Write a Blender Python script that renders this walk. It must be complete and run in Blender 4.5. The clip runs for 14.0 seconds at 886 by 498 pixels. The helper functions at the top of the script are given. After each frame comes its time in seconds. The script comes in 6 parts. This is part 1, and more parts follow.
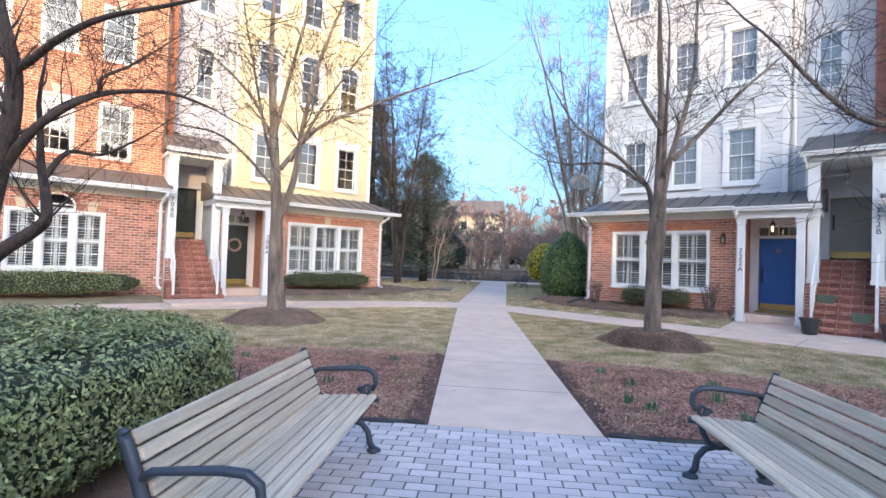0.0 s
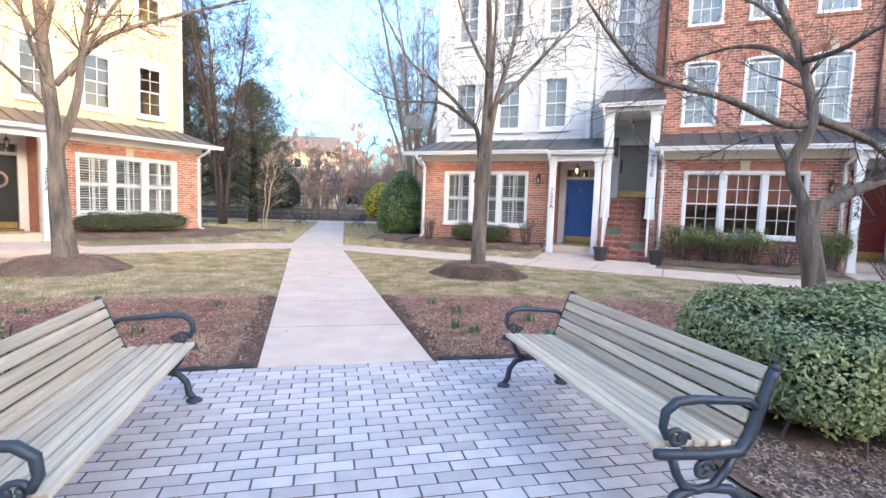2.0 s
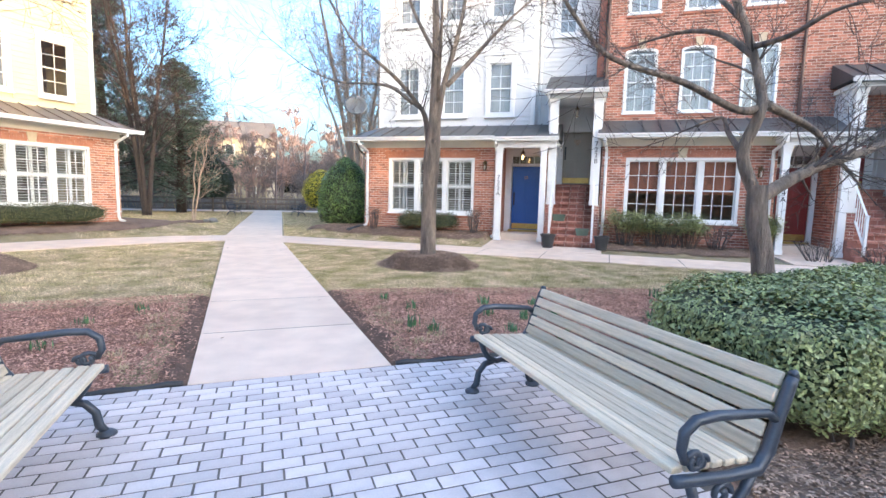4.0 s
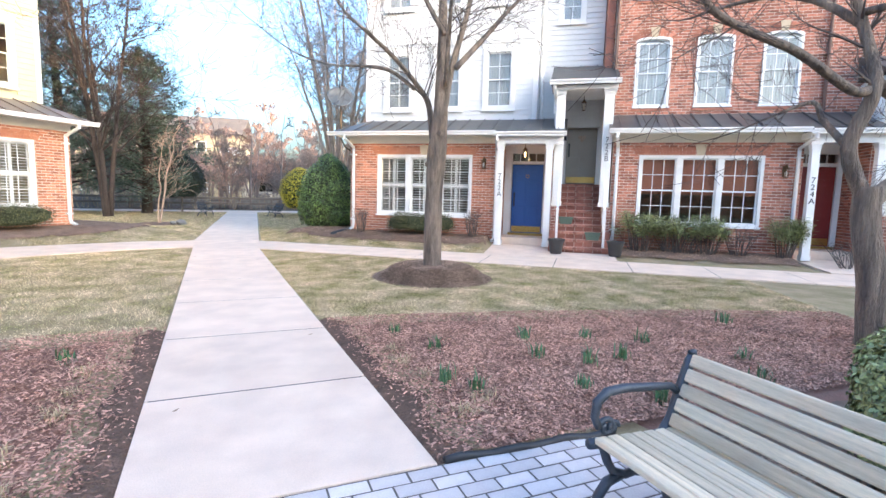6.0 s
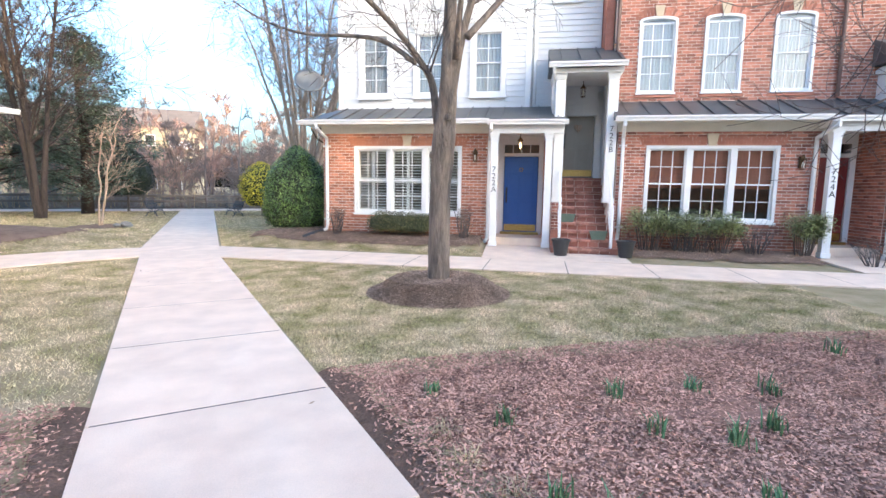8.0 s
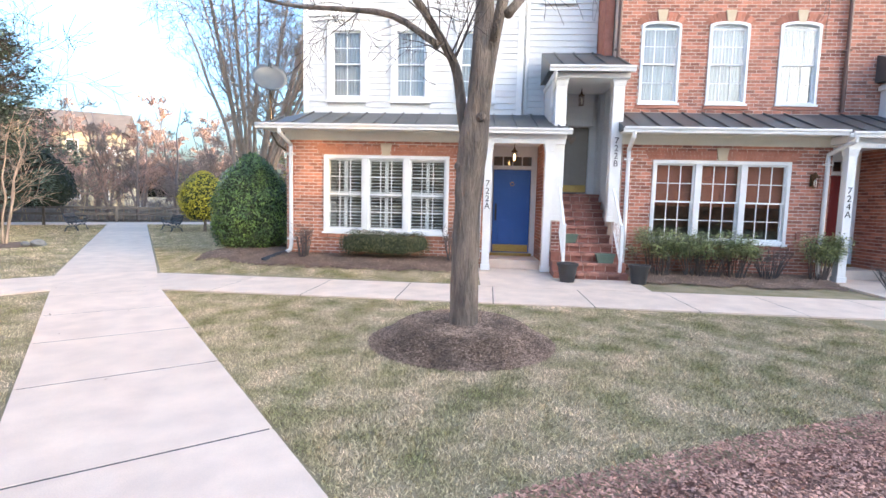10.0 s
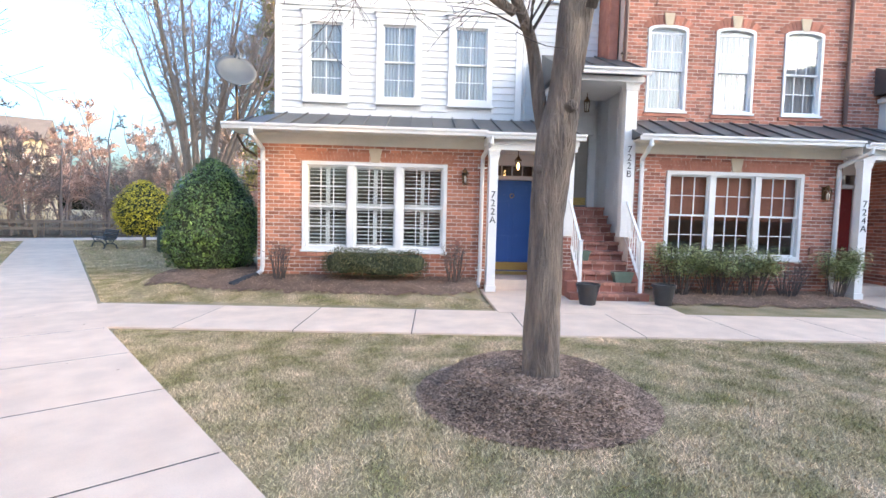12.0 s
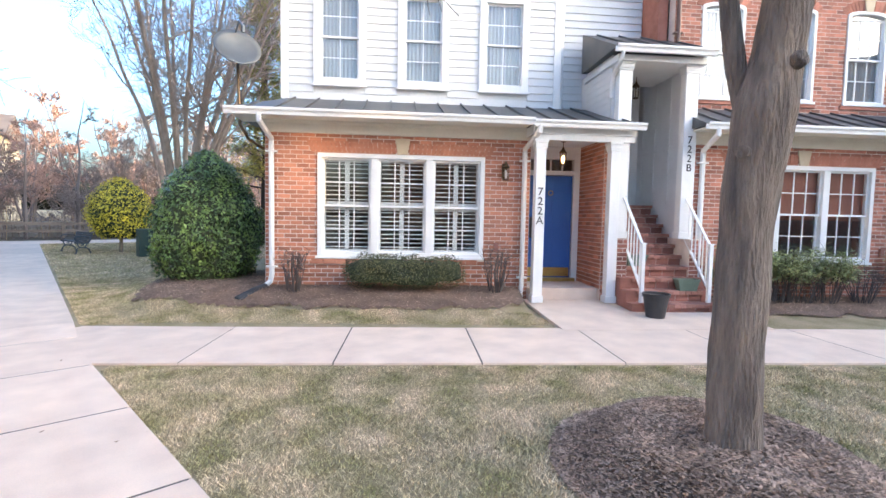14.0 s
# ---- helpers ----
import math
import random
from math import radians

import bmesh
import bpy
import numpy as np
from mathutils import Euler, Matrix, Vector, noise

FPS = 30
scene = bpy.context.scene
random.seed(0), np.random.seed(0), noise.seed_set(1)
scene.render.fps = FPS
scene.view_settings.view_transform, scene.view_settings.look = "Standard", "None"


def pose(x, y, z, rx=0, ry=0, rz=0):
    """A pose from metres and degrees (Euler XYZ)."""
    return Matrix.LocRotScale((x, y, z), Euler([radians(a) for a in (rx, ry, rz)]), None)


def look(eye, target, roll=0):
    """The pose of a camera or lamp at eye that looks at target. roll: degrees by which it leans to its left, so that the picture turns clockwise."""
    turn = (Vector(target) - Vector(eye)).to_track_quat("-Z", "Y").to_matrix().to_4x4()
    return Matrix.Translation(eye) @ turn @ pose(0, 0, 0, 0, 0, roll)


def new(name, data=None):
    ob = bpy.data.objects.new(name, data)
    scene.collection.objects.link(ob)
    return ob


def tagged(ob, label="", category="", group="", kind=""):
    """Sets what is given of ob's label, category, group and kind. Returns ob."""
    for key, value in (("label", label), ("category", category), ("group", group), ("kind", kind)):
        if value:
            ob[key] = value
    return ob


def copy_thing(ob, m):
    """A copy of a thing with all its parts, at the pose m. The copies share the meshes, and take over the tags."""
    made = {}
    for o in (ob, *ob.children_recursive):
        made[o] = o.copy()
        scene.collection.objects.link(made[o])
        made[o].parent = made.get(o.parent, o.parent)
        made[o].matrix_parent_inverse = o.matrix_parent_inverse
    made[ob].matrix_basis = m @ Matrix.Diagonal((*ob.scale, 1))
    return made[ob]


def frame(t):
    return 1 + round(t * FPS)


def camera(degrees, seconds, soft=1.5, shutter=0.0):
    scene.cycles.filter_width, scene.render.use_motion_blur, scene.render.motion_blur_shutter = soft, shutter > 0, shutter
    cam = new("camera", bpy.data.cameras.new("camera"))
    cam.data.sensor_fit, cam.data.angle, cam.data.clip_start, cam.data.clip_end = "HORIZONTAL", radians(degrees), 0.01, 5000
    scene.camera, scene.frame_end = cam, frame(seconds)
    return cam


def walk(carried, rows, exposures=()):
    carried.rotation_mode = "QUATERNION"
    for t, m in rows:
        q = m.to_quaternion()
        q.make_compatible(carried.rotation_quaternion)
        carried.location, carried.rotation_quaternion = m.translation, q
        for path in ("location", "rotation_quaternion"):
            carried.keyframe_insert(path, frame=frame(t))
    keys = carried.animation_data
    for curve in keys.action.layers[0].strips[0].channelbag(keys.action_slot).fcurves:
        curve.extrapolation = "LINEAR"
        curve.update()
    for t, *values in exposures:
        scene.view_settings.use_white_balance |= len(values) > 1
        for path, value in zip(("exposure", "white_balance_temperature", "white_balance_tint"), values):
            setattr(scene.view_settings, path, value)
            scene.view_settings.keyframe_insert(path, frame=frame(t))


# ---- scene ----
cam = camera(84.3, 14.0)
PATH = [
    (0, (0.162, -0.107, 1.43), (-0.033, 1.883, 1.482), 2.1),
    (0.5, (0.181, -0.086, 1.404), (0.183, 1.914, 1.377), 2.0),
    (1, (0.209, -0.066, 1.391), (0.388, 1.924, 1.296), 1.9),
    (1.5, (0.225, -0.059, 1.392), (0.558, 1.908, 1.249), 1.9),
    (2, (0.22, -0.055, 1.394), (0.681, 1.884, 1.223), 1.9),
    (2.5, (0.211, -0.048, 1.393), (0.768, 1.864, 1.208), 1.8),
    (3, (0.191, -0.017, 1.388), (0.818, 1.872, 1.196), 1.8),
    (3.2, (0.216, 0.012, 1.397), (0.852, 1.897, 1.196), 1.6),
    (5.3, (0.158, 1.331, 1.395), (0.913, 3.171, 1.181), 1.7),
    (5.5, (0.181, 1.469, 1.44), (0.938, 3.308, 1.225), 1.6),
    (6, (0.206, 1.877, 1.43), (0.977, 3.71, 1.214), 1.5),
    (6.5, (0.227, 2.282, 1.436), (1.02, 4.105, 1.217), 1.5),
    (7, (0.259, 2.715, 1.434), (1.086, 4.523, 1.217), 1.5),
    (7.2, (0.238, 2.85, 1.451), (1.082, 4.65, 1.23), 1.4),
    (9.3, (0.135, 4.8, 1.509), (1.173, 6.495, 1.29), 1.2),
    (9.5, (0.124, 4.979, 1.533), (1.187, 6.661, 1.329), 1.4),
    (10, (0.134, 5.398, 1.551), (1.234, 7.058, 1.367), 1.4),
    (10.5, (0.14, 5.827, 1.544), (1.283, 7.46, 1.383), 1.4),
    (11, (0.13, 6.263, 1.554), (1.321, 7.863, 1.413), 1.4),
    (11.5, (0.039, 6.679, 1.561), (1.277, 8.244, 1.43), 1.4),
    (12, (-0.014, 7.119, 1.539), (1.266, 8.651, 1.413), 1.4),
    (12.5, (-0.05, 7.559, 1.554), (1.261, 9.063, 1.426), 1.4),
    (13, (-0.067, 7.978, 1.576), (1.262, 9.467, 1.446), 1.3),
    (13.5, (-0.016, 8.407, 1.577), (1.322, 9.888, 1.446), 1.2),
    (14, (0.014, 8.806, 1.558), (1.36, 10.28, 1.427), 1.1),
]
walk(cam, [(t, look(eye, target, roll)) for t, eye, target, roll in PATH], [(0, 2.97, 5950, 12), (1.5, 3.4, 6500, 12.5), (3, 3.52, 6550, 11), (6.5, 3.68, 6550, 10.5), (14, 3.58, 6550, 11.5)])

# ---- light ----
SUN_AZ, SUN_EL = (0.42, -0.91), 8.0
world = bpy.data.worlds.new("sky")
scene.world = world
world.use_nodes = True
sky = world.node_tree.nodes.new("ShaderNodeTexSky")
sky.sky_type, sky.sun_disc = "NISHITA", False
sky.sun_elevation, sky.sun_rotation = radians(SUN_EL), math.atan2(SUN_AZ[0], SUN_AZ[1])
sky.air_density, sky.dust_density, sky.ozone_density = 1.0, 7.5, 3.4
background = world.node_tree.nodes["Background"]
background.inputs["Strength"].default_value = 0.15
world.node_tree.links.new(sky.outputs[0], background.inputs["Color"])
sun = new("sun", bpy.data.lights.new("sun", "SUN"))
sun.data.energy, sun.data.angle, sun.data.color = 0.36, radians(0.5), (1.0, 0.66, 0.34)
sun.matrix_basis = look((SUN_AZ[0] * 50, SUN_AZ[1] * 50, 50 * math.tan(radians(SUN_EL))), (0, 0, 0))


# ---- materials ----
def mat(name, a, b, scale=8.0, rough=0.8, bump=0.2, fine=60.0, metal=0.0, rnd="", spread=0.25, stretch=(1, 1, 1), stain=0.25, spec=0.5):
    """A procedural surface: two colours mixed by coarse noise, darkened by fine grain, with relief."""
    m = bpy.data.materials.new(name)
    m.use_nodes = True
    nt = m.node_tree
    N, K = nt.nodes, nt.links.new
    bsdf = N["Principled BSDF"]
    bsdf.inputs["Metallic"].default_value = metal
    bsdf.inputs["Specular IOR Level"].default_value = spec
    tc = N.new("ShaderNodeTexCoord")
    mp = N.new("ShaderNodeMapping")
    mp.inputs["Scale"].default_value = stretch
    K(tc.outputs["Object"], mp.inputs["Vector"])
    n1 = N.new("ShaderNodeTexNoise")
    n1.inputs["Scale"].default_value, n1.inputs["Detail"].default_value = scale, 5.0
    n2 = N.new("ShaderNodeTexNoise")
    n2.inputs["Scale"].default_value, n2.inputs["Detail"].default_value = fine, 3.0
    n3 = N.new("ShaderNodeTexNoise")
    n3.inputs["Scale"].default_value, n3.inputs["Detail"].default_value = scale * 0.13, 3.0
    for n in (n1, n2, n3):
        K(mp.outputs[0], n.inputs["Vector"])
    ramp = N.new("ShaderNodeMapRange")
    ramp.inputs["From Min"].default_value, ramp.inputs["From Max"].default_value = 0.32, 0.68
    K(n1.outputs["Fac"], ramp.inputs["Value"])
    mix = N.new("ShaderNodeMix")
    mix.data_type = "RGBA"
    mix.inputs["A"].default_value, mix.inputs["B"].default_value = (*a, 1), (*b, 1)
    K(ramp.outputs[0], mix.inputs["Factor"])
    gain = N.new("ShaderNodeMath")
    gain.operation = "MULTIPLY_ADD"
    K(n2.outputs["Fac"], gain.inputs[0])
    gain.inputs[1].default_value, gain.inputs[2].default_value = 2 * stain, 1.0 - stain
    gain2 = N.new("ShaderNodeMath")
    gain2.operation = "MULTIPLY_ADD"
    K(n3.outputs["Fac"], gain2.inputs[0])
    gain2.inputs[1].default_value, gain2.inputs[2].default_value = 1.6 * stain, 1.0 - 0.8 * stain
    prod = N.new("ShaderNodeMath")
    prod.operation = "MULTIPLY"
    K(gain.outputs[0], prod.inputs[0])
    K(gain2.outputs[0], prod.inputs[1])
    value = prod
    if rnd:
        if rnd == "island":
            src = N.new("ShaderNodeNewGeometry").outputs["Random Per Island"]
        else:
            src = N.new("ShaderNodeObjectInfo").outputs["Random"]
        r = N.new("ShaderNodeMath")
        r.operation = "MULTIPLY_ADD"
        K(src, r.inputs[0])
        r.inputs[1].default_value, r.inputs[2].default_value = 2 * spread, 1.0 - spread
        value = N.new("ShaderNodeMath")
        value.operation = "MULTIPLY"
        K(prod.outputs[0], value.inputs[0])
        K(r.outputs[0], value.inputs[1])
    hsv = N.new("ShaderNodeHueSaturation")
    K(mix.outputs["Result"], hsv.inputs["Color"])
    K(value.outputs[0], hsv.inputs["Value"])
    K(hsv.outputs[0], bsdf.inputs["Base Color"])
    rr = N.new("ShaderNodeMath")
    rr.operation = "MULTIPLY_ADD"
    K(n2.outputs["Fac"], rr.inputs[0])
    rr.inputs[1].default_value, rr.inputs[2].default_value = 0.2, rough - 0.1
    K(rr.outputs[0], bsdf.inputs["Roughness"])
    if bump:
        bp = N.new("ShaderNodeBump")
        bp.inputs["Strength"].default_value, bp.inputs["Distance"].default_value = bump, 0.01 if bump < 0.95 else 0.035
        K(n2.outputs["Fac"], bp.inputs["Height"])
        K(bp.outputs[0], bsdf.inputs["Normal"])
    return m


def leafy(name, a, b, spread=0.45, rough=0.45, through_light=0.25):
    m = mat(name, a, b, 3.0, rough, 0.0, 40.0, rnd="island", spread=spread)
    m.node_tree.nodes["Principled BSDF"].inputs["Subsurface Weight"].default_value = 0.0
    return m


M = {}
M["brick_a"] = mat("brick_salmon", (0.49, 0.215, 0.135), (0.39, 0.155, 0.095), 5, 0.85, 0.4, 90, rnd="island", spread=0.34)
M["brick_a_obj"] = mat("brick_salmon_single", (0.49, 0.215, 0.135), (0.39, 0.155, 0.095), 5, 0.85, 0.4, 90, rnd="object", spread=0.34)
M["brick_b"] = mat("brick_red_brown", (0.45, 0.19, 0.13), (0.35, 0.135, 0.09), 5, 0.85, 0.4, 90, rnd="island", spread=0.42)
M["brick_c"] = mat("brick_orange", (0.50, 0.19, 0.08), (0.40, 0.14, 0.06), 5, 0.85, 0.4, 90, rnd="island", spread=0.25)
# treads and noses paler than the risers: shade under the nosing put into colour
M["nosing"] = mat("brick_nosing", (0.46, 0.22, 0.16), (0.36, 0.16, 0.115), 4, 0.85, 0.4, 90, rnd="island", spread=0.3, stain=0.3)
M["brick_step"] = mat("brick_step", (0.36, 0.155, 0.115), (0.27, 0.11, 0.08), 4, 0.85, 0.4, 90, rnd="island", spread=0.35, stain=0.35)
M["mortar"] = mat("mortar", (0.76, 0.64, 0.56), (0.64, 0.53, 0.46), 6, 0.95, 0.3, 120)
M["mortar_dark"] = mat("mortar_grey", (0.72, 0.60, 0.51), (0.60, 0.49, 0.42), 6, 0.95, 0.3, 120)
M["siding_w"] = mat("white_siding", (0.70, 0.69, 0.675), (0.65, 0.65, 0.64), 2, 0.55, 0.05, 30, stain=0.06)
M["siding_y"] = mat("cream_siding", (0.72, 0.60, 0.36), (0.67, 0.56, 0.33), 2, 0.55, 0.05, 30, stain=0.06)
M["siding_g"] = mat("grey_siding", (0.52, 0.50, 0.52), (0.47, 0.46, 0.48), 2, 0.55, 0.05, 30, stain=0.06)
M["white"] = mat("white_paint", (0.82, 0.81, 0.79), (0.76, 0.75, 0.73), 3, 0.45, 0.05, 40, stain=0.07)
M["cream"] = mat("cream_paint", (0.80, 0.76, 0.66), (0.74, 0.70, 0.60), 3, 0.5, 0.05, 40, stain=0.08)
M["grey_paint"] = mat("grey_paint", (0.70, 0.71, 0.72), (0.64, 0.65, 0.66), 3, 0.5, 0.05, 40, stain=0.08)
M["roof"] = mat("dark_metal_roof", (0.105, 0.105, 0.105), (0.14, 0.135, 0.13), 2, 0.45, 0.08, 25, metal=0.5, stain=0.2)
M["roof_brown"] = mat("brown_metal_roof", (0.20, 0.155, 0.12), (0.25, 0.19, 0.15), 2, 0.5, 0.08, 25, metal=0.3, stain=0.2)
M["limestone"] = mat("limestone", (0.60, 0.50, 0.36), (0.54, 0.44, 0.31), 8, 0.85, 0.2, 80, stain=0.12)
M["blue"] = mat("blue_door_paint", (0.035, 0.13, 0.42), (0.03, 0.115, 0.37), 2, 0.35, 0.05, 40, stain=0.08)
M["red"] = mat("dark_red_door_paint", (0.23, 0.028, 0.025), (0.19, 0.022, 0.02), 2, 0.35, 0.05, 40, stain=0.08)
M["taupe"] = mat("taupe_door_paint", (0.34, 0.30, 0.25), (0.30, 0.265, 0.22), 2, 0.4, 0.05, 40, stain=0.08)
M["black_green"] = mat("dark_door_paint", (0.022, 0.028, 0.026), (0.03, 0.036, 0.032), 2, 0.3, 0.05, 40, stain=0.1)
M["brass"] = mat("brass", (0.55, 0.40, 0.15), (0.48, 0.33, 0.12), 5, 0.3, 0.05, 60, metal=1.0, stain=0.2)
M["iron"] = mat("cast_iron_paint", (0.045, 0.055, 0.07), (0.065, 0.075, 0.09), 9, 0.42, 0.15, 120, metal=0.3, stain=0.25)
M["wood"] = mat("weathered_slat", (0.72, 0.585, 0.42), (0.52, 0.425, 0.31), 4, 0.8, 0.35, 45, rnd="object", spread=0.2, stretch=(14, 0.7, 14), stain=0.3)
M["concrete"] = mat("concrete_path", (0.75, 0.58, 0.455), (0.63, 0.48, 0.38), 2.6, 0.9, 0.35, 140, rnd="object", spread=0.05, stain=0.14)
M["paver"] = mat("grey_paver", (0.64, 0.575, 0.56), (0.53, 0.475, 0.465), 7, 0.85, 0.4, 130, rnd="object", spread=0.16, stain=0.2)
M["paver_j"] = mat("grey_paver_field", (0.64, 0.575, 0.56), (0.53, 0.475, 0.465), 7, 0.85, 0.4, 130, rnd="island", spread=0.16, stain=0.2)
M["joint"] = mat("joint_sand", (0.15, 0.125, 0.11), (0.09, 0.078, 0.068), 9, 0.95, 0.4, 150)
M["lawn"] = mat("winter_lawn", (0.37, 0.285, 0.185), (0.24, 0.20, 0.11), 2.2, 0.95, 0.9, 75, stain=0.35, spec=0.1)
M["blade"] = mat("grass_blades", (0.74, 0.57, 0.39), (0.30, 0.27, 0.12), 2.2, 0.8, 0.0, 40, rnd="island", spread=0.6, spec=0.2)
M["mulch"] = mat("red_brown_mulch", (0.33, 0.175, 0.13), (0.23, 0.125, 0.095), 3, 0.95, 0.9, 70, stain=0.4, spec=0.1)
M["mulch_g"] = mat("grey_brown_mulch", (0.26, 0.175, 0.13), (0.17, 0.115, 0.085), 3, 0.95, 0.9, 70, stain=0.4, spec=0.1)
M["chip"] = mat("mulch_chips", (0.52, 0.295, 0.215), (0.34, 0.185, 0.135), 3, 0.9, 0.0, 60, rnd="island", spread=0.68, spec=0.15)
M["chip_g"] = mat("grey_mulch_chips", (0.40, 0.275, 0.20), (0.23, 0.155, 0.112), 3, 0.9, 0.0, 60, rnd="island", spread=0.62, spec=0.15)
M["soil"] = mat("leaf_litter", (0.15, 0.11, 0.075), (0.10, 0.075, 0.05), 1.5, 0.95, 0.8, 40, stain=0.4, spec=0.1)
M["trench"] = mat("damp_soil", (0.185, 0.115, 0.085), (0.12, 0.08, 0.06), 6, 0.95, 0.95, 45, stain=0.45, spec=0.1)
M["bark"] = mat("grey_brown_bark", (0.35, 0.265, 0.20), (0.115, 0.092, 0.08), 3.2, 0.9, 1.4, 22, stretch=(3, 3, 0.5), stain=0.4)
M["bark_dark"] = mat("dark_bark", (0.085, 0.06, 0.05), (0.045, 0.034, 0.03), 7, 0.9, 0.9, 30, stretch=(3, 3, 0.6), stain=0.4)
M["bark_pale"] = mat("pale_bark", (0.55, 0.39, 0.29), (0.36, 0.25, 0.18), 4, 0.8, 0.4, 25, stretch=(3, 3, 0.5), stain=0.25)
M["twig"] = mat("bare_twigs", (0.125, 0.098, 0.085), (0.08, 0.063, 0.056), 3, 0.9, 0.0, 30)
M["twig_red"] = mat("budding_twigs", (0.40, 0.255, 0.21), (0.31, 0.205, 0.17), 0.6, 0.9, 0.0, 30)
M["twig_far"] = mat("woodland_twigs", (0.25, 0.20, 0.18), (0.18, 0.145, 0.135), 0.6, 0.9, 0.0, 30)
M["blind"] = mat("red_brown_blind", (0.36, 0.135, 0.085), (0.31, 0.115, 0.075), 3, 0.8, 0.05, 60, stain=0.08)
M["hedge"] = leafy("hedge_leaves", (0.33, 0.35, 0.14), (0.17, 0.205, 0.08), 0.6, 0.4)
M["holly"] = leafy("holly_leaves", (0.15, 0.22, 0.05), (0.06, 0.115, 0.034), 0.7, 0.33)
M["yew"] = leafy("dark_shrub_leaves", (0.11, 0.105, 0.036), (0.06, 0.07, 0.026), 0.6, 0.5)
M["yellow"] = leafy("golden_shrub_leaves", (0.72, 0.57, 0.045), (0.48, 0.40, 0.045), 0.45, 0.5)
M["pine"] = leafy("conifer_needles", (0.12, 0.165, 0.115), (0.07, 0.105, 0.08), 0.5, 0.6)
M["evergreen"] = leafy("evergreen_leaves", (0.022, 0.034, 0.018), (0.014, 0.022, 0.012), 0.5, 0.5)
M["gold_needle"] = leafy("golden_green_leaves", (0.42, 0.36, 0.07), (0.26, 0.25, 0.06), 0.45, 0.6)
M["daffodil"] = leafy("daffodil_leaves", (0.10, 0.20, 0.09), (0.07, 0.15, 0.06), 0.3, 0.5)
M["straw"] = leafy("dry_grass", (0.50, 0.38, 0.22), (0.36, 0.26, 0.15), 0.3, 0.8)
# inner shell kept dark: shade among the leaves is put into its colour
M["core"] = mat("shrub_inner_shade", (0.045, 0.055, 0.025), (0.03, 0.036, 0.018), 6, 0.95, 0.5, 40)
M["pot"] = mat("black_plastic_pot", (0.028, 0.028, 0.03), (0.04, 0.04, 0.042), 6, 0.5, 0.05, 50)
M["planter"] = mat("sage_green_planter", (0.125, 0.17, 0.125), (0.10, 0.14, 0.10), 6, 0.5, 0.05, 50)
M["black_plastic"] = mat("black_plastic", (0.02, 0.02, 0.021), (0.03, 0.03, 0.031), 6, 0.5, 0.1, 50)
M["dish"] = mat("grey_dish", (0.105, 0.115, 0.125), (0.09, 0.10, 0.11), 4, 0.45, 0.03, 40, stain=0.1)
M["rail_wood"] = mat("grey_fence_wood", (0.20, 0.165, 0.135), (0.14, 0.115, 0.095), 3, 0.9, 0.5, 40, stain=0.3)
M["stone"] = mat("grey_stone", (0.26, 0.25, 0.235), (0.19, 0.18, 0.17), 4, 0.9, 0.6, 40, rnd="island", spread=0.2, stain=0.25)
M["far_wall"] = mat("far_cream_wall", (0.46, 0.39, 0.27), (0.40, 0.34, 0.24), 0.4, 0.8, 0.1, 6, stain=0.12)
M["far_roof"] = mat("far_shingles", (0.20, 0.16, 0.13), (0.15, 0.12, 0.10), 0.6, 0.9, 0.3, 10)
M["lamp_metal"] = mat("aged_bronze", (0.16, 0.10, 0.05), (0.12, 0.075, 0.04), 6, 0.45, 0.1, 60, metal=0.8)
M["curtain"] = mat("sheer_curtain", (0.46, 0.46, 0.455), (0.36, 0.36, 0.36), 1.5, 0.9, 0.1, 40, stain=0.1)
M["room"] = mat("interior_wall", (0.22, 0.20, 0.18), (0.18, 0.165, 0.15), 2, 0.9, 0.05, 30)
M["wreath"] = mat("dried_wreath", (0.34, 0.20, 0.13), (0.45, 0.38, 0.32), 30, 0.9, 0.4, 90)
M["number"] = mat("black_numeral", (0.03, 0.03, 0.032), (0.04, 0.04, 0.042), 8, 0.5, 0.0, 50)
M["asphalt"] = mat("asphalt", (0.055, 0.055, 0.058), (0.045, 0.045, 0.047), 3, 0.9, 0.4, 120)


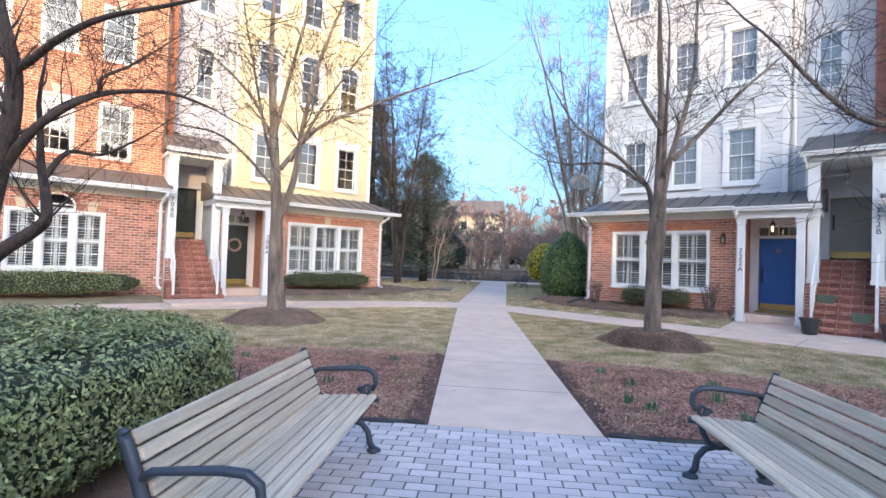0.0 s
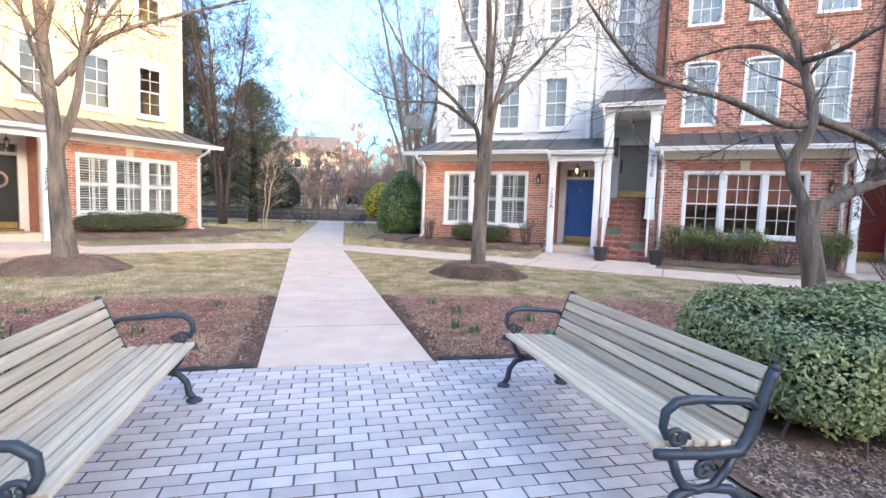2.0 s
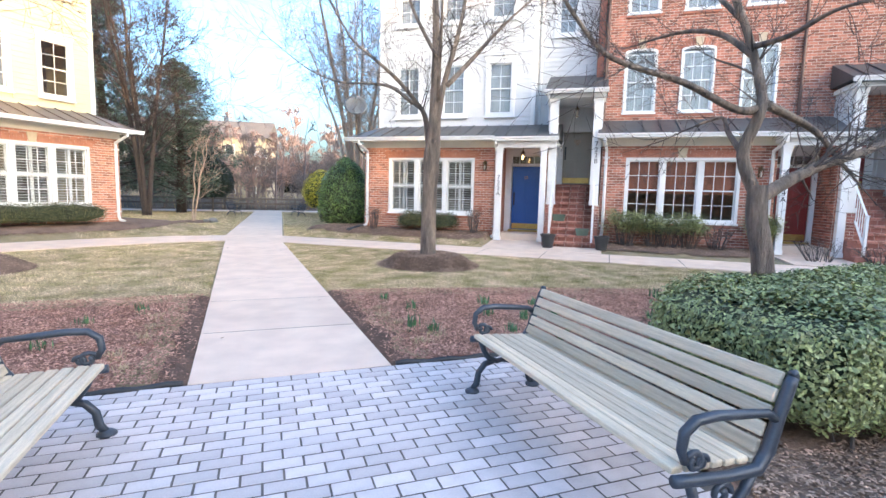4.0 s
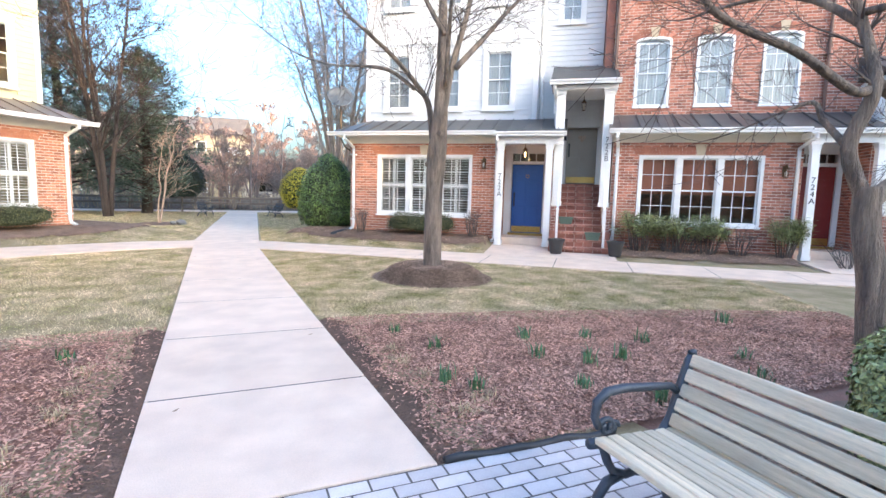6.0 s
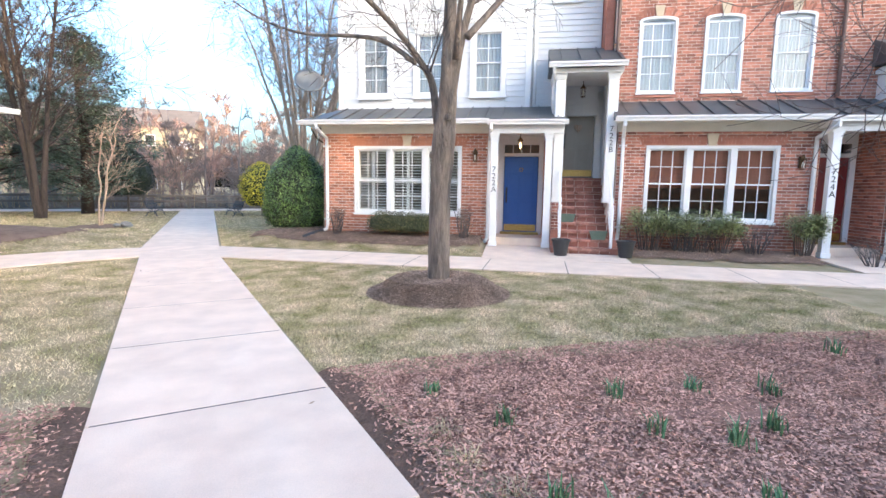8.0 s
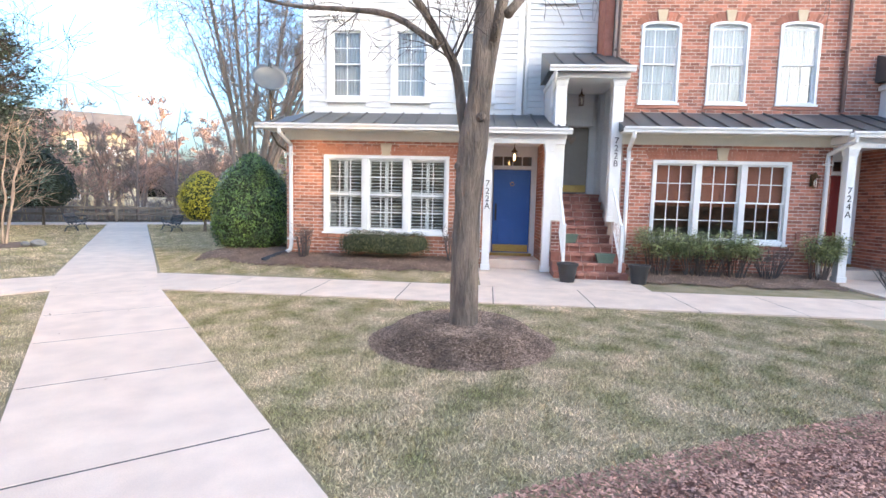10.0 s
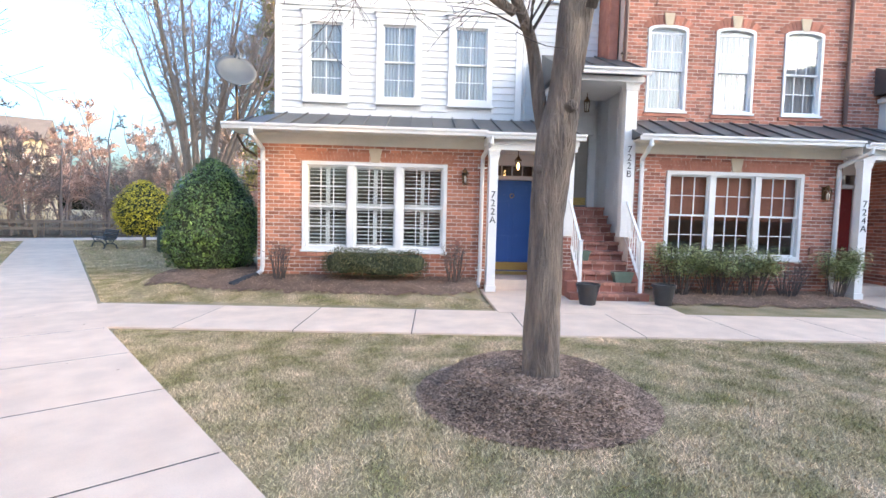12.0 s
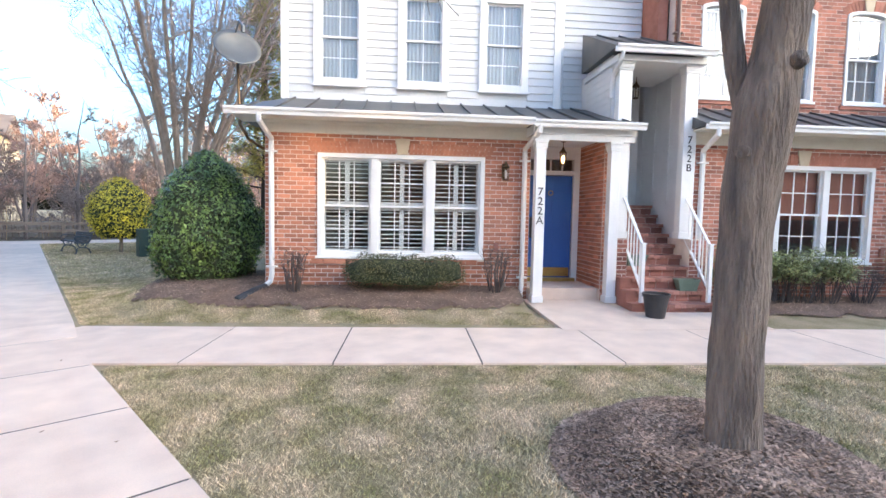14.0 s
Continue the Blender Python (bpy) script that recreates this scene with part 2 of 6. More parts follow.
def glass_mat():
    m = bpy.data.materials.new("window_glass")
    m.use_nodes = True
    nt = m.node_tree
    nt.nodes.remove(nt.nodes["Principled BSDF"])
    out = nt.nodes["Material Output"]
    clear = nt.nodes.new("ShaderNodeBsdfTransparent")
    clear.inputs["Color"].default_value = (0.965, 0.975, 0.97, 1)
    gloss = nt.nodes.new("ShaderNodeBsdfGlossy")
    gloss.inputs["Roughness"].default_value = 0.02
    weight = nt.nodes.new("ShaderNodeLayerWeight")
    weight.inputs["Blend"].default_value = 0.5
    power = nt.nodes.new("ShaderNodeMath")
    power.operation, power.inputs[1].default_value = "POWER", 3.0
    fres = nt.nodes.new("ShaderNodeMath")
    fres.operation = "MULTIPLY_ADD"
    fres.inputs[1].default_value, fres.inputs[2].default_value = 0.7, 0.085
    nt.links.new(weight.outputs["Facing"], power.inputs[0])
    nt.links.new(power.outputs[0], fres.inputs[0])
    wob = nt.nodes.new("ShaderNodeTexNoise")
    wob.inputs["Scale"].default_value = 1.4
    bump = nt.nodes.new("ShaderNodeBump")
    bump.inputs["Strength"].default_value, bump.inputs["Distance"].default_value = 0.12, 0.02
    tc = nt.nodes.new("ShaderNodeTexCoord")
    nt.links.new(tc.outputs["Object"], wob.inputs["Vector"])
    nt.links.new(wob.outputs["Fac"], bump.inputs["Height"])
    nt.links.new(bump.outputs[0], gloss.inputs["Normal"])
    mix = nt.nodes.new("ShaderNodeMixShader")
    nt.links.new(fres.outputs[0], mix.inputs[0])
    nt.links.new(clear.outputs[0], mix.inputs[1])
    nt.links.new(gloss.outputs[0], mix.inputs[2])
    nt.links.new(mix.outputs[0], out.inputs[0])
    return m


M["glass"] = glass_mat()
glow = bpy.data.materials.new("lit_bulb")
glow.use_nodes = True
glow.node_tree.nodes["Principled BSDF"].inputs["Emission Color"].default_value = (1.0, 0.62, 0.25, 1)
glow.node_tree.nodes["Principled BSDF"].inputs["Emission Strength"].default_value = 0.9
M["glow"] = glow


# ---- building helpers ----
def world_of(ob):
    if ob.parent is None:
        return ob.matrix_basis.copy()
    return world_of(ob.parent) @ ob.matrix_parent_inverse @ ob.matrix_basis


def under(ob, parent):
    ob.parent = parent
    ob.matrix_parent_inverse = world_of(parent).inverted()
    return ob


class Plan:
    """A local plan: u along a front, v into it, z up."""

    def __init__(self, x, y, deg, flip=False):
        self.o, self.flip = (x, y), flip
        c, s = math.cos(radians(deg)), math.sin(radians(deg))
        self.u = (-c, -s) if flip else (c, s)
        self.v = (-s, c)

    def at(self, u, v, z):
        return (self.o[0] + u * self.u[0] + v * self.v[0], self.o[1] + u * self.u[1] + v * self.v[1], z)


WORLD = Plan(0, 0, 0)


class Geo:
    def __init__(self, plan=WORLD):
        self.v, self.f, self.p = [], [], plan

    def add(self, pts, faces):
        n = len(self.v)
        self.v += [self.p.at(*q) for q in pts]
        for f in faces:
            self.f.append(tuple(n + i for i in (reversed(f) if self.p.flip else f)))

    def box(self, u0, u1, v0, v1, z0, z1):
        self.add([(u0, v0, z0), (u1, v0, z0), (u1, v1, z0), (u0, v1, z0), (u0, v0, z1), (u1, v0, z1), (u1, v1, z1), (u0, v1, z1)],
                 [(3, 2, 1, 0), (4, 5, 6, 7), (0, 1, 5, 4), (1, 2, 6, 5), (2, 3, 7, 6), (3, 0, 4, 7)])

    def slab(self, uz, v0, v1):
        """Extrudes an outline in (u, z), anticlockwise seen from the front, from v0 back to v1."""
        n = len(uz)
        self.add([(u, v0, z) for u, z in uz] + [(u, v1, z) for u, z in uz],
                 [tuple(range(n)), tuple(range(2 * n - 1, n - 1, -1))] + [(i, n + i, n + (i + 1) % n, (i + 1) % n) for i in range(n)])

    def side(self, vz, u0, u1):
        """Extrudes an outline in (v, z) from u0 to u1."""
        n = len(vz)
        self.add([(u0, v, z) for v, z in vz] + [(u1, v, z) for v, z in vz],
                 [tuple(range(n - 1, -1, -1)), tuple(range(n, 2 * n))] + [(i, (i + 1) % n, n + (i + 1) % n, n + i) for i in range(n)])

    def plate(self, uv, z0, z1):
        """Extrudes an outline in plan, anticlockwise from above."""
        n = len(uv)
        self.add([(u, v, z0) for u, v in uv] + [(u, v, z1) for u, v in uv],
                 [tuple(range(n - 1, -1, -1)), tuple(range(n, 2 * n))] + [(i, (i + 1) % n, n + (i + 1) % n, n + i) for i in range(n)])

    def tube(self, pts, radii, n=8, flat=1.0):
        pts = [Vector(q) for q in pts]
        ring, rows = None, []
        for i, q in enumerate(pts):
            d = (pts[min(i + 1, len(pts) - 1)] - pts[max(i - 1, 0)])
            d = d.normalized() if d.length > 1e-9 else Vector((0, 0, 1))
            if ring is None:
                ring = d.orthogonal().normalized()
            ring = ring - d * ring.dot(d)
            ring = ring.normalized() if ring.length > 1e-6 else d.orthogonal().normalized()
            o = d.cross(ring)
            r = radii[i] if isinstance(radii, (list, tuple)) else radii
            rows.append([q + (ring * math.cos(a) + o * math.sin(a) * flat) * r for a in (2 * math.pi * k / n for k in range(n))])
        pv = [tuple(x) for row in rows for x in row]
        faces = [(i * n + k, i * n + (k + 1) % n, (i + 1) * n + (k + 1) % n, (i + 1) * n + k) for i in range(len(rows) - 1) for k in range(n)]
        faces += [tuple(range(n - 1, -1, -1)), tuple((len(rows) - 1) * n + k for k in range(n))]
        self.add(pv, faces)

    def lathe(self, x, y, prof, n=20):
        pv = [(x + r * math.cos(2 * math.pi * k / n), y + r * math.sin(2 * math.pi * k / n), z) for r, z in prof for k in range(n)]
        faces = [(i * n + k, i * n + (k + 1) % n, (i + 1) * n + (k + 1) % n, (i + 1) * n + k) for i in range(len(prof) - 1) for k in range(n)]
        faces += [tuple(range(n - 1, -1, -1)), tuple((len(prof) - 1) * n + k for k in range(n))]
        self.add(pv, faces)

    def ob(self, name, material, parent=None, label="", smooth=False, bevel=0.0):
        me = bpy.data.meshes.new(name)
        me.from_pydata(self.v, [], self.f)
        me.update()
        me.materials.append(material)
        if smooth:
            me.shade_smooth()
        o = new(name, me)
        if parent is not None:
            under(o, parent)
        if label:
            o["label"] = label
        if bevel:
            b = o.modifiers.new("edge", "BEVEL")
            b.width, b.segments, b.limit_method = bevel, 2, "ANGLE"
        return o


def thing(name, x, y, z, label, category, group="", kind=""):
    e = new(name)
    e.matrix_basis = Matrix.Translation((x, y, z))
    e.empty_display_size = 0.2
    return tagged(e, label, category, group, kind)


def rects(u0, u1, z0, z1, holes):
    cuts = sorted({u0, u1, *(h[0] for h in holes if u0 < h[0] < u1), *(h[1] for h in holes if u0 < h[1] < u1)})
    for a, b in zip(cuts, cuts[1:]):
        m, z = (a + b) / 2, z0
        for h in sorted((h for h in holes if h[0] < m < h[1]), key=lambda h: h[2]):
            if h[2] > z:
                yield a, b, z, min(h[2], z1)
            z = max(z, h[3])
        if z < z1:
            yield a, b, z, z1


def spans(u0, u1, za, zb, holes):
    cur = [(u0, u1)]
    for h in holes:
        if h[2] < zb - 0.004 and h[3] > za + 0.004:
            nxt = []
            for a, b in cur:
                if h[1] <= a or h[0] >= b:
                    nxt.append((a, b))
                else:
                    if h[0] > a:
                        nxt.append((a, h[0]))
                    if h[1] < b:
                        nxt.append((h[1], b))
            cur = nxt
    return cur


def brick_cells(u0, u1, z0, z1, holes, course=0.0762, length=0.213):
    row, z = 0, z0
    while z < z1 - 0.02:
        zb = min(z + course, z1)
        for a, b in spans(u0, u1, z, zb, holes):
            k = math.floor((a - u0) / length - 0.5)
            while True:
                p = u0 + (k + 0.5 * (row % 2)) * length
                q = p + length
                lo, hi = max(p, a), min(q, b)
                if hi - lo > 0.03:
                    yield lo + 0.0065, hi - 0.0065, z + 0.0065, zb - 0.0065, hi - lo > length - 0.001
                if q >= b:
                    break
                k += 1
        z, row = zb, row + 1


def brick_wall(P, parent, u0, u1, z0, z1, v, holes, material, mortar, thick=0.22, singles=None):
    g = Geo(P)
    for a, b, c, d in rects(u0, u1, z0, z1, holes):
        g.box(a, b, v, v + thick, c, d)
    wall = g.ob("wall", mortar, parent)
    g = Geo(P)
    lone = []
    for a, b, c, d, full in brick_cells(u0, u1, z0, z1, holes):
        if full and singles and singles[0] < a < singles[1] and singles[2] < c < singles[3] and len(lone) < 295:
            lone.append((a, c, d))
            continue
        g.box(a, b, v - 0.0045, v + 0.003, c, d)
    tagged(g.ob("brickwork", material, wall), kind="stuff")
    if lone:
        one = Geo()
        one.box(-0.1, 0.1, -0.0045, 0.003, -0.0316, 0.0316)
        me = bpy.data.meshes.new("brick")
        me.from_pydata(one.v, [], one.f)
        me.materials.append(M["brick_a_obj"])
        ang = math.degrees(math.atan2(P.u[1], P.u[0]))
        for a, c, d in lone:
            x, y, z = P.at(a + 0.1, v, (c + d) / 2)
            o = new("brick", me)
            under(o, wall)
            o.matrix_basis = pose(x, y, z, 0, 0, ang)
    return wall


def siding(P, parent, u0, u1, z0, z1, v, holes, material, step=0.15, thick=0.2):
    g = Geo(P)
    for a, b, c, d in rects(u0, u1, z0, z1, holes):
        g.box(a, b, v, v + thick, c, d)
    wall = g.ob("wall", material, parent)
    z = z0
    while z < z1 - 0.02:
        zb = min(z + step, z1)
        for a, b in spans(u0, u1, z, zb, holes):
            if b - a > 0.02:
                g = Geo(P)
                g.side([(v - 0.026, z), (v + 0.002, z), (v + 0.002, zb), (v - 0.006, zb)], a, b)
                g.ob("siding_board", material, wall)
        z = zb
    return wall


def window(P, parent, u0, u1, z0, z1, v, units=1, arch=0.0, cols=2, rows=2, fill="curtain", casing=0.07, material=None, mull=0.10, style="hung"):
    """A window in its opening: casing, sill, sashes with bars, panes, and what hangs behind them."""
    white = material or M["white"]
    g = Geo(P)
    fv0, fv1 = v - 0.03, v + 0.13
    if arch:
        g.box(u0, u0 + casing, fv0, fv1, z0, z1)
        g.box(u1 - casing, u1, fv0, fv1, z0, z1)
        g.box(u0 + casing, u1 - casing, fv0, fv1, z0, z0 + casing)
        n = 12
        mid, half = (u0 + u1) / 2, (u1 - u0) / 2
        inner = [(mid + (half - casing) * math.cos(math.pi * i / n), z1 - casing + (arch) * math.sin(math.pi * i / n)) for i in range(n + 1)]
        outer = [(mid + half * math.cos(math.pi * i / n), z1 + arch * math.sin(math.pi * i / n)) for i in range(n + 1)]
        for i in range(n):
            g.slab([inner[i], outer[i], outer[i + 1], inner[i + 1]], fv0, fv1)
    else:
        outer = [(u0, z0), (u1, z0), (u1, z1), (u0, z1)]
        inner = [(u0 + casing, z0 + casing), (u1 - casing, z0 + casing), (u1 - casing, z1 - casing), (u0 + casing, z1 - casing)]
        rim = []
        for i, j in ((0, 1), (1, 2), (2, 3), (3, 0)):
            rim += [(i, j, 4 + j, 4 + i), (12 + i, 12 + j, 8 + j, 8 + i), (i, 8 + i, 8 + j, j), (4 + i, 4 + j, 12 + j, 12 + i)]
        g.add([(a, q, c) for q in (fv0, fv1) for a, c in outer + inner], rim)
    w = (u1 - u0 - 2 * casing - (units - 1) * mull) / units
    starts = [u0 + casing + i * (w + mull) for i in range(units)]
    win = g.ob("window", white, parent, bevel=0.006)
    for s in starts[1:]:
        g = Geo(P)
        g.box(s - mull, s, fv0 + 0.003, fv1, z0 + casing, z1 - casing)
        g.ob("mullion", white, win, bevel=0.006)
    g = Geo(P)
    g.box(u0 - 0.03, u1 + 0.03, v - 0.06, v - 0.031, z0 - 0.03, z0 + 0.015)
    g.ob("window_sill", white, win, bevel=0.005)
    zm = (z0 + z1) / 2 + arch * 0.3
    for s in starts:
        for top in (True, False):
            a, b = (zm - 0.02, z1 - casing) if top else (z0 + casing, zm + 0.02)
            q = v + (0.03 if top else 0.065)
            r = 0.035
            g = Geo(P)
            g.box(s, s + r, q, q + 0.033, a, b)
            g.box(s + w - r, s + w, q, q + 0.033, a, b)
            g.box(s + r, s + w - r, q, q + 0.033, a, a + r)
            g.box(s + r, s + w - r, q, q + 0.033, b - r, b)
            for i in range(1, cols):
                c = s + r + (w - 2 * r) * i / cols
                g.box(c - 0.009, c + 0.009, q + 0.004, q + 0.026, a + r, b - r)
            for i in range(1, rows):
                c = a + r + (b - a - 2 * r) * i / rows
                g.box(s + r, s + w - r, q + 0.006, q + 0.024, c - 0.009, c + 0.009)
            g.ob("sash", white, win)
            g = Geo(P)
            g.box(s + r - 0.01, s + w - r + 0.01, q + 0.012, q + 0.018, a + r - 0.01, b - r + 0.01)
            pane = g.ob("pane", M["glass"], win)
            pane.visible_shadow = False
        if arch:
            g = Geo(P)
            mid, n = s + w / 2, 10
            pts = [(mid + w / 2 * math.cos(math.pi * i / n), z1 - casing - 0.005 + arch * math.sin(math.pi * i / n)) for i in range(n + 1)]
            g.slab(pts, v + 0.042, v + 0.048)
            pane = g.ob("arched_pane", M["glass"], win)
            pane.visible_shadow = False
        back = v + 0.125
        if fill == "shutter":
            g = Geo(P)
            for a, b in ((z0 + casing, zm - 0.015), (zm + 0.015, z1 - casing)):
                m = s + w / 2
                for c0, c1 in ((s + 0.01, s + 0.05), (m - 0.04, m + 0.04), (s + w - 0.05, s + w - 0.01)):
                    g.box(c0, c1, back, back + 0.028, a, b)
                g.box(s + 0.05, s + w - 0.05, back, back + 0.028, a, a + 0.06)
                g.box(s + 0.05, s + w - 0.05, back, back + 0.028, b - 0.06, b)
                n = max(3, int((b - a - 0.12) / 0.075))
                for i in range(n):
                    c = a + 0.06 + (b - a - 0.12) * (i + 0.5) / n
                    for c0, c1 in ((s + 0.05, m - 0.04), (m + 0.04, s + w - 0.05)):
                        g.side([(back - 0.004, c - 0.010), (back - 0.004, c + 0.001), (back + 0.034, c + 0.010), (back + 0.034, c - 0.001)], c0, c1)
            g.ob("shutter", white, win)
        elif fill in ("curtain", "blind"):
            g = Geo(P)
            n, top = 48, z1 + arch * 0.6 - casing
            wave = [(s - 0.02 + (w + 0.04) * i / n, back + 0.02 + (0.018 if fill == "curtain" else 0.002) * math.sin(i * 1.35 + u0 * 3)) for i in range(n + 1)]
            low = z0 + casing if fill == "curtain" else zm - 0.1
            pts = [(a, b, low) for a, b in wave] + [(a, b, top) for a, b in wave]
            g.add(pts, [(i, i + 1, n + 2 + i, n + 1 + i) for i in range(n)])
            g.ob(fill, M[fill], win, smooth=True)
    return win


def panel_door(P, parent, u0, u1, z0, z1, v, material, knob_left=True):
    g = Geo(P)
    g.box(u0, u1, v, v + 0.045, z0, z1)
    door = g.ob("door", material, parent, bevel=0.004)
    w, h = u1 - u0, z1 - z0
    for a, b in ((0.12, 0.46), (0.54, 0.88)):
        for c, d in ((0.10, 0.40), (0.46, 0.78), (0.83, 0.95)):
            g = Geo(P)
            x0, x1, y0, y1 = u0 + a * w, u0 + b * w, z0 + c * h, z0 + d * h
            g.slab([(x0, y0), (x1, y0), (x1, y1), (x0, y1)], v - 0.004, v + 0.002)
            g.slab([(x0 + 0.025, y0 + 0.025), (x1 - 0.025, y0 + 0.025), (x1 - 0.025, y1 - 0.025), (x0 + 0.025, y1 - 0.025)], v - 0.011, v + 0.002)
            g.ob("door_panel", material, door, bevel=0.003)
    g = Geo(P)
    g.box(u0 + 0.02, u1 - 0.02, v - 0.006, v + 0.001, z0 + 0.02, z0 + 0.2)
    g.ob("kick_plate", M["brass"], door, "brass kick plate")
    k = u0 + 0.07 if knob_left else u1 - 0.07
    g = Geo(P)
    g.tube([(k, v - 0.05, z0 + 0.85), (k, v - 0.065, z0 + 0.95), (k, v - 0.06, z0 + 1.08), (k, v - 0.01, z0 + 1.12)], 0.012, 8)
    g.box(k - 0.025, k + 0.025, v - 0.012, v + 0.001, z0 + 0.8, z0 + 1.22)
    g.ob("door_handle", M["number"], door, "black lever handle set")
    return door


def lantern(P, u, v, z, parent_label, hang=0.0, lit=False):
    x, y, _ = P.at(u, v, z)
    t = thing("hanging_lantern" if hang else "wall_lantern", x, y, z, parent_label, "lantern")
    Q = Plan(x, y, math.degrees(math.atan2(P.v[1], P.v[0])) - 90)
    up = lambda pts: [(p[0], p[1], p[2] + z) for p in pts]
    g = Geo(Q)
    g.lathe(0, 0, [(0.055, z - 0.12), (0.06, z - 0.105), (0.02, z - 0.1), (0.02, z - 0.098)], 6)
    g.ob("base", M["lamp_metal"], t)
    g = Geo(Q)
    g.lathe(0, 0, [(0.07, z + 0.10), (0.075, z + 0.115), (0.035, z + 0.16), (0.015, z + 0.2), (0.012, z + 0.22)], 6)
    g.ob("cap", M["lamp_metal"], t)
    for k in range(6):
        a = math.pi / 3 * k
        g = Geo(Q)
        g.tube(up([(0.05 * math.cos(a), 0.05 * math.sin(a), -0.105), (0.064 * math.cos(a), 0.064 * math.sin(a), 0.105)]), 0.006, 4)
        g.ob("bar", M["lamp_metal"], t)
    g = Geo(Q)
    if hang:
        g.tube(up([(0, 0, 0.2), (0, 0, 0.2 + hang)]), 0.008, 6)
        g.lathe(0, 0, [(0.05, z + 0.185 + hang), (0.05, z + 0.2 + hang)], 12)
        g.ob("stem", M["lamp_metal"], t)
    else:
        g.tube(up([(0, 0, 0.16), (0, 0.05, 0.2), (0, 0.1, 0.12)]), 0.01, 6)
        g.box(-0.045, 0.045, 0.085, 0.108, z - 0.08, z + 0.18)
        g.ob("bracket", M["lamp_metal"], t)
    g = Geo(Q)
    g.lathe(0, 0, [(0.014, z - 0.09), (0.03, z - 0.04), (0.028, z + 0.02), (0.01, z + 0.06)], 10)
    g.ob("bulb", M["glow"] if lit else M["cream"], t, smooth=True)
    return t


def numerals(P, parent, text, u, v, z, size, gap):
    """Characters one above another on a post."""
    for i, ch in enumerate(text):
        c = bpy.data.curves.new("numeral", "FONT")
        c.body, c.size, c.extrude, c.align_x = ch, size, 0.003, "CENTER"
        tmp = bpy.data.objects.new("numeral", c)
        scene.collection.objects.link(tmp)
        me = bpy.data.meshes.new_from_object(tmp)
        bpy.data.objects.remove(tmp)
        me.materials.append(M["number"])
        o = new("numeral", me)
        under(o, parent)
        a = math.degrees(math.atan2(P.v[1], P.v[0])) - 90
        x, y, zz = P.at(u, v, z - i * gap)
        o.matrix_basis = pose(x, y, zz, 90, 0, a)


# ---- townhouses ----
TOP = 13.4


def post(P, parent, u0, u1, v0, v1, z0, z1, material, label=""):
    g = Geo(P)
    g.box(u0, u1, v0, v1, z0 + 0.12, z1 - 0.16)
    for a, b, e in ((z0, z0 + 0.12, 0.018), (z1 - 0.16, z1 - 0.12, 0.012), (z1 - 0.12, z1 - 0.05, 0.02), (z1 - 0.05, z1, 0.035)):
        g.box(u0 - e, u1 + e, v0 - e, v1 + e, a, b)
    return g.ob("post", material, parent, label, bevel=0.006)


def downspout(P, parent, u, v, z0, z1, v_top, u_top, material=None):
    g = Geo(P)
    g.tube([(u_top, v_top, z1), (u_top, v_top, z1 - 0.1), (u, v - 0.05, z1 - 0.32), (u, v - 0.05, z1 - 0.42), (u, v - 0.05, z0 + 0.22), (u - 0.02, v - 0.07, z0 + 0.1), (u - 0.06, v - 0.25, z0 + 0.05)], 0.046, 8)
    for z in (z0 + 0.35, z1 - 0.55):
        g.box(u - 0.09, u + 0.09, v - 0.1, v, z, z + 0.03)
    return g.ob("downspout", material or M["white"], parent, smooth=False)


def flat_arch(P, parent, u0, u1, z, v, material):
    """Upright bricks over an opening, leaning towards the keystone."""
    n = int((u1 - u0) / 0.075)
    mid = (u0 + u1) / 2
    for i in range(n):
        a, b = u0 + (u1 - u0) * i / n + 0.004, u0 + (u1 - u0) * (i + 1) / n - 0.004
        if abs((a + b) / 2 - mid) < 0.10:
            continue
        k = ((a + b) / 2 - mid) * 0.06
        g = Geo(P)
        g.slab([(a, z), (b, z), (b + k, z + 0.2), (a + k, z + 0.2)], v - 0.012, v - 0.0065)
        g.ob("arch_brick", material, parent)
    g = Geo(P)
    g.slab([(mid - 0.085, z - 0.005), (mid + 0.085, z - 0.005), (mid + 0.135, z + 0.27), (mid - 0.135, z + 0.27)], v - 0.035, v - 0.0065)
    g.ob("keystone", M["limestone"], parent, "buff limestone keystone", bevel=0.006)


def round_arch(P, parent, u0, u1, z, rise, v, material):
    mid, half, n = (u0 + u1) / 2, (u1 - u0) / 2, 17
    g = Geo(P)
    for i in range(n):
        if i == n // 2:
            continue
        t0, t1 = math.pi * (i + 0.06) / n, math.pi * (i + 0.94) / n
        g.slab([(mid + half * math.cos(t), z + rise * math.sin(t)) for t in (t0,)] + [(mid + (half + 0.12) * math.cos(t0), z + 0.03 + (rise + 0.19) * math.sin(t0)), (mid + (half + 0.12) * math.cos(t1), z + 0.03 + (rise + 0.19) * math.sin(t1)), (mid + half * math.cos(t1), z + rise * math.sin(t1))], v - 0.014, v + 0.01)
    g.ob("brick_arch", material, parent)
    g = Geo(P)
    zz = z + rise
    g.slab([(mid - 0.075, zz - 0.02), (mid + 0.075, zz - 0.02), (mid + 0.12, zz + 0.25), (mid - 0.12, zz + 0.25)], v - 0.035, v + 0.005)
    g.ob("keystone", M["limestone"], parent, "buff limestone keystone", bevel=0.006)


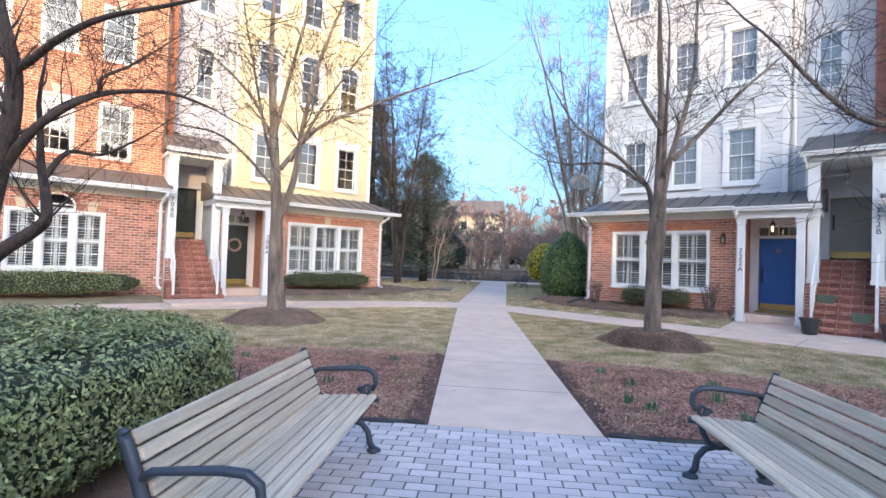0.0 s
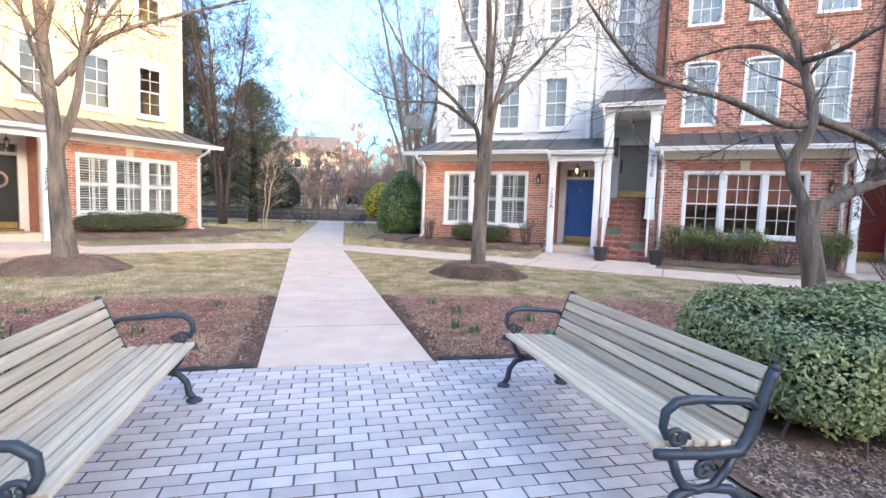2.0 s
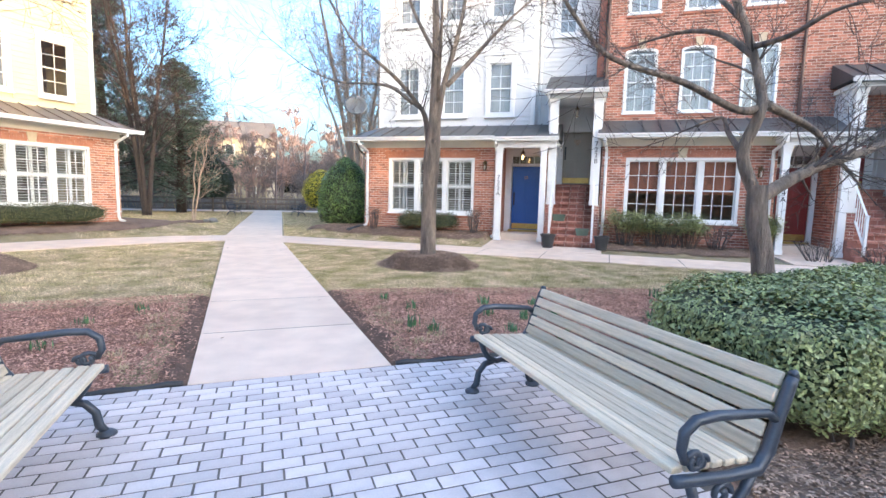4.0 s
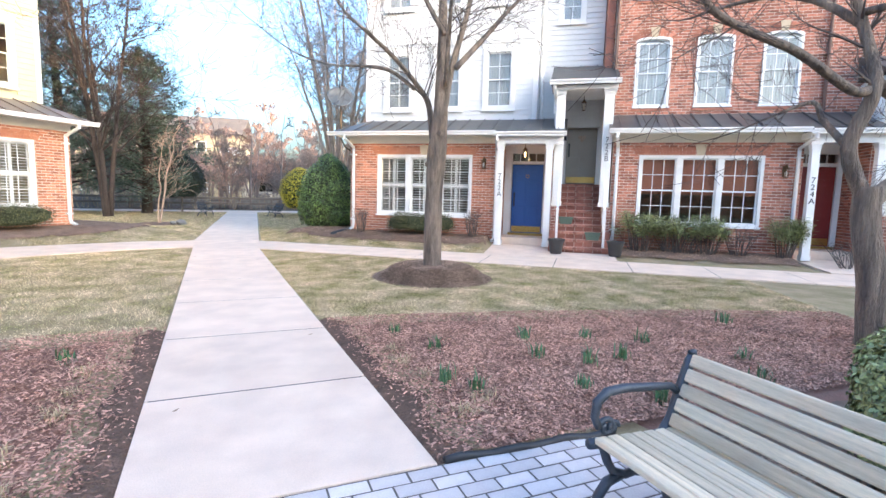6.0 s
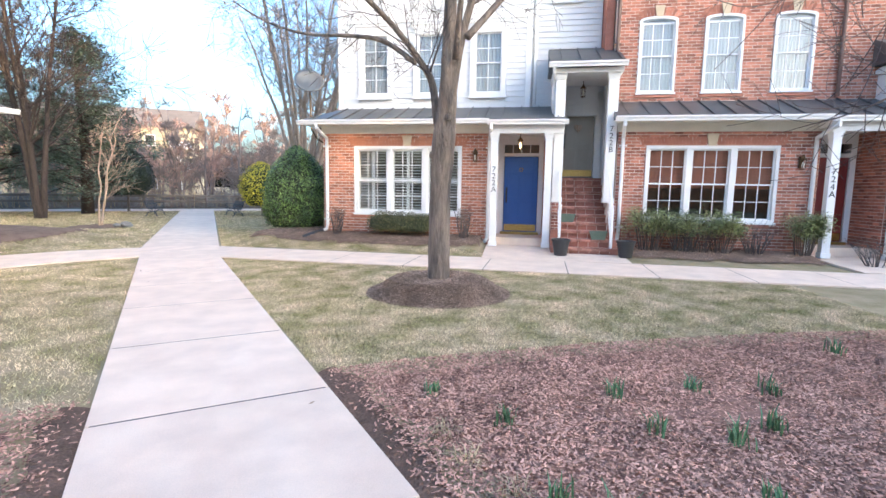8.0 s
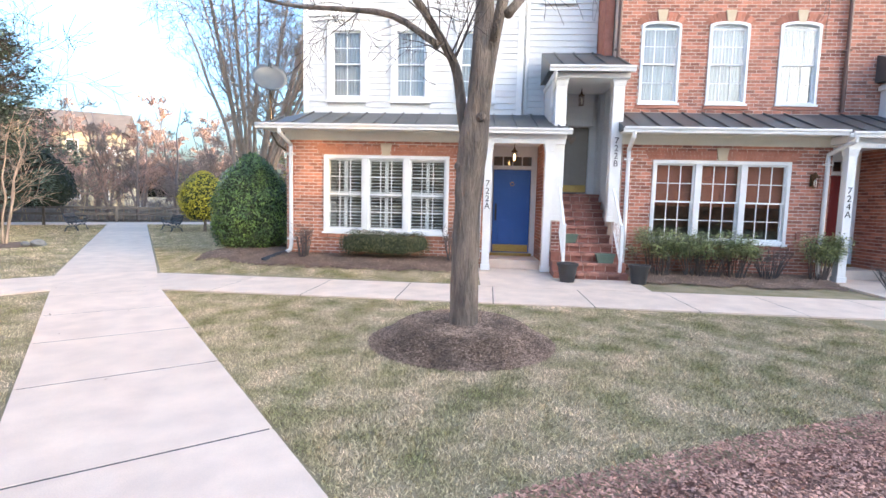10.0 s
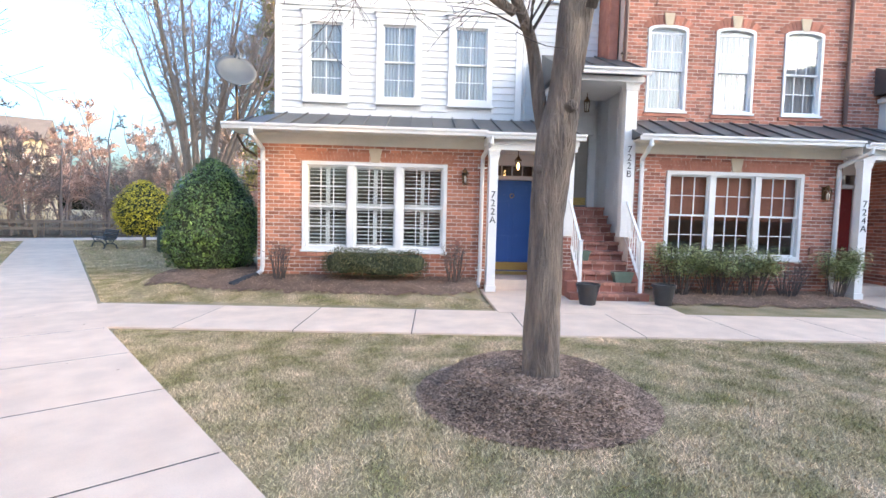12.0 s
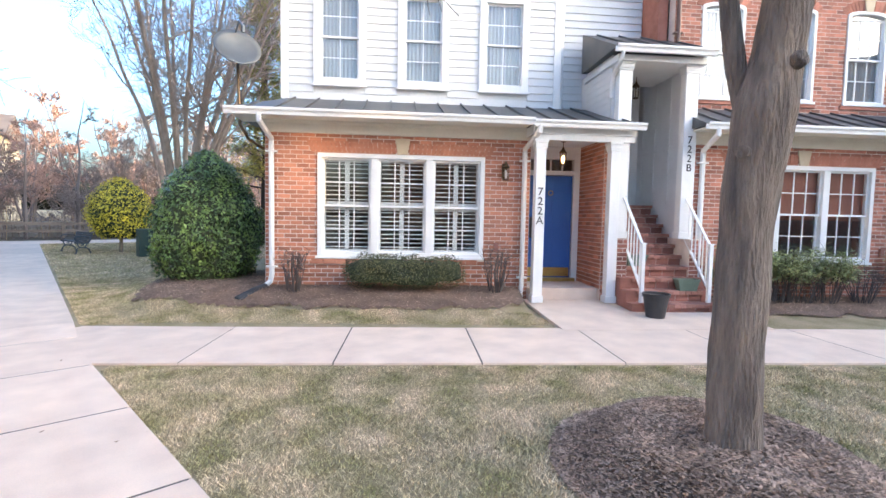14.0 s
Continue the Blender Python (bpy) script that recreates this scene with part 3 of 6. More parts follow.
def pent_roof(P, parent, u0, u1, ve, vw, ze, zw, material, hip=0.0, gutter=True, seam=0.46, fascia=0.2, trim=None):
    """A low metal roof against a wall, with upright seams, gutter and frieze board."""
    g = Geo(P)
    a = u0 + (hip if hip else 0)
    g.add([(u0, ve, ze), (u1, ve, ze), (u1, vw, zw), (a, vw, zw), (u0, ve, ze - 0.03), (u1, ve, ze - 0.03), (u1, vw, ze - 0.03), (u0, vw, ze - 0.03), (u0, vw, ze)],
          [(0, 1, 2, 3), (7, 6, 5, 4), (0, 4, 5, 1), (1, 5, 6, 2), (0, 3, 8), (0, 8, 7, 4), (2, 6, 7, 8, 3)])
    roof = g.ob("roof", material, parent)
    s = u0 + 0.3
    while s < u1 - 0.05:
        k = min(1.0, (s - u0) / hip) if hip else 1.0
        v1, z1 = ve + (vw - ve) * k, ze + (zw - ze) * k
        g = Geo(P)
        g.add([(s - 0.012, ve - 0.005, ze), (s + 0.012, ve - 0.005, ze), (s + 0.012, v1, z1), (s - 0.012, v1, z1), (s - 0.012, ve - 0.005, ze + 0.035), (s + 0.012, ve - 0.005, ze + 0.035), (s + 0.012, v1, z1 + 0.035), (s - 0.012, v1, z1 + 0.035)],
              [(4, 5, 6, 7), (0, 1, 5, 4), (1, 2, 6, 5), (3, 0, 4, 7)])
        g.ob("roof_seam", material, roof)
        s += seam
    if gutter:
        g = Geo(P)
        g.side([(ve - 0.11, ze + 0.005), (ve - 0.11, ze - 0.03), (ve - 0.08, ze - 0.06), (ve - 0.07, ze - 0.11), (ve - 0.002, ze - 0.11), (ve - 0.002, ze - 0.015), (ve - 0.012, ze - 0.015), (ve - 0.014, ze - 0.09), (ve - 0.06, ze - 0.09), (ve - 0.098, ze - 0.02), (ve - 0.1, ze + 0.005)], u0 - 0.02, u1 + 0.02)
        g.ob("gutter", M["white"], parent)
    return roof


def stairs(P, parent, u0, u1, v0, n, rise, tread, v_back):
    for k in range(n):
        g = Geo(P)
        a = v0 + k * tread
        z = (k + 1) * rise
        g.box(u0, u1, a + 0.03, v_back, z - rise, z - 0.06)
        step = g.ob("step", M["mortar_dark"], parent)
        g = Geo(P)
        m = int((u1 - u0) / 0.1)
        for i in range(m):
            x0, x1 = u0 + (u1 - u0) * i / m + 0.004, u0 + (u1 - u0) * (i + 1) / m - 0.004
            g.box(x0, x1, a - 0.03, min(a + tread + 0.06, v_back), z - 0.06, z)
        tagged(g.ob("nosing_bricks", M["nosing"], step), kind="stuff")
        g = Geo(P)
        m = int((u1 - u0) / 0.21)
        for i in range(m):
            x0, x1 = u0 + (u1 - u0) * i / m + 0.005, u0 + (u1 - u0) * (i + 1) / m - 0.005
            g.box(x0, x1, a + 0.022, a + 0.04, z - rise + 0.005, z - 0.066)
        tagged(g.ob("riser_bricks", M["brick_step"], step), kind="stuff")


def railing(P, parent, u, v0, z0, v1, z1):
    g = Geo(P)
    g.box(u - 0.03, u + 0.03, v0 - 0.03, v0 + 0.03, z0 - 0.95, z0 + 0.02)
    g.box(u - 0.04, u + 0.04, v0 - 0.04, v0 + 0.04, z0 + 0.02, z0 + 0.045)
    rail = g.ob("railing", M["white"], parent, "white painted metal stair railing", bevel=0.004)
    for off in (0.0, -0.72):
        g = Geo(P)
        g.side([(v0, z0 - 0.04 + off), (v1, z1 - 0.04 + off), (v1, z1 + off), (v0, z0 + off)], u - 0.022, u + 0.022)
        g.ob("rail", M["white"], rail)
    n = int((v1 - v0) / 0.115)
    for i in range(1, n + 1):
        v = v0 + (v1 - v0) * i / (n + 1)
        z = z0 + (z1 - z0) * i / (n + 1)
        g = Geo(P)
        g.box(u - 0.009, u + 0.009, v - 0.009, v + 0.009, z - 0.73, z - 0.03)
        g.ob("baluster", M["white"], rail)


def townhouse(P, s, dv, st, label):
    """One house of the row: brick ground floor with a triple window, a recessed door, a stair to the upper door, and the storeys above."""
    x, y, _ = P.at(s, 4, 0)
    H = thing("townhouse", x, y, 0.0, label, "house", "terrace of townhouses")
    u = lambda a: s + a
    vf = -0.08 + dv
    end = st.get("end", False)
    low_l = -3.83 if end else -3.61
    brick, mortar = M[st["brick"]], M[st["mortar"]]
    w0, w1 = st.get("win", (-2.94, 0.0))
    holes = [(u(w0), u(w1), 0.82, 2.63 + (0.5 if st.get("fan") else 0.0))]
    if st.get("fan"):
        off = (w1 - w0) * 0.31
        holes = [(u(w0), u(w1), 0.82, 2.45), (u(w0 + off), u(w1 - off), 2.45, 2.92)]
    brick_wall(P, H, u(low_l), u(0.84), 0.0, 2.96, vf, holes, brick, mortar, singles=st.get("singles"))
    zt = 2.45 if st.get("fan") else 2.63
    win = window(P, H, u(w0), u(w1), 0.82, zt, vf, 3, 0, 3 if st["low_fill"] != "shutter" else 3, 2, st["low_fill"], 0.075, None, 0.13)
    if st.get("fan"):
        round_arch(P, H, u(w0 + off), u(w1 - off), 2.45, 0.42, vf, brick)
        window(P, H, u(w0 + off), u(w1 - off), 2.452, 2.53, vf - 0.002, 1, 0.38, 1, 1, "none", 0.035)
        for a, b in ((w0, w0 + off - 0.03), (w1 - off + 0.03, w1)):
            flat_arch(P, H, u(a), u(b), 2.45, vf, brick)
    else:
        flat_arch(P, H, u(w0 - 0.1), u(w1 + 0.1), 2.64, vf, brick)
    g = Geo(P)
    for i in range(int((w1 - w0 + 0.2) / 0.21)):
        g.box(u(w0 - 0.1) + i * 0.21, u(w0 - 0.1) + i * 0.21 + 0.2, vf - 0.045, vf - 0.0062, 0.70, 0.785)
    tagged(g.ob("brick_sill", brick, H), kind="stuff")
    # frieze and soffit
    g = Geo(P)
    g.box(u(low_l - 0.03), u(0.9), vf - 0.035, vf + 0.2, 2.96, 3.17)
    g.box(u(low_l - 0.05), u(0.9), vf - 0.06, vf - 0.036, 3.11, 3.17)
    g.ob("frieze", M["cream"], H, bevel=0.005)
    ve = -0.6 + dv
    vw = st["vup"]
    g = Geo(P)
    g.box(u(-4.28) if end else u(-3.72), u(0.72), ve + 0.002, vf + 0.3, 3.17, 3.2)
    g.ob("soffit", M["cream"], H)
    roof_m = M[st["roof"]]
    pent_roof(P, H, u(-4.3) if end else u(-3.75), u(0.72), ve, vw, 3.25, 3.80, roof_m, hip=0.62 if end else 0.0)
    pent_roof(P, H, u(0.724), u(2.62), ve - 0.12, vw, 3.2, 3.80, roof_m)
    g = Geo(P)
    g.box(u(0.74), u(2.56), ve - 0.02, 1.0 + dv, 3.0, 3.16)
    g.box(u(0.76), u(2.54), ve + 0.0, ve + 0.1, 2.9, 3.0)
    g.ob("porch_ceiling", M["white"], H, bevel=0.005)
    downspout(P, H, u(low_l + 0.12), vf, 0.28, 3.16, ve - 0.05, u(low_l + 0.05))
    downspout(P, H, u(0.72), vf, 0.12, 3.12, ve - 0.17, u(0.8), M["white"])
    # lower porch
    pa = post(P, H, u(0.80), u(0.97), -0.60 + dv, -0.43 + dv, 0.1, 2.9, M["white"])
    post(P, H, u(2.12), u(2.29), -0.60 + dv, -0.43 + dv, 0.1, 2.9, M["white"])
    if st.get("num_a"):
        numerals(P, pa, st["num_a"], u(0.885), -0.606 + dv, 1.96, 0.19, 0.165)
    dvz = 0.86 + dv
    g = Geo(P)
    g.box(u(0.82), u(1.06), dvz, dvz + 0.15, 0.3, 3.0)
    g.box(u(2.0), u(2.14), dvz, dvz + 0.15, 0.3, 3.0)
    g.box(u(1.06), u(2.0), dvz, dvz + 0.15, 2.44, 2.53)
    g.box(u(1.06), u(2.0), dvz, dvz + 0.15, 2.76, 3.0)
    g.ob("door_frame", M["white"], H, bevel=0.005)
    g = Geo(P)
    g.box(u(1.06), u(2.0), dvz + 0.05, dvz + 0.06, 2.53, 2.76)
    g.ob("transom_pane", M["glass"], H).visible_shadow = False
    for i in range(1, 4):
        g = Geo(P)
        c = u(1.06) + 0.94 * i / 4
        g.box(c - 0.012, c + 0.012, dvz + 0.03, dvz + 0.08, 2.53, 2.76)
        g.ob("transom_bar", M["white"], H)
    panel_door(P, H, u(1.075), u(1.985), 0.37, 2.43, dvz + 0.04, M[st["door_a"]])
    g = Geo(P)
    g.box(u(1.0), u(2.05), dvz - 0.12, dvz + 0.1, 0.30, 0.365)
    g.ob("threshold", M["brass"], H, bevel=0.004)
    brick_wall(P, H, u(2.13), u(2.31), 0.0, 3.0, -0.30 + dv, [], brick, mortar, thick=1.3)
    side = Plan(*P.at(u(2.13), 0.98 + dv, 0)[:2], math.degrees(math.atan2(-P.v[1], -P.v[0])), False)
    if not P.flip:
        brick_wall(side, H, 0.0, 1.27, 0.3, 3.0, 0.0, [], brick, mortar, thick=0.02)
    g = Geo(P)
    g.box(u(0.70), u(0.84), vf + 0.2, 1.0 + dv, 0.0, 3.0)
    g.ob("porch_side_wall", M[st["brick"]], H)
    # upper stair
    lz = 1.87
    stairs(P, H, u(2.5), u(3.66), -1.2 + dv, 10, 0.187, 0.225, 1.75 + dv)
    for a, b in ((2.31, 2.5), (3.66, 3.84)):
        brick_wall(P, H, u(a), u(b), 0.0, 1.24, -0.55 + dv, [], M["brick_step"], mortar, thick=2.2)
        for k in range(3):
            g = Geo(P)
            g.box(u(a) + 0.002, u(b) - 0.002, -1.19 + dv + 0.225 * k, -0.552 + dv, 0.187 * k, 0.187 * (k + 1) + (0.004 if k else 0))
            g.ob("stair_cheek", M["brick_step"], H)
    pl = post(P, H, u(2.32), u(2.56), -0.36 + dv, -0.18 + dv, 1.24, 4.36, M["white"])
    pb = post(P, H, u(3.56), u(3.80), -0.36 + dv, -0.18 + dv, 1.24, 4.36, M["white"])
    if st.get("num_b"):
        numerals(P, pb, st["num_b"], u(3.68), -0.366 + dv, 2.96, 0.19, 0.165)
    g = Geo(P)
    g.box(u(2.30), u(2.42), -0.18 + dv, 1.75 + dv, 1.24, 4.5)
    g.box(u(3.70), u(3.82), -0.18 + dv, 1.75 + dv, 1.24, 4.5)
    g.box(u(2.42), u(3.70), 1.62 + dv, 1.75 + dv, 4.26, 4.5)
    for q in (0.35, 0.9, 1.4):
        g.box(u(3.685), u(3.70), q + dv, q + 0.05 + dv, 1.9, 4.4)
    g.box(u(3.686), u(3.70), -0.1 + dv, 1.6 + dv, 2.95, 3.0)
    g.ob("stair_hall_wall", M["grey_paint"], H, bevel=0.004)
    g = Geo(P)
    g.box(u(2.24), u(3.88), -0.45 + dv, vw + 0.1, 4.34, 4.45)
    g.ob("porch_beam", M["white"], H, bevel=0.006)
    run = max(vw, 0.7) + 0.56 - dv
    pent_roof(P, H, u(2.15), u(3.92), -0.56 + dv, max(vw, 0.7), 4.55, 4.55 + 0.46 * run, roof_m)
    g = Geo(P)
    g.tube([(u(2.26), -0.6 + dv, 4.45), (u(2.26), -0.55 + dv, 4.34), (u(2.28), -0.2 + dv, 4.15), (u(2.275), -0.15 + dv, 4.0), (u(2.275), -0.15 + dv, 3.75)], 0.04, 8)
    g.ob("downspout", M["white"], H)
    if vw > 0.7:
        siding_side = Geo(P)
        z = 3.45
        while z < 4.45 + 0.46 * run:
            v0 = max(-0.15 + dv, -0.5 + dv + (z + 0.125 - 4.5) / 0.46)
            if v0 < vw - 0.05:
                siding_side.side([(v0, z), (vw, z), (vw, z + 0.12), (v0, z + 0.12)], u(2.272), u(2.298))
            z += 0.125
        tagged(siding_side.ob("porch_side_siding", M[st["siding"]], H), kind="stuff")
    bv = 1.62 + dv
    g = Geo(P)
    g.box(u(2.42), u(2.62), bv, bv + 0.12, lz, 4.26)
    g.box(u(3.52), u(3.70), bv, bv + 0.12, lz, 4.26)
    g.box(u(2.62), u(3.52), bv, bv + 0.12, 3.955, 4.0)
    g.ob("door_frame", M["white"], H, bevel=0.005)
    g = Geo(P)
    g.box(u(2.62), u(3.52), bv + 0.05, bv + 0.056, 4.0, 4.26)
    g.ob("transom_pane", M["glass"], H).visible_shadow = False
    for i in range(1, 4):
        g = Geo(P)
        c = u(2.62) + 0.9 * i / 4
        g.box(c - 0.012, c + 0.012, bv + 0.03, bv + 0.075, 4.0, 4.26)
        g.ob("transom_bar", M["white"], H)
    panel_door(P, H, u(2.63), u(3.51), lz + 0.05, lz + 2.08, bv + 0.03, M[st["door_b"]])
    railing(P, H, u(2.5), -1.12 + dv, 1.15, -0.36 + dv, 1.98)
    railing(P, H, u(3.68), -1.12 + dv, 1.15, -0.36 + dv, 1.98)
    # upper storeys
    r = u(3.55) if st["next_set_back"] else u(3.85)
    l = u(-3.8) if end else u(-3.9)
    up = [(u(a), u(b), c, d) for a, b, c, d in st["upper"]]
    holes = [(a, b, c, d + (st["arch"] if st["upper_arch"](c) else 0)) for a, b, c, d in up]
    if st["kind"] == "siding":
        split = u(1.69)
        siding(P, H, l, split, 3.78, TOP, vw, [h for h in holes if h[0] < split], M[st["siding"]])
        siding(P, H, split, r, 3.6, TOP, vw + 0.35, [h for h in holes if h[0] > split], M[st["siding2"]])
        g = Geo(P)
        g.box(l - 0.012, l + 0.13, vw - 0.034, vw - 0.0265, 3.79, TOP)
        g.ob("corner_board", M["white"] if st["siding"] == "siding_w" else M["cream"], H)
        g = Geo(P)
        g.box(split - 0.13, split, vw - 0.034, vw - 0.0265, 3.79, TOP)
        g.box(split, split + 0.012, vw - 0.034, vw + 0.35, 3.79, TOP)
        g.ob("corner_board", M["white"] if st["siding"] == "siding_w" else M["cream"], H)
        for z in (6.15, 9.3):
            g = Geo(P)
            g.box(l - 0.01, split + 0.01, vw - 0.05, vw - 0.027, z, z + 0.24)
            g.box(l - 0.02, split + 0.02, vw - 0.075, vw - 0.051, z + 0.18, z + 0.24)
            g.ob("band_board", M["white"] if st["siding"] == "siding_w" else M["siding_y"], H, bevel=0.004)
        g = Geo(P)
        g.tube([(split + 0.12, vw + 0.27, 3.75), (split + 0.12, vw + 0.27, TOP)], 0.045, 8)
        g.ob("downspout", M["white"], H)
    else:
        brick_wall(P, H, l + 0.24, u(3.65), 3.5, TOP, vw, holes, M[st["brick_up"]], mortar)
        for q in (l + 0.28, u(1.45)):
            g = Geo(P)
            g.tube([(q, vw - 0.07, 3.85), (q, vw - 0.07, TOP)], 0.045, 8)
            for z in (5.2, 7.4, 9.6):
                g.box(q - 0.08, q + 0.08, vw - 0.1, vw - 0.006, z, z + 0.03)
            g.ob("downspout", M["down"], H)
    for a, b, c, d in up:
        split_v = vw + 0.35 if st["kind"] == "siding" and a > u(1.69) else vw
        ar = st["arch"] if st["upper_arch"](c) else 0
        window(P, H, a, b, c, d, split_v - (0.03 if st["kind"] == "siding" else 0), 1, ar, 2 if st["kind"] == "siding" else 3, 2, st["up_fill"], 0.135 if st["kind"] == "siding" else 0.06, M[st["trim"]])
        if st["kind"] == "siding" and not ar:
            g = Geo(P)
            g.box(a - 0.03, b + 0.03, split_v - 0.075, split_v - 0.027, d + 0.002, d + 0.11)
            g.box(a - 0.07, b + 0.07, split_v - 0.11, split_v - 0.027, d + 0.112, d + 0.16)
            g.ob("window_head", M[st["trim"]], H, bevel=0.006)
        if st["kind"] != "siding":
            if ar:
                round_arch(P, H, a, b, d, ar, split_v, brick)
            else:
                flat_arch(P, H, a - 0.05, b + 0.05, d + 0.005, split_v, brick)
            g = Geo(P)
            g.box(a - 0.06, b + 0.06, split_v - 0.04, split_v - 0.0062, c - 0.1, c - 0.032)
            g.ob("brick_sill", brick, H)
    # closed sides, back, floors and top
    g = Geo(P)
    e = u(-3.82) if end else u(-3.6)
    g.box(e, e + 0.2, vf + 0.23, 9.0, 0.0, 3.2)
    g.box(l + 0.01, l + 0.21, vw + 0.21, 9.0, 3.2 if end else 4.72, TOP)
    g.box(u(3.64), u(3.84), 1.76 + dv, 9.0, 0.0, TOP - 0.01)
    g.box(e, u(3.84), 9.0, 9.2, 0.0, TOP)
    g.ob("outer_wall", M[st["siding"]] if st["kind"] == "siding" else M[st["brick_up"]], H)
    g = Geo(P)
    g.box(l - 0.3, u(3.85), vw - 0.35, 9.4, TOP, TOP + 0.25)
    g.ob("eaves", M["far_roof"], H)
    g = Geo(P)
    for z in (0.2, 3.24, 6.1, 9.2):
        g.box(e + 0.2, u(3.62), (vf + 0.25) if z < 1 else (vw + 0.62), 8.9, z, z + 0.03)
    g.box(e + 0.2, u(3.62), 3.4, 3.45, 0.25, TOP - 0.2)
    g.ob("interior_floor", M["room"], H)
    # small fittings
    g = Geo(P)
    g.box(u(0.2), u(0.28), vf - 0.05, vf - 0.006, 0.95, 1.1)
    g.ob("tap_box", M["brick_step"], H)
    return H


RIGHT = Plan(6.57, 14.93, -37.0)
LEFT = Plan(-4.89 - 2.94 * math.cos(radians(44)), 18.56 - 2.94 * math.sin(radians(44)), 44.0, True)
M["down"] = mat("brown_downspout", (0.15, 0.075, 0.055), (0.12, 0.06, 0.045), 3, 0.5, 0.05, 40)
no_arch = lambda z: False
cols_s = ((-3.2, -2.2), (-1.58, -0.58), (0.03, 1.03))
siding_up = [(a, b, c, c + 1.86) for c in (4.07, 7.15, 10.2) for a, b in cols_s] + [(2.2, 3.0, 6.6, 8.4), (2.2, 3.0, 9.6, 11.4)]
brick_up = [(a, b, c, c + 1.78) for c in (4.0, 6.85, 9.7) for a, b in ((-3.1, -2.2), (-1.57, -0.67), (0.0, 0.9))]
townhouse(RIGHT, 0.0, 0.0, dict(end=True, brick="brick_a", mortar="mortar", low_fill="shutter", roof="roof", vup=1.05, kind="siding", siding="siding_w", siding2="siding_w", next_set_back=True,
          upper=siding_up, upper_arch=no_arch, arch=0.0, up_fill="curtain", trim="white", door_a="blue", door_b="taupe", num_a="722A", num_b="722B", singles=(-3.6, 0.84, 0.3, 2.2)),
          "end townhouse of salmon brick below white clapboard siding")
townhouse(RIGHT, 7.46, -0.19, dict(brick="brick_b", mortar="mortar_dark", low_fill="blind", roof="roof", vup=0.54, kind="brick", siding="siding_w", brick_up="brick_b", next_set_back=False,
          upper=brick_up, upper_arch=lambda z: 3 < z < 6, arch=0.09, up_fill="curtain", trim="white", door_a="red", door_b="red", num_a="724A"),
          "red-brown brick townhouse with arched upper windows")
townhouse(LEFT, 0.0, 0.0, dict(end=True, brick="brick_a", mortar="mortar", low_fill="shutter", roof="roof_brown", vup=1.05, kind="siding", siding="siding_y", siding2="siding_g", next_set_back=True,
          upper=siding_up, upper_arch=lambda z: 6.5 < z < 9.2, arch=0.22, up_fill="none", trim="cream", door_a="black_green", door_b="black_green", num_a="708A", num_b="708B"),
          "end townhouse of brick below cream clapboard siding")
# browner brick below, orange above: shade and sun are put into this front's colours
townhouse(LEFT, 7.46, -0.19, dict(brick="brick_b", mortar="mortar_dark", low_fill="shutter", roof="roof_brown", vup=0.54, kind="brick", siding="siding_y", brick_up="brick_c", next_set_back=False, fan=True, win=(-2.15, -0.02),
          upper=[(a, b, c, c + 1.65) for c in (4.1, 7.0, 9.8) for a, b in ((-2.75, -1.9), (-1.35, -0.5), (0.1, 0.95))], upper_arch=no_arch, arch=0.0, up_fill="none", trim="cream", door_a="black_green", door_b="black_green"),
          "orange brick townhouse with a fan-arched triple window")
lantern(RIGHT, 0.36, -0.2, 2.35, "bronze wall lantern on salmon brick beside the door")
lantern(RIGHT, 7.91, -0.39, 2.2, "bronze wall lantern on red-brown brick")
lantern(RIGHT, 1.5, 0.1, 2.68, "lit bronze lantern hanging under the porch ceiling", hang=0.12, lit=True)
lantern(RIGHT, 3.05, 0.5, 4.05, "unlit bronze lantern hanging over the stair", hang=0.11)
lantern(LEFT, 1.5, 0.1, 2.68, "unlit bronze lantern hanging under the porch ceiling", hang=0.12)

# unseen rows added behind the walk, closing the court and blocking low sun
# ends slant with the sun: the gap throws a beam on salmon brick
K = SUN_AZ[0] / -SUN_AZ[1] * 12.0
# the last small block stops that beam short of the ground
for outline, h, name in (([(-26, -36), (15 + K, -36), (15, -24), (-26, -24)], 9.2, "brick_c"), ([(12.5 + K, -34), (21.75 + K, -34), (21.75, -22), (12.5, -22)], 13.2, "brick_b"), ([(22.2 + K, -34), (46, -34), (46, -22), (22.2, -22)], 13.2, "brick_b"), ([(24.6, -31), (26.5, -31), (26.0, -30), (24.1, -30)], 8.6, "brick_b")):
    t = thing("terrace_building", outline[0][0] + 4, -30, 0, "unseen plain brick terrace added to close the court and block the sun", "building")
    g = Geo()
    g.plate(outline, 0, h)
    g.ob("wall", M[name], t)
    g = Geo()
    g.plate(outline, h + 0.004, h + 0.3)
    g.ob("roof", M["far_roof"], t)


# ---- ground ----
def smooth01(t):
    t = min(1.0, max(0.0, t))
    return t * t * (3 - 2 * t)


def in_plan(P, x, y):
    dx, dy = x - P.o[0], y - P.o[1]
    return dx * P.u[0] + dy * P.u[1], dx * P.v[0] + dy * P.v[1]


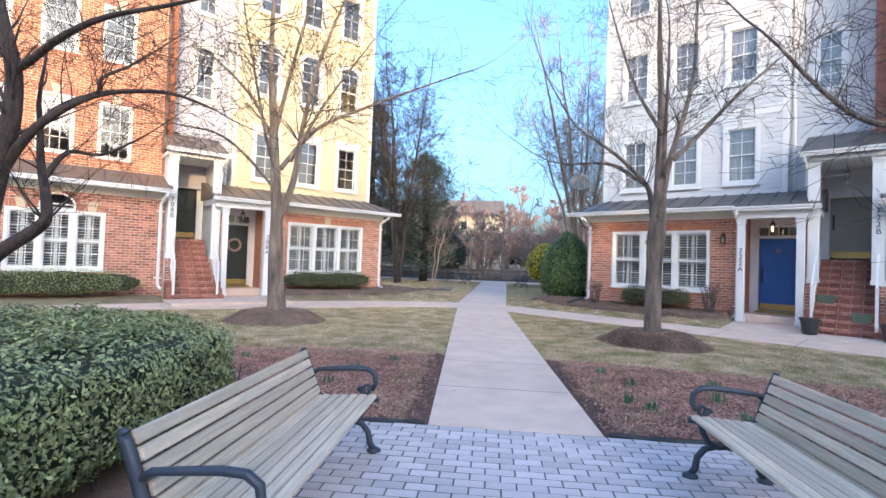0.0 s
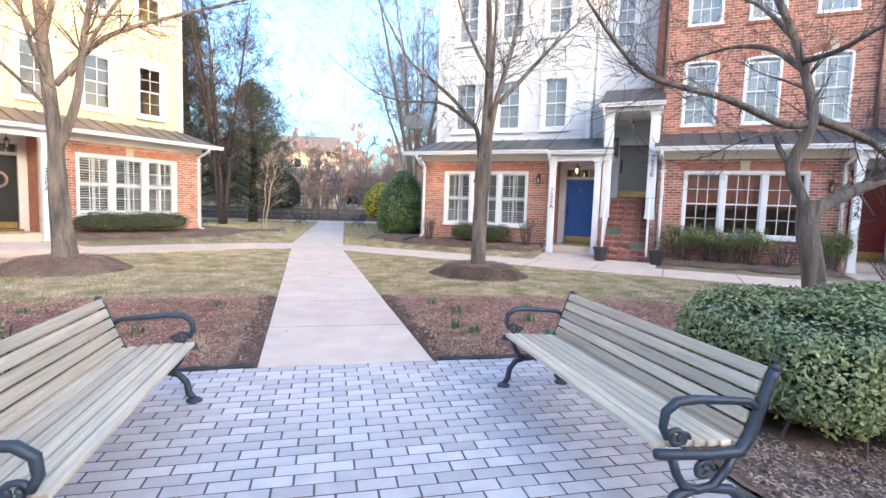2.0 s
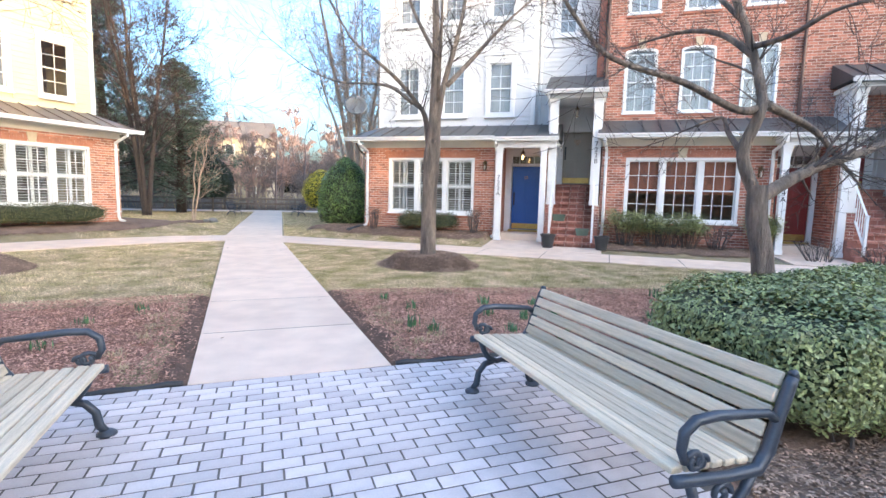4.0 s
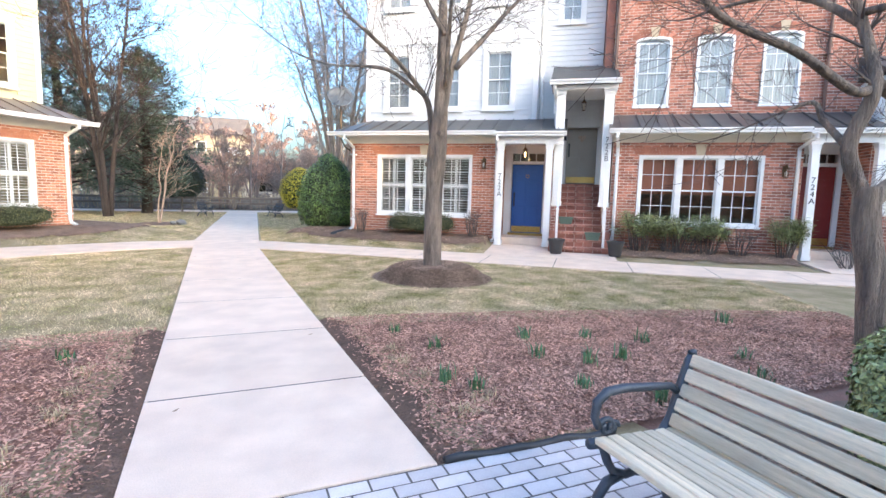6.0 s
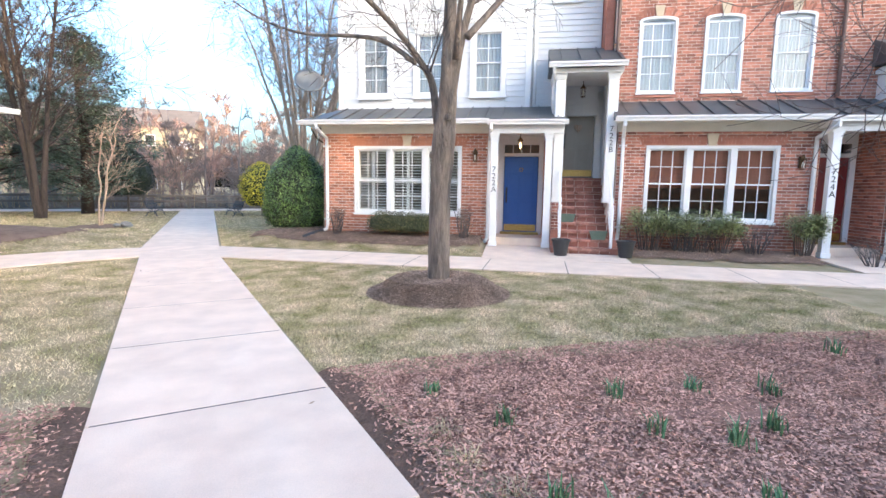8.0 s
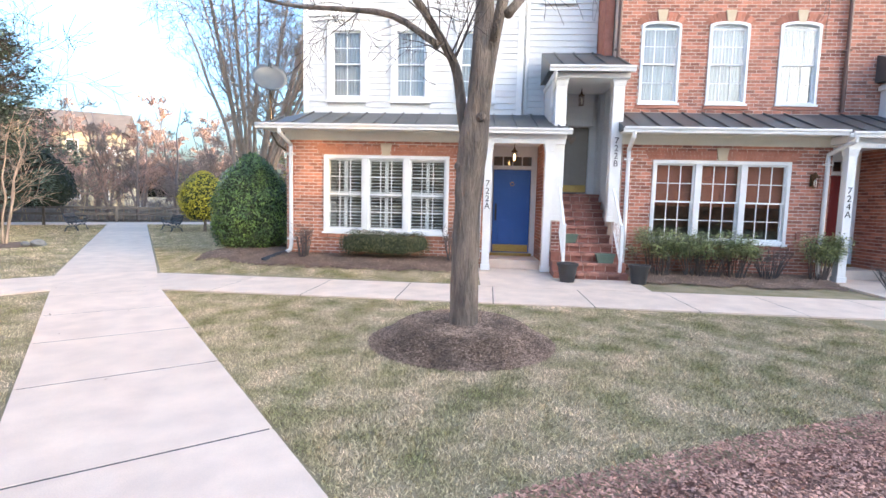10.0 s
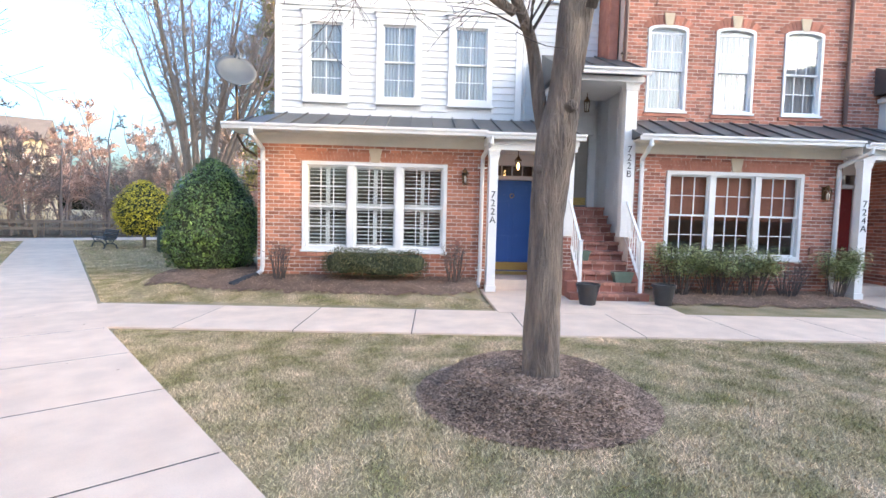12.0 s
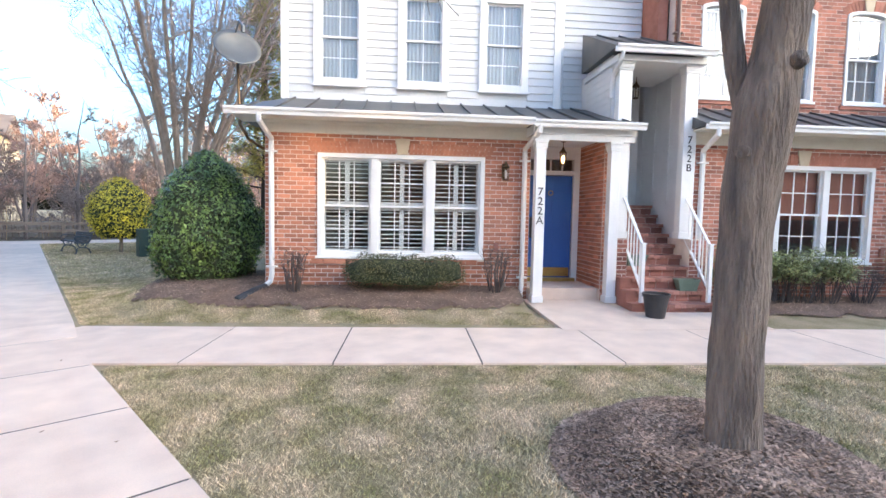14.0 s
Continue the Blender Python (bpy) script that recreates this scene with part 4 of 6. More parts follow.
def ground_z(x, y):
    """The lie of the land: flat along the walks, rising towards the house fronts."""
    z = 0.0
    for P in (RIGHT, LEFT):
        u, v = in_plan(P, x, y)
        if -7.5 < u < 25:
            top = 0.30 * smooth01((u + 7.5) / 2.5)
            if 0.6 < u < 4.0 or 8.1 < u < 11.6:
                top = 0.06
            elif u > 4:
                top = 0.16
            z = max(z, top * smooth01((v + 1.95) / 1.6))
    clear = smooth01((abs(x - 0.05) - 1.0 - 0.03 * max(0.0, y - 17)) / 0.9) if y > 12 else 1.0
    return z * clear - 0.012


def axis(lo, hi, a, b, step):
    inner = list(np.arange(a, b + 1e-6, step))
    out, d, q = [], step, a
    while q > lo:
        d *= 1.5
        q -= d
        out.insert(0, q)
    tail, d, q = [], step, b
    while q < hi:
        d *= 1.5
        q += d
        tail.append(q)
    return out + inner + tail


gx, gy = axis(-700, 700, -16, 18, 0.25), axis(-300, 1500, -4, 40, 0.25)
g = Geo()
g.v = [(x, y, ground_z(x, y)) for y in gy for x in gx]
n = len(gx)
g.f = [(j * n + i, j * n + i + 1, (j + 1) * n + i + 1, (j + 1) * n + i) for j in range(len(gy) - 1) for i in range(n - 1)]
tagged(g.ob("ground", M["lawn"], smooth=True), "winter lawn, part green and part straw-coloured", "lawn", kind="structure")


def inside(p, poly):
    c, j = False, len(poly) - 1
    for i in range(len(poly)):
        if (poly[i][1] > p[1]) != (poly[j][1] > p[1]) and p[0] < (poly[j][0] - poly[i][0]) * (p[1] - poly[i][1]) / (poly[j][1] - poly[i][1]) + poly[i][0]:
            c = not c
        j = i
    return c


def bed(name, outline, dome, material, label, lip=0.0):
    """A planting bed: a thin heaped skin over the ground inside the outline."""
    bm = bmesh.new()
    c = Vector((sum(p[0] for p in outline) / len(outline), sum(p[1] for p in outline) / len(outline)))
    rings = 8
    rows = []
    for k in range(rings + 1):
        f = 1 - k / rings
        row = []
        for i, p in enumerate(outline):
            q = c + (Vector(p) - c) * f
            w = 0.05 * noise.noise((q.x * 2, q.y * 2, 3)) if k == 0 else 0.0
            h = dome * smooth01(min(1.0, (1 - f) * 2.2)) + lip + 0.02 * noise.noise((q.x * 3, q.y * 3, 1))
            row.append(bm.verts.new((q.x + w, q.y + w, ground_z(q.x, q.y) + (h if k else -0.03))))
        rows.append(row)
    m = len(outline)
    for a, b in zip(rows, rows[1:-1]):
        for i in range(m):
            bm.faces.new((a[i], a[(i + 1) % m], b[(i + 1) % m], b[i]))
    bm.faces.new(rows[-2])
    for v in rows[-1]:
        bm.verts.remove(v)
    bmesh.ops.recalc_face_normals(bm, faces=bm.faces)
    me = bpy.data.meshes.new(name)
    bm.to_mesh(me)
    bm.free()
    me.materials.append(material)
    me.shade_smooth()
    o = new(name, me)
    return tagged(o, label, "mulch bed", kind="structure")


def dense(pts, step=0.25):
    out = []
    for a, b in zip(pts, pts[1:] + pts[:1]):
        k = max(1, int(math.dist(a, b) / step))
        out += [(a[0] + (b[0] - a[0]) * i / k, a[1] + (b[1] - a[1]) * i / k) for i in range(k)]
    return out


def circle(x, y, r, k=40):
    return [(x + r * math.cos(2 * math.pi * i / k), y + r * math.sin(2 * math.pi * i / k)) for i in range(k)]


def of(P, pts):
    return [P.at(u, v, 0)[:2] for u, v in (reversed(pts) if P.flip else pts)]


bed_right = [(1.17, 4.16), (2.3, 4.12), (2.3, 3.75), (9.5, 3.75), (9.6, 4.6), (7.5, 5.7), (5.5, 6.4), (3.6, 6.9), (2.0, 7.2), (1.02, 7.3)]
bed_left = [(-0.34, 4.16), (-0.50, 7.4), (-2.5, 7.3), (-5.0, 6.6), (-8.0, 5.2), (-9.6, 4.6), (-9.5, 3.75), (-1.45, 3.75), (-1.45, 4.12)]
bed("mulch_bed", dense(bed_right), 0.05, M["mulch"], "red-brown wood mulch bed beside the paved seat")
bed("mulch_bed", dense(bed_left), 0.05, M["mulch"], "red-brown wood mulch bed beside the paved seat")
bed("tree_mound", circle(3.36, 9.84, 1.06), 0.22, M["mulch_g"], "round heap of grey-brown mulch at a tree's foot")
bed("tree_mound", circle(-4.6, 10.5, 1.15), 0.22, M["mulch_g"], "round heap of grey-brown mulch at a tree's foot")
bed("mulch_bed", circle(-2.75, 24.8, 1.1), 0.05, M["mulch_g"], "low mulch ring round a young tree")



def soil_patch(outline, lift, material, label, step=0.11, rag=0.16):
    """Loose soil laid over the lie of the land, with a ragged rim."""
    x0, x1 = min(p[0] for p in outline), max(p[0] for p in outline)
    y0, y1 = min(p[1] for p in outline), max(p[1] for p in outline)
    g, seen = Geo(), {}

    def corner(i, j):
        if (i, j) not in seen:
            x, y = x0 + i * step, y0 + j * step
            x, y = x + 0.05 * noise.noise((x * 5, y * 5, 2)), y + 0.05 * noise.noise((x * 5, y * 5, 7))
            seen[i, j] = len(g.v)
            g.v.append((x, y, ground_z(x, y) + lift + 0.014 * noise.noise((x * 4, y * 4, 5))))
        return seen[i, j]

    for i in range(int((x1 - x0) / step) + 1):
        for j in range(int((y1 - y0) / step) + 1):
            c = (x0 + (i + 0.5) * step, y0 + (j + 0.5) * step)
            w = rag * noise.noise((c[0] * 1.7, c[1] * 1.7, 4))
            if inside((c[0] + w, c[1] + w), outline):
                g.f.append((corner(i, j), corner(i + 1, j), corner(i + 1, j + 1), corner(i, j + 1)))
    return tagged(g.ob("mulch_bed", material, smooth=True), label, "mulch bed", kind="structure")


FRONT = [(-5.7, -0.75), (-4.2, -1.15), (-3.0, -1.3), (0.55, -1.2), (0.68, -0.05), (-3.7, -0.05), (-4.1, 2.2), (-6.6, 2.0)]
soil_patch(of(RIGHT, FRONT), 0.03, M["mulch_g"], "grey-brown mulch along a house front")
soil_patch(of(RIGHT, [(4.0, -1.5), (8.05, -1.45), (8.15, -0.25), (4.0, -0.25)]), 0.03, M["mulch_g"], "grey-brown mulch along a house front")
soil_patch(of(LEFT, FRONT), 0.03, M["mulch_g"], "grey-brown mulch along a house front")
soil_patch([(2.302, -2.6), (9.6, -2.6), (9.6, 3.95), (2.302, 3.95)], 0.045, M["mulch_g"], "bare brown soil and litter under the hedge", 0.1, 0.0)
soil_patch([(-9.6, -2.6), (-1.46, -2.6), (-1.46, 3.95), (-9.6, 3.95)], 0.045, M["mulch_g"], "bare brown soil and litter under the hedge", 0.1, 0.0)

# concrete walks, slab by slab
pavement = thing("pavement", 0.2, 14, 0, "pale concrete garden path of jointed slabs", "path", kind="structure")


def slab_piece(name, pts, top, parent, depth=0.1, material=None):
    g = Geo()
    g.plate(pts, top - depth, top)
    return g.ob(name, material or M["concrete"], parent, bevel=0.005)


edge = lambda y: (-0.33 - 0.0445 * (y - 4.12), 1.16 - 0.0452 * (y - 4.12))
ys = [4.13, 5.5, 7.0, 8.66, 10.33, 11.8, 13.23, 14.7, 16.1]
for a, b in zip(ys, ys[1:]):
    (l0, r0), (l1, r1) = edge(a), edge(b)
    slab_piece("slab", [(l0, a + 0.011), (r0, a + 0.011), (r1, b - 0.011), (l1, b - 0.011)], 0.02, pavement)
slab_piece("joint_bed", [(edge(4.2)[0] + 0.02, 4.2), (edge(4.2)[1] - 0.02, 4.2), (edge(16.1)[1] - 0.02, 16.15), (edge(16.1)[0] + 0.02, 16.15)], 0.0165, pavement, 0.06, M["joint"])
slab_piece("slab", [(-0.865, 16.112), (0.70, 16.108), (0.76, 17.1), (-0.93, 17.1)], 0.02, pavement)
y = 17.108
while y < 37:
    l0, r0 = -0.93 + 0.026 * (y - 17.1), 0.76 + 0.032 * (y - 17.1)
    l1, r1 = l0 + 0.04, r0 + 0.05
    slab_piece("slab", [(l0, y), (r0, y), (r1, y + 1.512), (l1, y + 1.512)], 0.02, pavement)
    y += 1.528
walk_r = thing("pavement", 5, 12, 0, "pale concrete side walk of jointed slabs", "path", kind="structure")
A, D, C = Vector((0.85, 14.65)), Vector((0.7808, -0.6248)), Vector((0.6248, 0.7808))
s = -0.95
for k in range(16):
    e = s + 1.575
    q = [A + D * (s + 0.008), A + D * (e - 0.008), A + D * (e - 0.008) + C * 1.66, A + D * (s + 0.008) + C * 1.66]
    if k == 0:
        q = [A - D * 0.12, A + D * (e - 0.004), A + D * (e - 0.004) + C * 1.66, A - D * 1.35 + C * 1.66, Vector((0.4, 16.6)), Vector((0.4, 15.0))]
    slab_piece("slab", [tuple(p) for p in q], 0.014, walk_r)
    s = e
for o in (0.0, 7.46):
    g = Geo(RIGHT)
    pts = [(0.78 + o, -2.3), (3.95 + o, -2.3), (3.95 + o, -1.22), (2.52 + o, -1.22), (2.38 + o, -0.4), (2.3 + o, -0.25), (0.72 + o, -0.25)]
    g.plate(pts, -0.1, 0.0)
    for i in range(len(g.v)):
        vv = in_plan(RIGHT, g.v[i][0], g.v[i][1])[1]
        g.v[i] = (g.v[i][0], g.v[i][1], g.v[i][2] + (0.019 if vv < -2.0 else 0.055 if vv < -1.0 else 0.10))
    g.ob("apron", M["concrete"], walk_r)
    for P, par in ((RIGHT, walk_r),):
        g = Geo(P)
        g.box(0.85 + o, 2.12 + o, -0.22, 0.9, 0.0, 0.30)
        g.ob("door_step", M["concrete"], par, bevel=0.01)
walk_l = thing("pavement", -5, 13, 0, "pale concrete side walk of jointed slabs", "path", kind="structure")
near = [(-0.72, 15.45), (-2.2, 15.0), (-3.8, 14.0), (-5.9, 12.6), (-7.96, 11.28), (-10, 9.9), (-14, 7.2)]
far = [(-0.86, 17.1), (-2.4, 16.9), (-4.4, 16.0), (-6.7, 14.4), (-9.0, 12.85), (-11.2, 11.4), (-15.2, 8.7)]
for i in range(6):
    slab_piece("slab", [near[i + 1], near[i], far[i], far[i + 1]], 0.014, walk_l)
for o in (0.0, 7.46):
    g = Geo(LEFT)
    g.plate([(0.72 + o, -2.6), (3.95 + o, -2.6), (3.95 + o, -1.22), (2.52 + o, -1.22), (2.3 + o, -0.25), (0.72 + o, -0.25)], -0.06, 0.08)
    g.ob("apron", M["concrete"], walk_l)
    g = Geo(LEFT)
    g.box(0.85 + o, 2.12 + o, -0.22, 0.9, 0.0, 0.30)
    g.ob("door_step", M["concrete"], walk_l)
for side in (0, 1):
    g, rows = Geo(), 60
    for i in range(rows + 1):
        y = 4.14 + 3.2 * i / rows
        x, sg = edge(y)[side], 1 if side else -1
        w = 0.2 + 0.11 * noise.noise((y * 2.1, side * 9, 0)) + 0.06 * noise.noise((y * 7, side * 9, 3))
        for f, z in ((0.0, 0.004), (0.25, 0.02), (0.6, 0.034), (1.0, 0.04)):
            g.v.append((x + sg * (0.003 + w * f), y, z + 0.008 * noise.noise((y * 9, f * 5, side))))
    for i in range(rows):
        for k in range(3):
            q = (i * 4 + k, i * 4 + k + 1, i * 4 + k + 5, i * 4 + k + 4)
            g.f.append(q if side else q[::-1])
    tagged(g.ob("bed_trench", M["trench"], smooth=True), "dark damp soil trench between mulch and concrete", "soil", kind="structure")
g = Geo()
g.plate([tuple(A - D * 0.1 + C * 0.02), tuple(A + D * 24 + C * 0.02), tuple(A + D * 24 + C * 1.64), tuple(A - D * 1.2 + C * 1.64)], -0.06, 0.0105)
g.ob("joint_bed", M["joint"], walk_r)
tagged(slab_piece("road", [(-60, 37.2), (60, 37.2), (60, 40.0), (-60, 40.0)], 0.012, None, 0.1, M["concrete"]), "pale paved cross path at the foot of the garden", "path", kind="structure")
tagged(slab_piece("woodland_floor", [(-120, 40.0), (120, 40.0), (160, 130), (-160, 130)], 0.02, None, 0.1, M["soil"]), "brown leaf litter under bare trees", "woodland floor", kind="structure")

# paved seat
terrace = thing("paved_terrace", 0.4, 1, 0, "grey-lilac brick pavers in running bond between two benches", "paving", kind="structure")
g = Geo()
g.box(-1.45, 2.3, -2.8, 4.125, -0.1, 0.0188)
g.ob("joint_bed", M["joint"], terrace)
PL, PW, PJ = 0.2005, 0.1005, 0.0105
one = bmesh.new()
bmesh.ops.create_cube(one, size=1.0)
for v in one.verts:
    v.co = (v.co.x * (PL - PJ), v.co.y * (PW - PJ), v.co.z * 0.05)
bmesh.ops.bevel(one, geom=[e for e in one.edges if all(v.co.z > 0 for v in e.verts)], offset=0.003, segments=1, affect="EDGES")
paver_mesh = bpy.data.meshes.new("paver")
one.to_mesh(paver_mesh)
one.free()
paver_mesh.materials.append(M["paver"])
pv = [tuple(v.co) for v in paver_mesh.vertices]
pf = [tuple(p.vertices) for p in paver_mesh.polygons]
rest = Geo()
rng = random.Random(4)
row, y, count = 0, 4.12 - PW / 2, 0
while y > -2.75:
    x = -1.43 + (PL / 2 if row % 2 else 0) + PL / 2
    while x < 2.28 - PL / 2:
        z, tx, ty, tz = 0.0 + rng.uniform(-0.0012, 0.0015), rng.uniform(-0.5, 0.5), rng.uniform(-0.3, 0.3), rng.uniform(-0.5, 0.5)
        m = pose(x, y, z - 0.003, tx, ty, tz)
        if count < 298:
            o = new("paver", paver_mesh)
            under(o, terrace)
            o.matrix_basis = m
            count += 1
        else:
            rest.add([tuple(m @ Vector(p)) for p in pv], pf)
        x += PL
    y -= PW
    row += 1
tagged(rest.ob("paver_field", M["paver_j"], terrace), kind="stuff")
for a, b in (((1.2, 4.14), (2.3, 4.10)), ((-0.36, 4.14), (-1.45, 4.10))):
    g = Geo()
    k = 12
    g.tube([(a[0] + (b[0] - a[0]) * i / k, a[1] + (b[1] - a[1]) * i / k + 0.008 * math.sin(i), 0.026 + 0.008 * math.sin(i * 1.7)) for i in range(k + 1)], 0.024, 8)
    tagged(g.ob("bed_edging", M["black_plastic"], smooth=True), "black plastic edging between mulch and pavers", "edging", kind="structure")


# ---- benches ----
def spiral(cx, cz, r0, r1, a0, turns, y, n=16):
    return [(cx + (r0 + (r1 - r0) * i / n) * math.cos(a0 + turns * 2 * math.pi * i / n), y, cz + (r0 + (r1 - r0) * i / n) * math.sin(a0 + turns * 2 * math.pi * i / n)) for i in range(n + 1)]


def bench(name, label, m, group):
    """Length along y, the sitter faces -x; slats on two cast-iron ends."""
    t = thing(name, 0, 0, 0, label, "bench", group)
    L = 1.79
    for i in range(7):
        x = 0.035 + i * 0.064
        g = Geo()
        g.box(x - 0.027, x + 0.027, -L / 2 + 0.01, L / 2 - 0.01, 0.405 - 0.004 * i, 0.435 - 0.004 * i)
        g.ob("seat_slat", M["wood"], t, bevel=0.008)
    for i in range(5):
        c = Vector((0.425 + 0.024 * i, 0, 0.447 + 0.066 * i))
        d = Vector((0.342, 0, 0.94)).normalized()
        o = Vector((-d.z, 0, d.x)) * 0.012
        g = Geo()
        q = [c - d * 0.029 - o, c - d * 0.029 + o, c + d * 0.030 + o, c + d * 0.030 - o]
        g.add([(p.x, y, p.z) for y in (-L / 2 + 0.01, L / 2 - 0.01) for p in q], [(0, 1, 2, 3), (7, 6, 5, 4), (0, 4, 5, 1), (1, 5, 6, 2), (2, 6, 7, 3), (3, 7, 4, 0)])
        g.ob("back_slat", M["wood"], t, bevel=0.008)
    for y in (-L / 2 - 0.012, L / 2 + 0.012):
        g = Geo()
        g.tube([(0.0, y, 0.395), (0.08, y, 0.385), (0.25, y, 0.37), (0.40, y, 0.37), (0.45, y, 0.44), (0.49, y, 0.57), (0.535, y, 0.70), (0.548, y, 0.725)], [0.024, 0.024, 0.022, 0.026, 0.026, 0.024, 0.024, 0.02], 8)
        g.tube([(0.535, y, 0.695), (0.56, y, 0.718), (0.553, y, 0.742), (0.535, y, 0.738)], 0.016, 8)
        end = g.ob("end_frame", M["iron"], t, "dark cast-iron end", smooth=True)
        g = Geo()
        g.tube([(0.485, y, 0.555), (0.43, y, 0.595), (0.33, y, 0.605), (0.17, y, 0.62), (0.08, y, 0.615), (0.03, y, 0.575), (0.022, y, 0.51), (0.045, y, 0.46)], [0.018, 0.017, 0.019, 0.021, 0.021, 0.02, 0.018, 0.016], 8)
        g.ob("armrest", M["iron"], end, smooth=True)
        g = Geo()
        g.tube(spiral(0.085, 0.455, 0.045, 0.012, math.pi, -1.2, y), 0.013, 6)
        g.tube(spiral(0.12, 0.45, 0.03, 0.008, 0, 1.1, y), 0.011, 6)
        g.ob("scroll", M["iron"], end, smooth=True)
        g = Geo()
        g.tube([(0.07, y, 0.385), (0.10, y, 0.30), (0.135, y, 0.245), (0.20, y, 0.215), (0.28, y, 0.225), (0.34, y, 0.29), (0.38, y, 0.37)], 0.02, 8)
        g.ob("apron_curve", M["iron"], end, smooth=True)
        for sgn, x0, x1 in ((1, 0.18, 0.05), (-1, 0.26, 0.46)):
            g = Geo()
            g.tube([(x0, y, 0.22), (x0 + (x1 - x0) * 0.55, y, 0.20), (x0 + (x1 - x0) * 0.9, y, 0.14), (x1, y, 0.06), (x1 - sgn * 0.03, y, 0.02)], [0.022, 0.023, 0.022, 0.024, 0.02], 8)
            g.lathe(x1 - sgn * 0.03, y, [(0.05, 0.0), (0.05, 0.014), (0.03, 0.03), (0.01, 0.035)], 10)
            g.ob("leg", M["iron"], end, smooth=True)
        g = Geo()
        g.tube(spiral(0.23, 0.30, 0.05, 0.01, 0, 1.3, y), 0.012, 6)
        g.ob("scroll", M["iron"], end, smooth=True)
    t.matrix_basis = m
    return t


LOW = Matrix.Diagonal((1.03, 1, 0.985, 1))
bench_r = bench("park_bench", "weathered timber slat bench with dark cast-iron ends", pose(1.55, 2.53, 0.02, 0, 0, 0) @ LOW, "benches on the paved seat")
copy_thing(bench_r, pose(-0.625, 2.56, 0.02, 0, 0, 180) @ LOW)
far_bench = bench("park_bench", "dark slatted bench at the far end of the path", pose(1.9, 31.2, 0.0, 0, 0, 8), "benches at the path's end")
M["wood_dark"] = mat("dark_slat", (0.07, 0.055, 0.045), (0.05, 0.04, 0.033), 4, 0.7, 0.2, 45)
for o in far_bench.children_recursive:
    if "slat" in o.name:
        o.data = o.data.copy()
        o.data.materials[0] = M["wood_dark"]
copy_thing(far_bench, pose(-1.2, 32.4, 0.0, 0, 0, 172))


# ---- trees ----
def grow(g, rng, p, d, length, r, depth, spread, lift, kids, thin=0.0035):
    if thin > 0.015:
        steps = 3 if depth > 0 else 1
    else:
        steps = 5 if depth > 1 else 4 if depth == 1 else 3 if thin < 0.005 else 2
    pts, rad = [tuple(p)], [r]
    q, d = Vector(p), Vector(d).normalized()
    for i in range(steps):
        d = (d + Vector((rng.uniform(-1, 1), rng.uniform(-1, 1), rng.uniform(-1, 1))) * 0.17 + Vector((0, 0, lift))).normalized()
        q = q + d * (length / steps)
        pts.append(tuple(q))
        rad.append(max(thin, r * (1 - 0.85 * (i + 1) / steps)))
    g.tube(pts, rad, 6 if r > 0.03 else 4 if r > 0.012 else 3)
    if depth <= 0:
        return
    for k in range(kids):
        f = rng.uniform(0.2, 0.98)
        i = min(steps - 1, int(f * steps))
        a, b = Vector(pts[i]), Vector(pts[i + 1])
        base = a.lerp(b, f * steps - i)
        axis_d = (b - a).normalized()
        side = axis_d.orthogonal().normalized()
        side.rotate(Matrix.Rotation(rng.uniform(0, 2 * math.pi), 3, axis_d))
        nd = axis_d * rng.uniform(0.5, 0.9) + side * spread * rng.uniform(0.7, 1.2)
        grow(g, rng, base, nd, length * rng.uniform(0.4, 0.7), max(thin, rad[i] * rng.uniform(0.4, 0.62)), depth - 1, spread, lift, kids, thin)


def resample(pts, k):
    out = []
    n = len(pts)
    for i in range(n - 1):
        p0, p1, p2, p3 = (Vector(pts[max(0, i - 1)]), Vector(pts[i]), Vector(pts[i + 1]), Vector(pts[min(n - 1, i + 2)]))
        for j in range(k):
            t = j / k
            out.append(0.5 * ((2 * p1) + (p2 - p0) * t + (2 * p0 - 5 * p1 + 4 * p2 - p3) * t * t + (3 * p1 - p0 - 3 * p2 + p3) * t ** 3))
    out.append(Vector(pts[-1]))
    return out


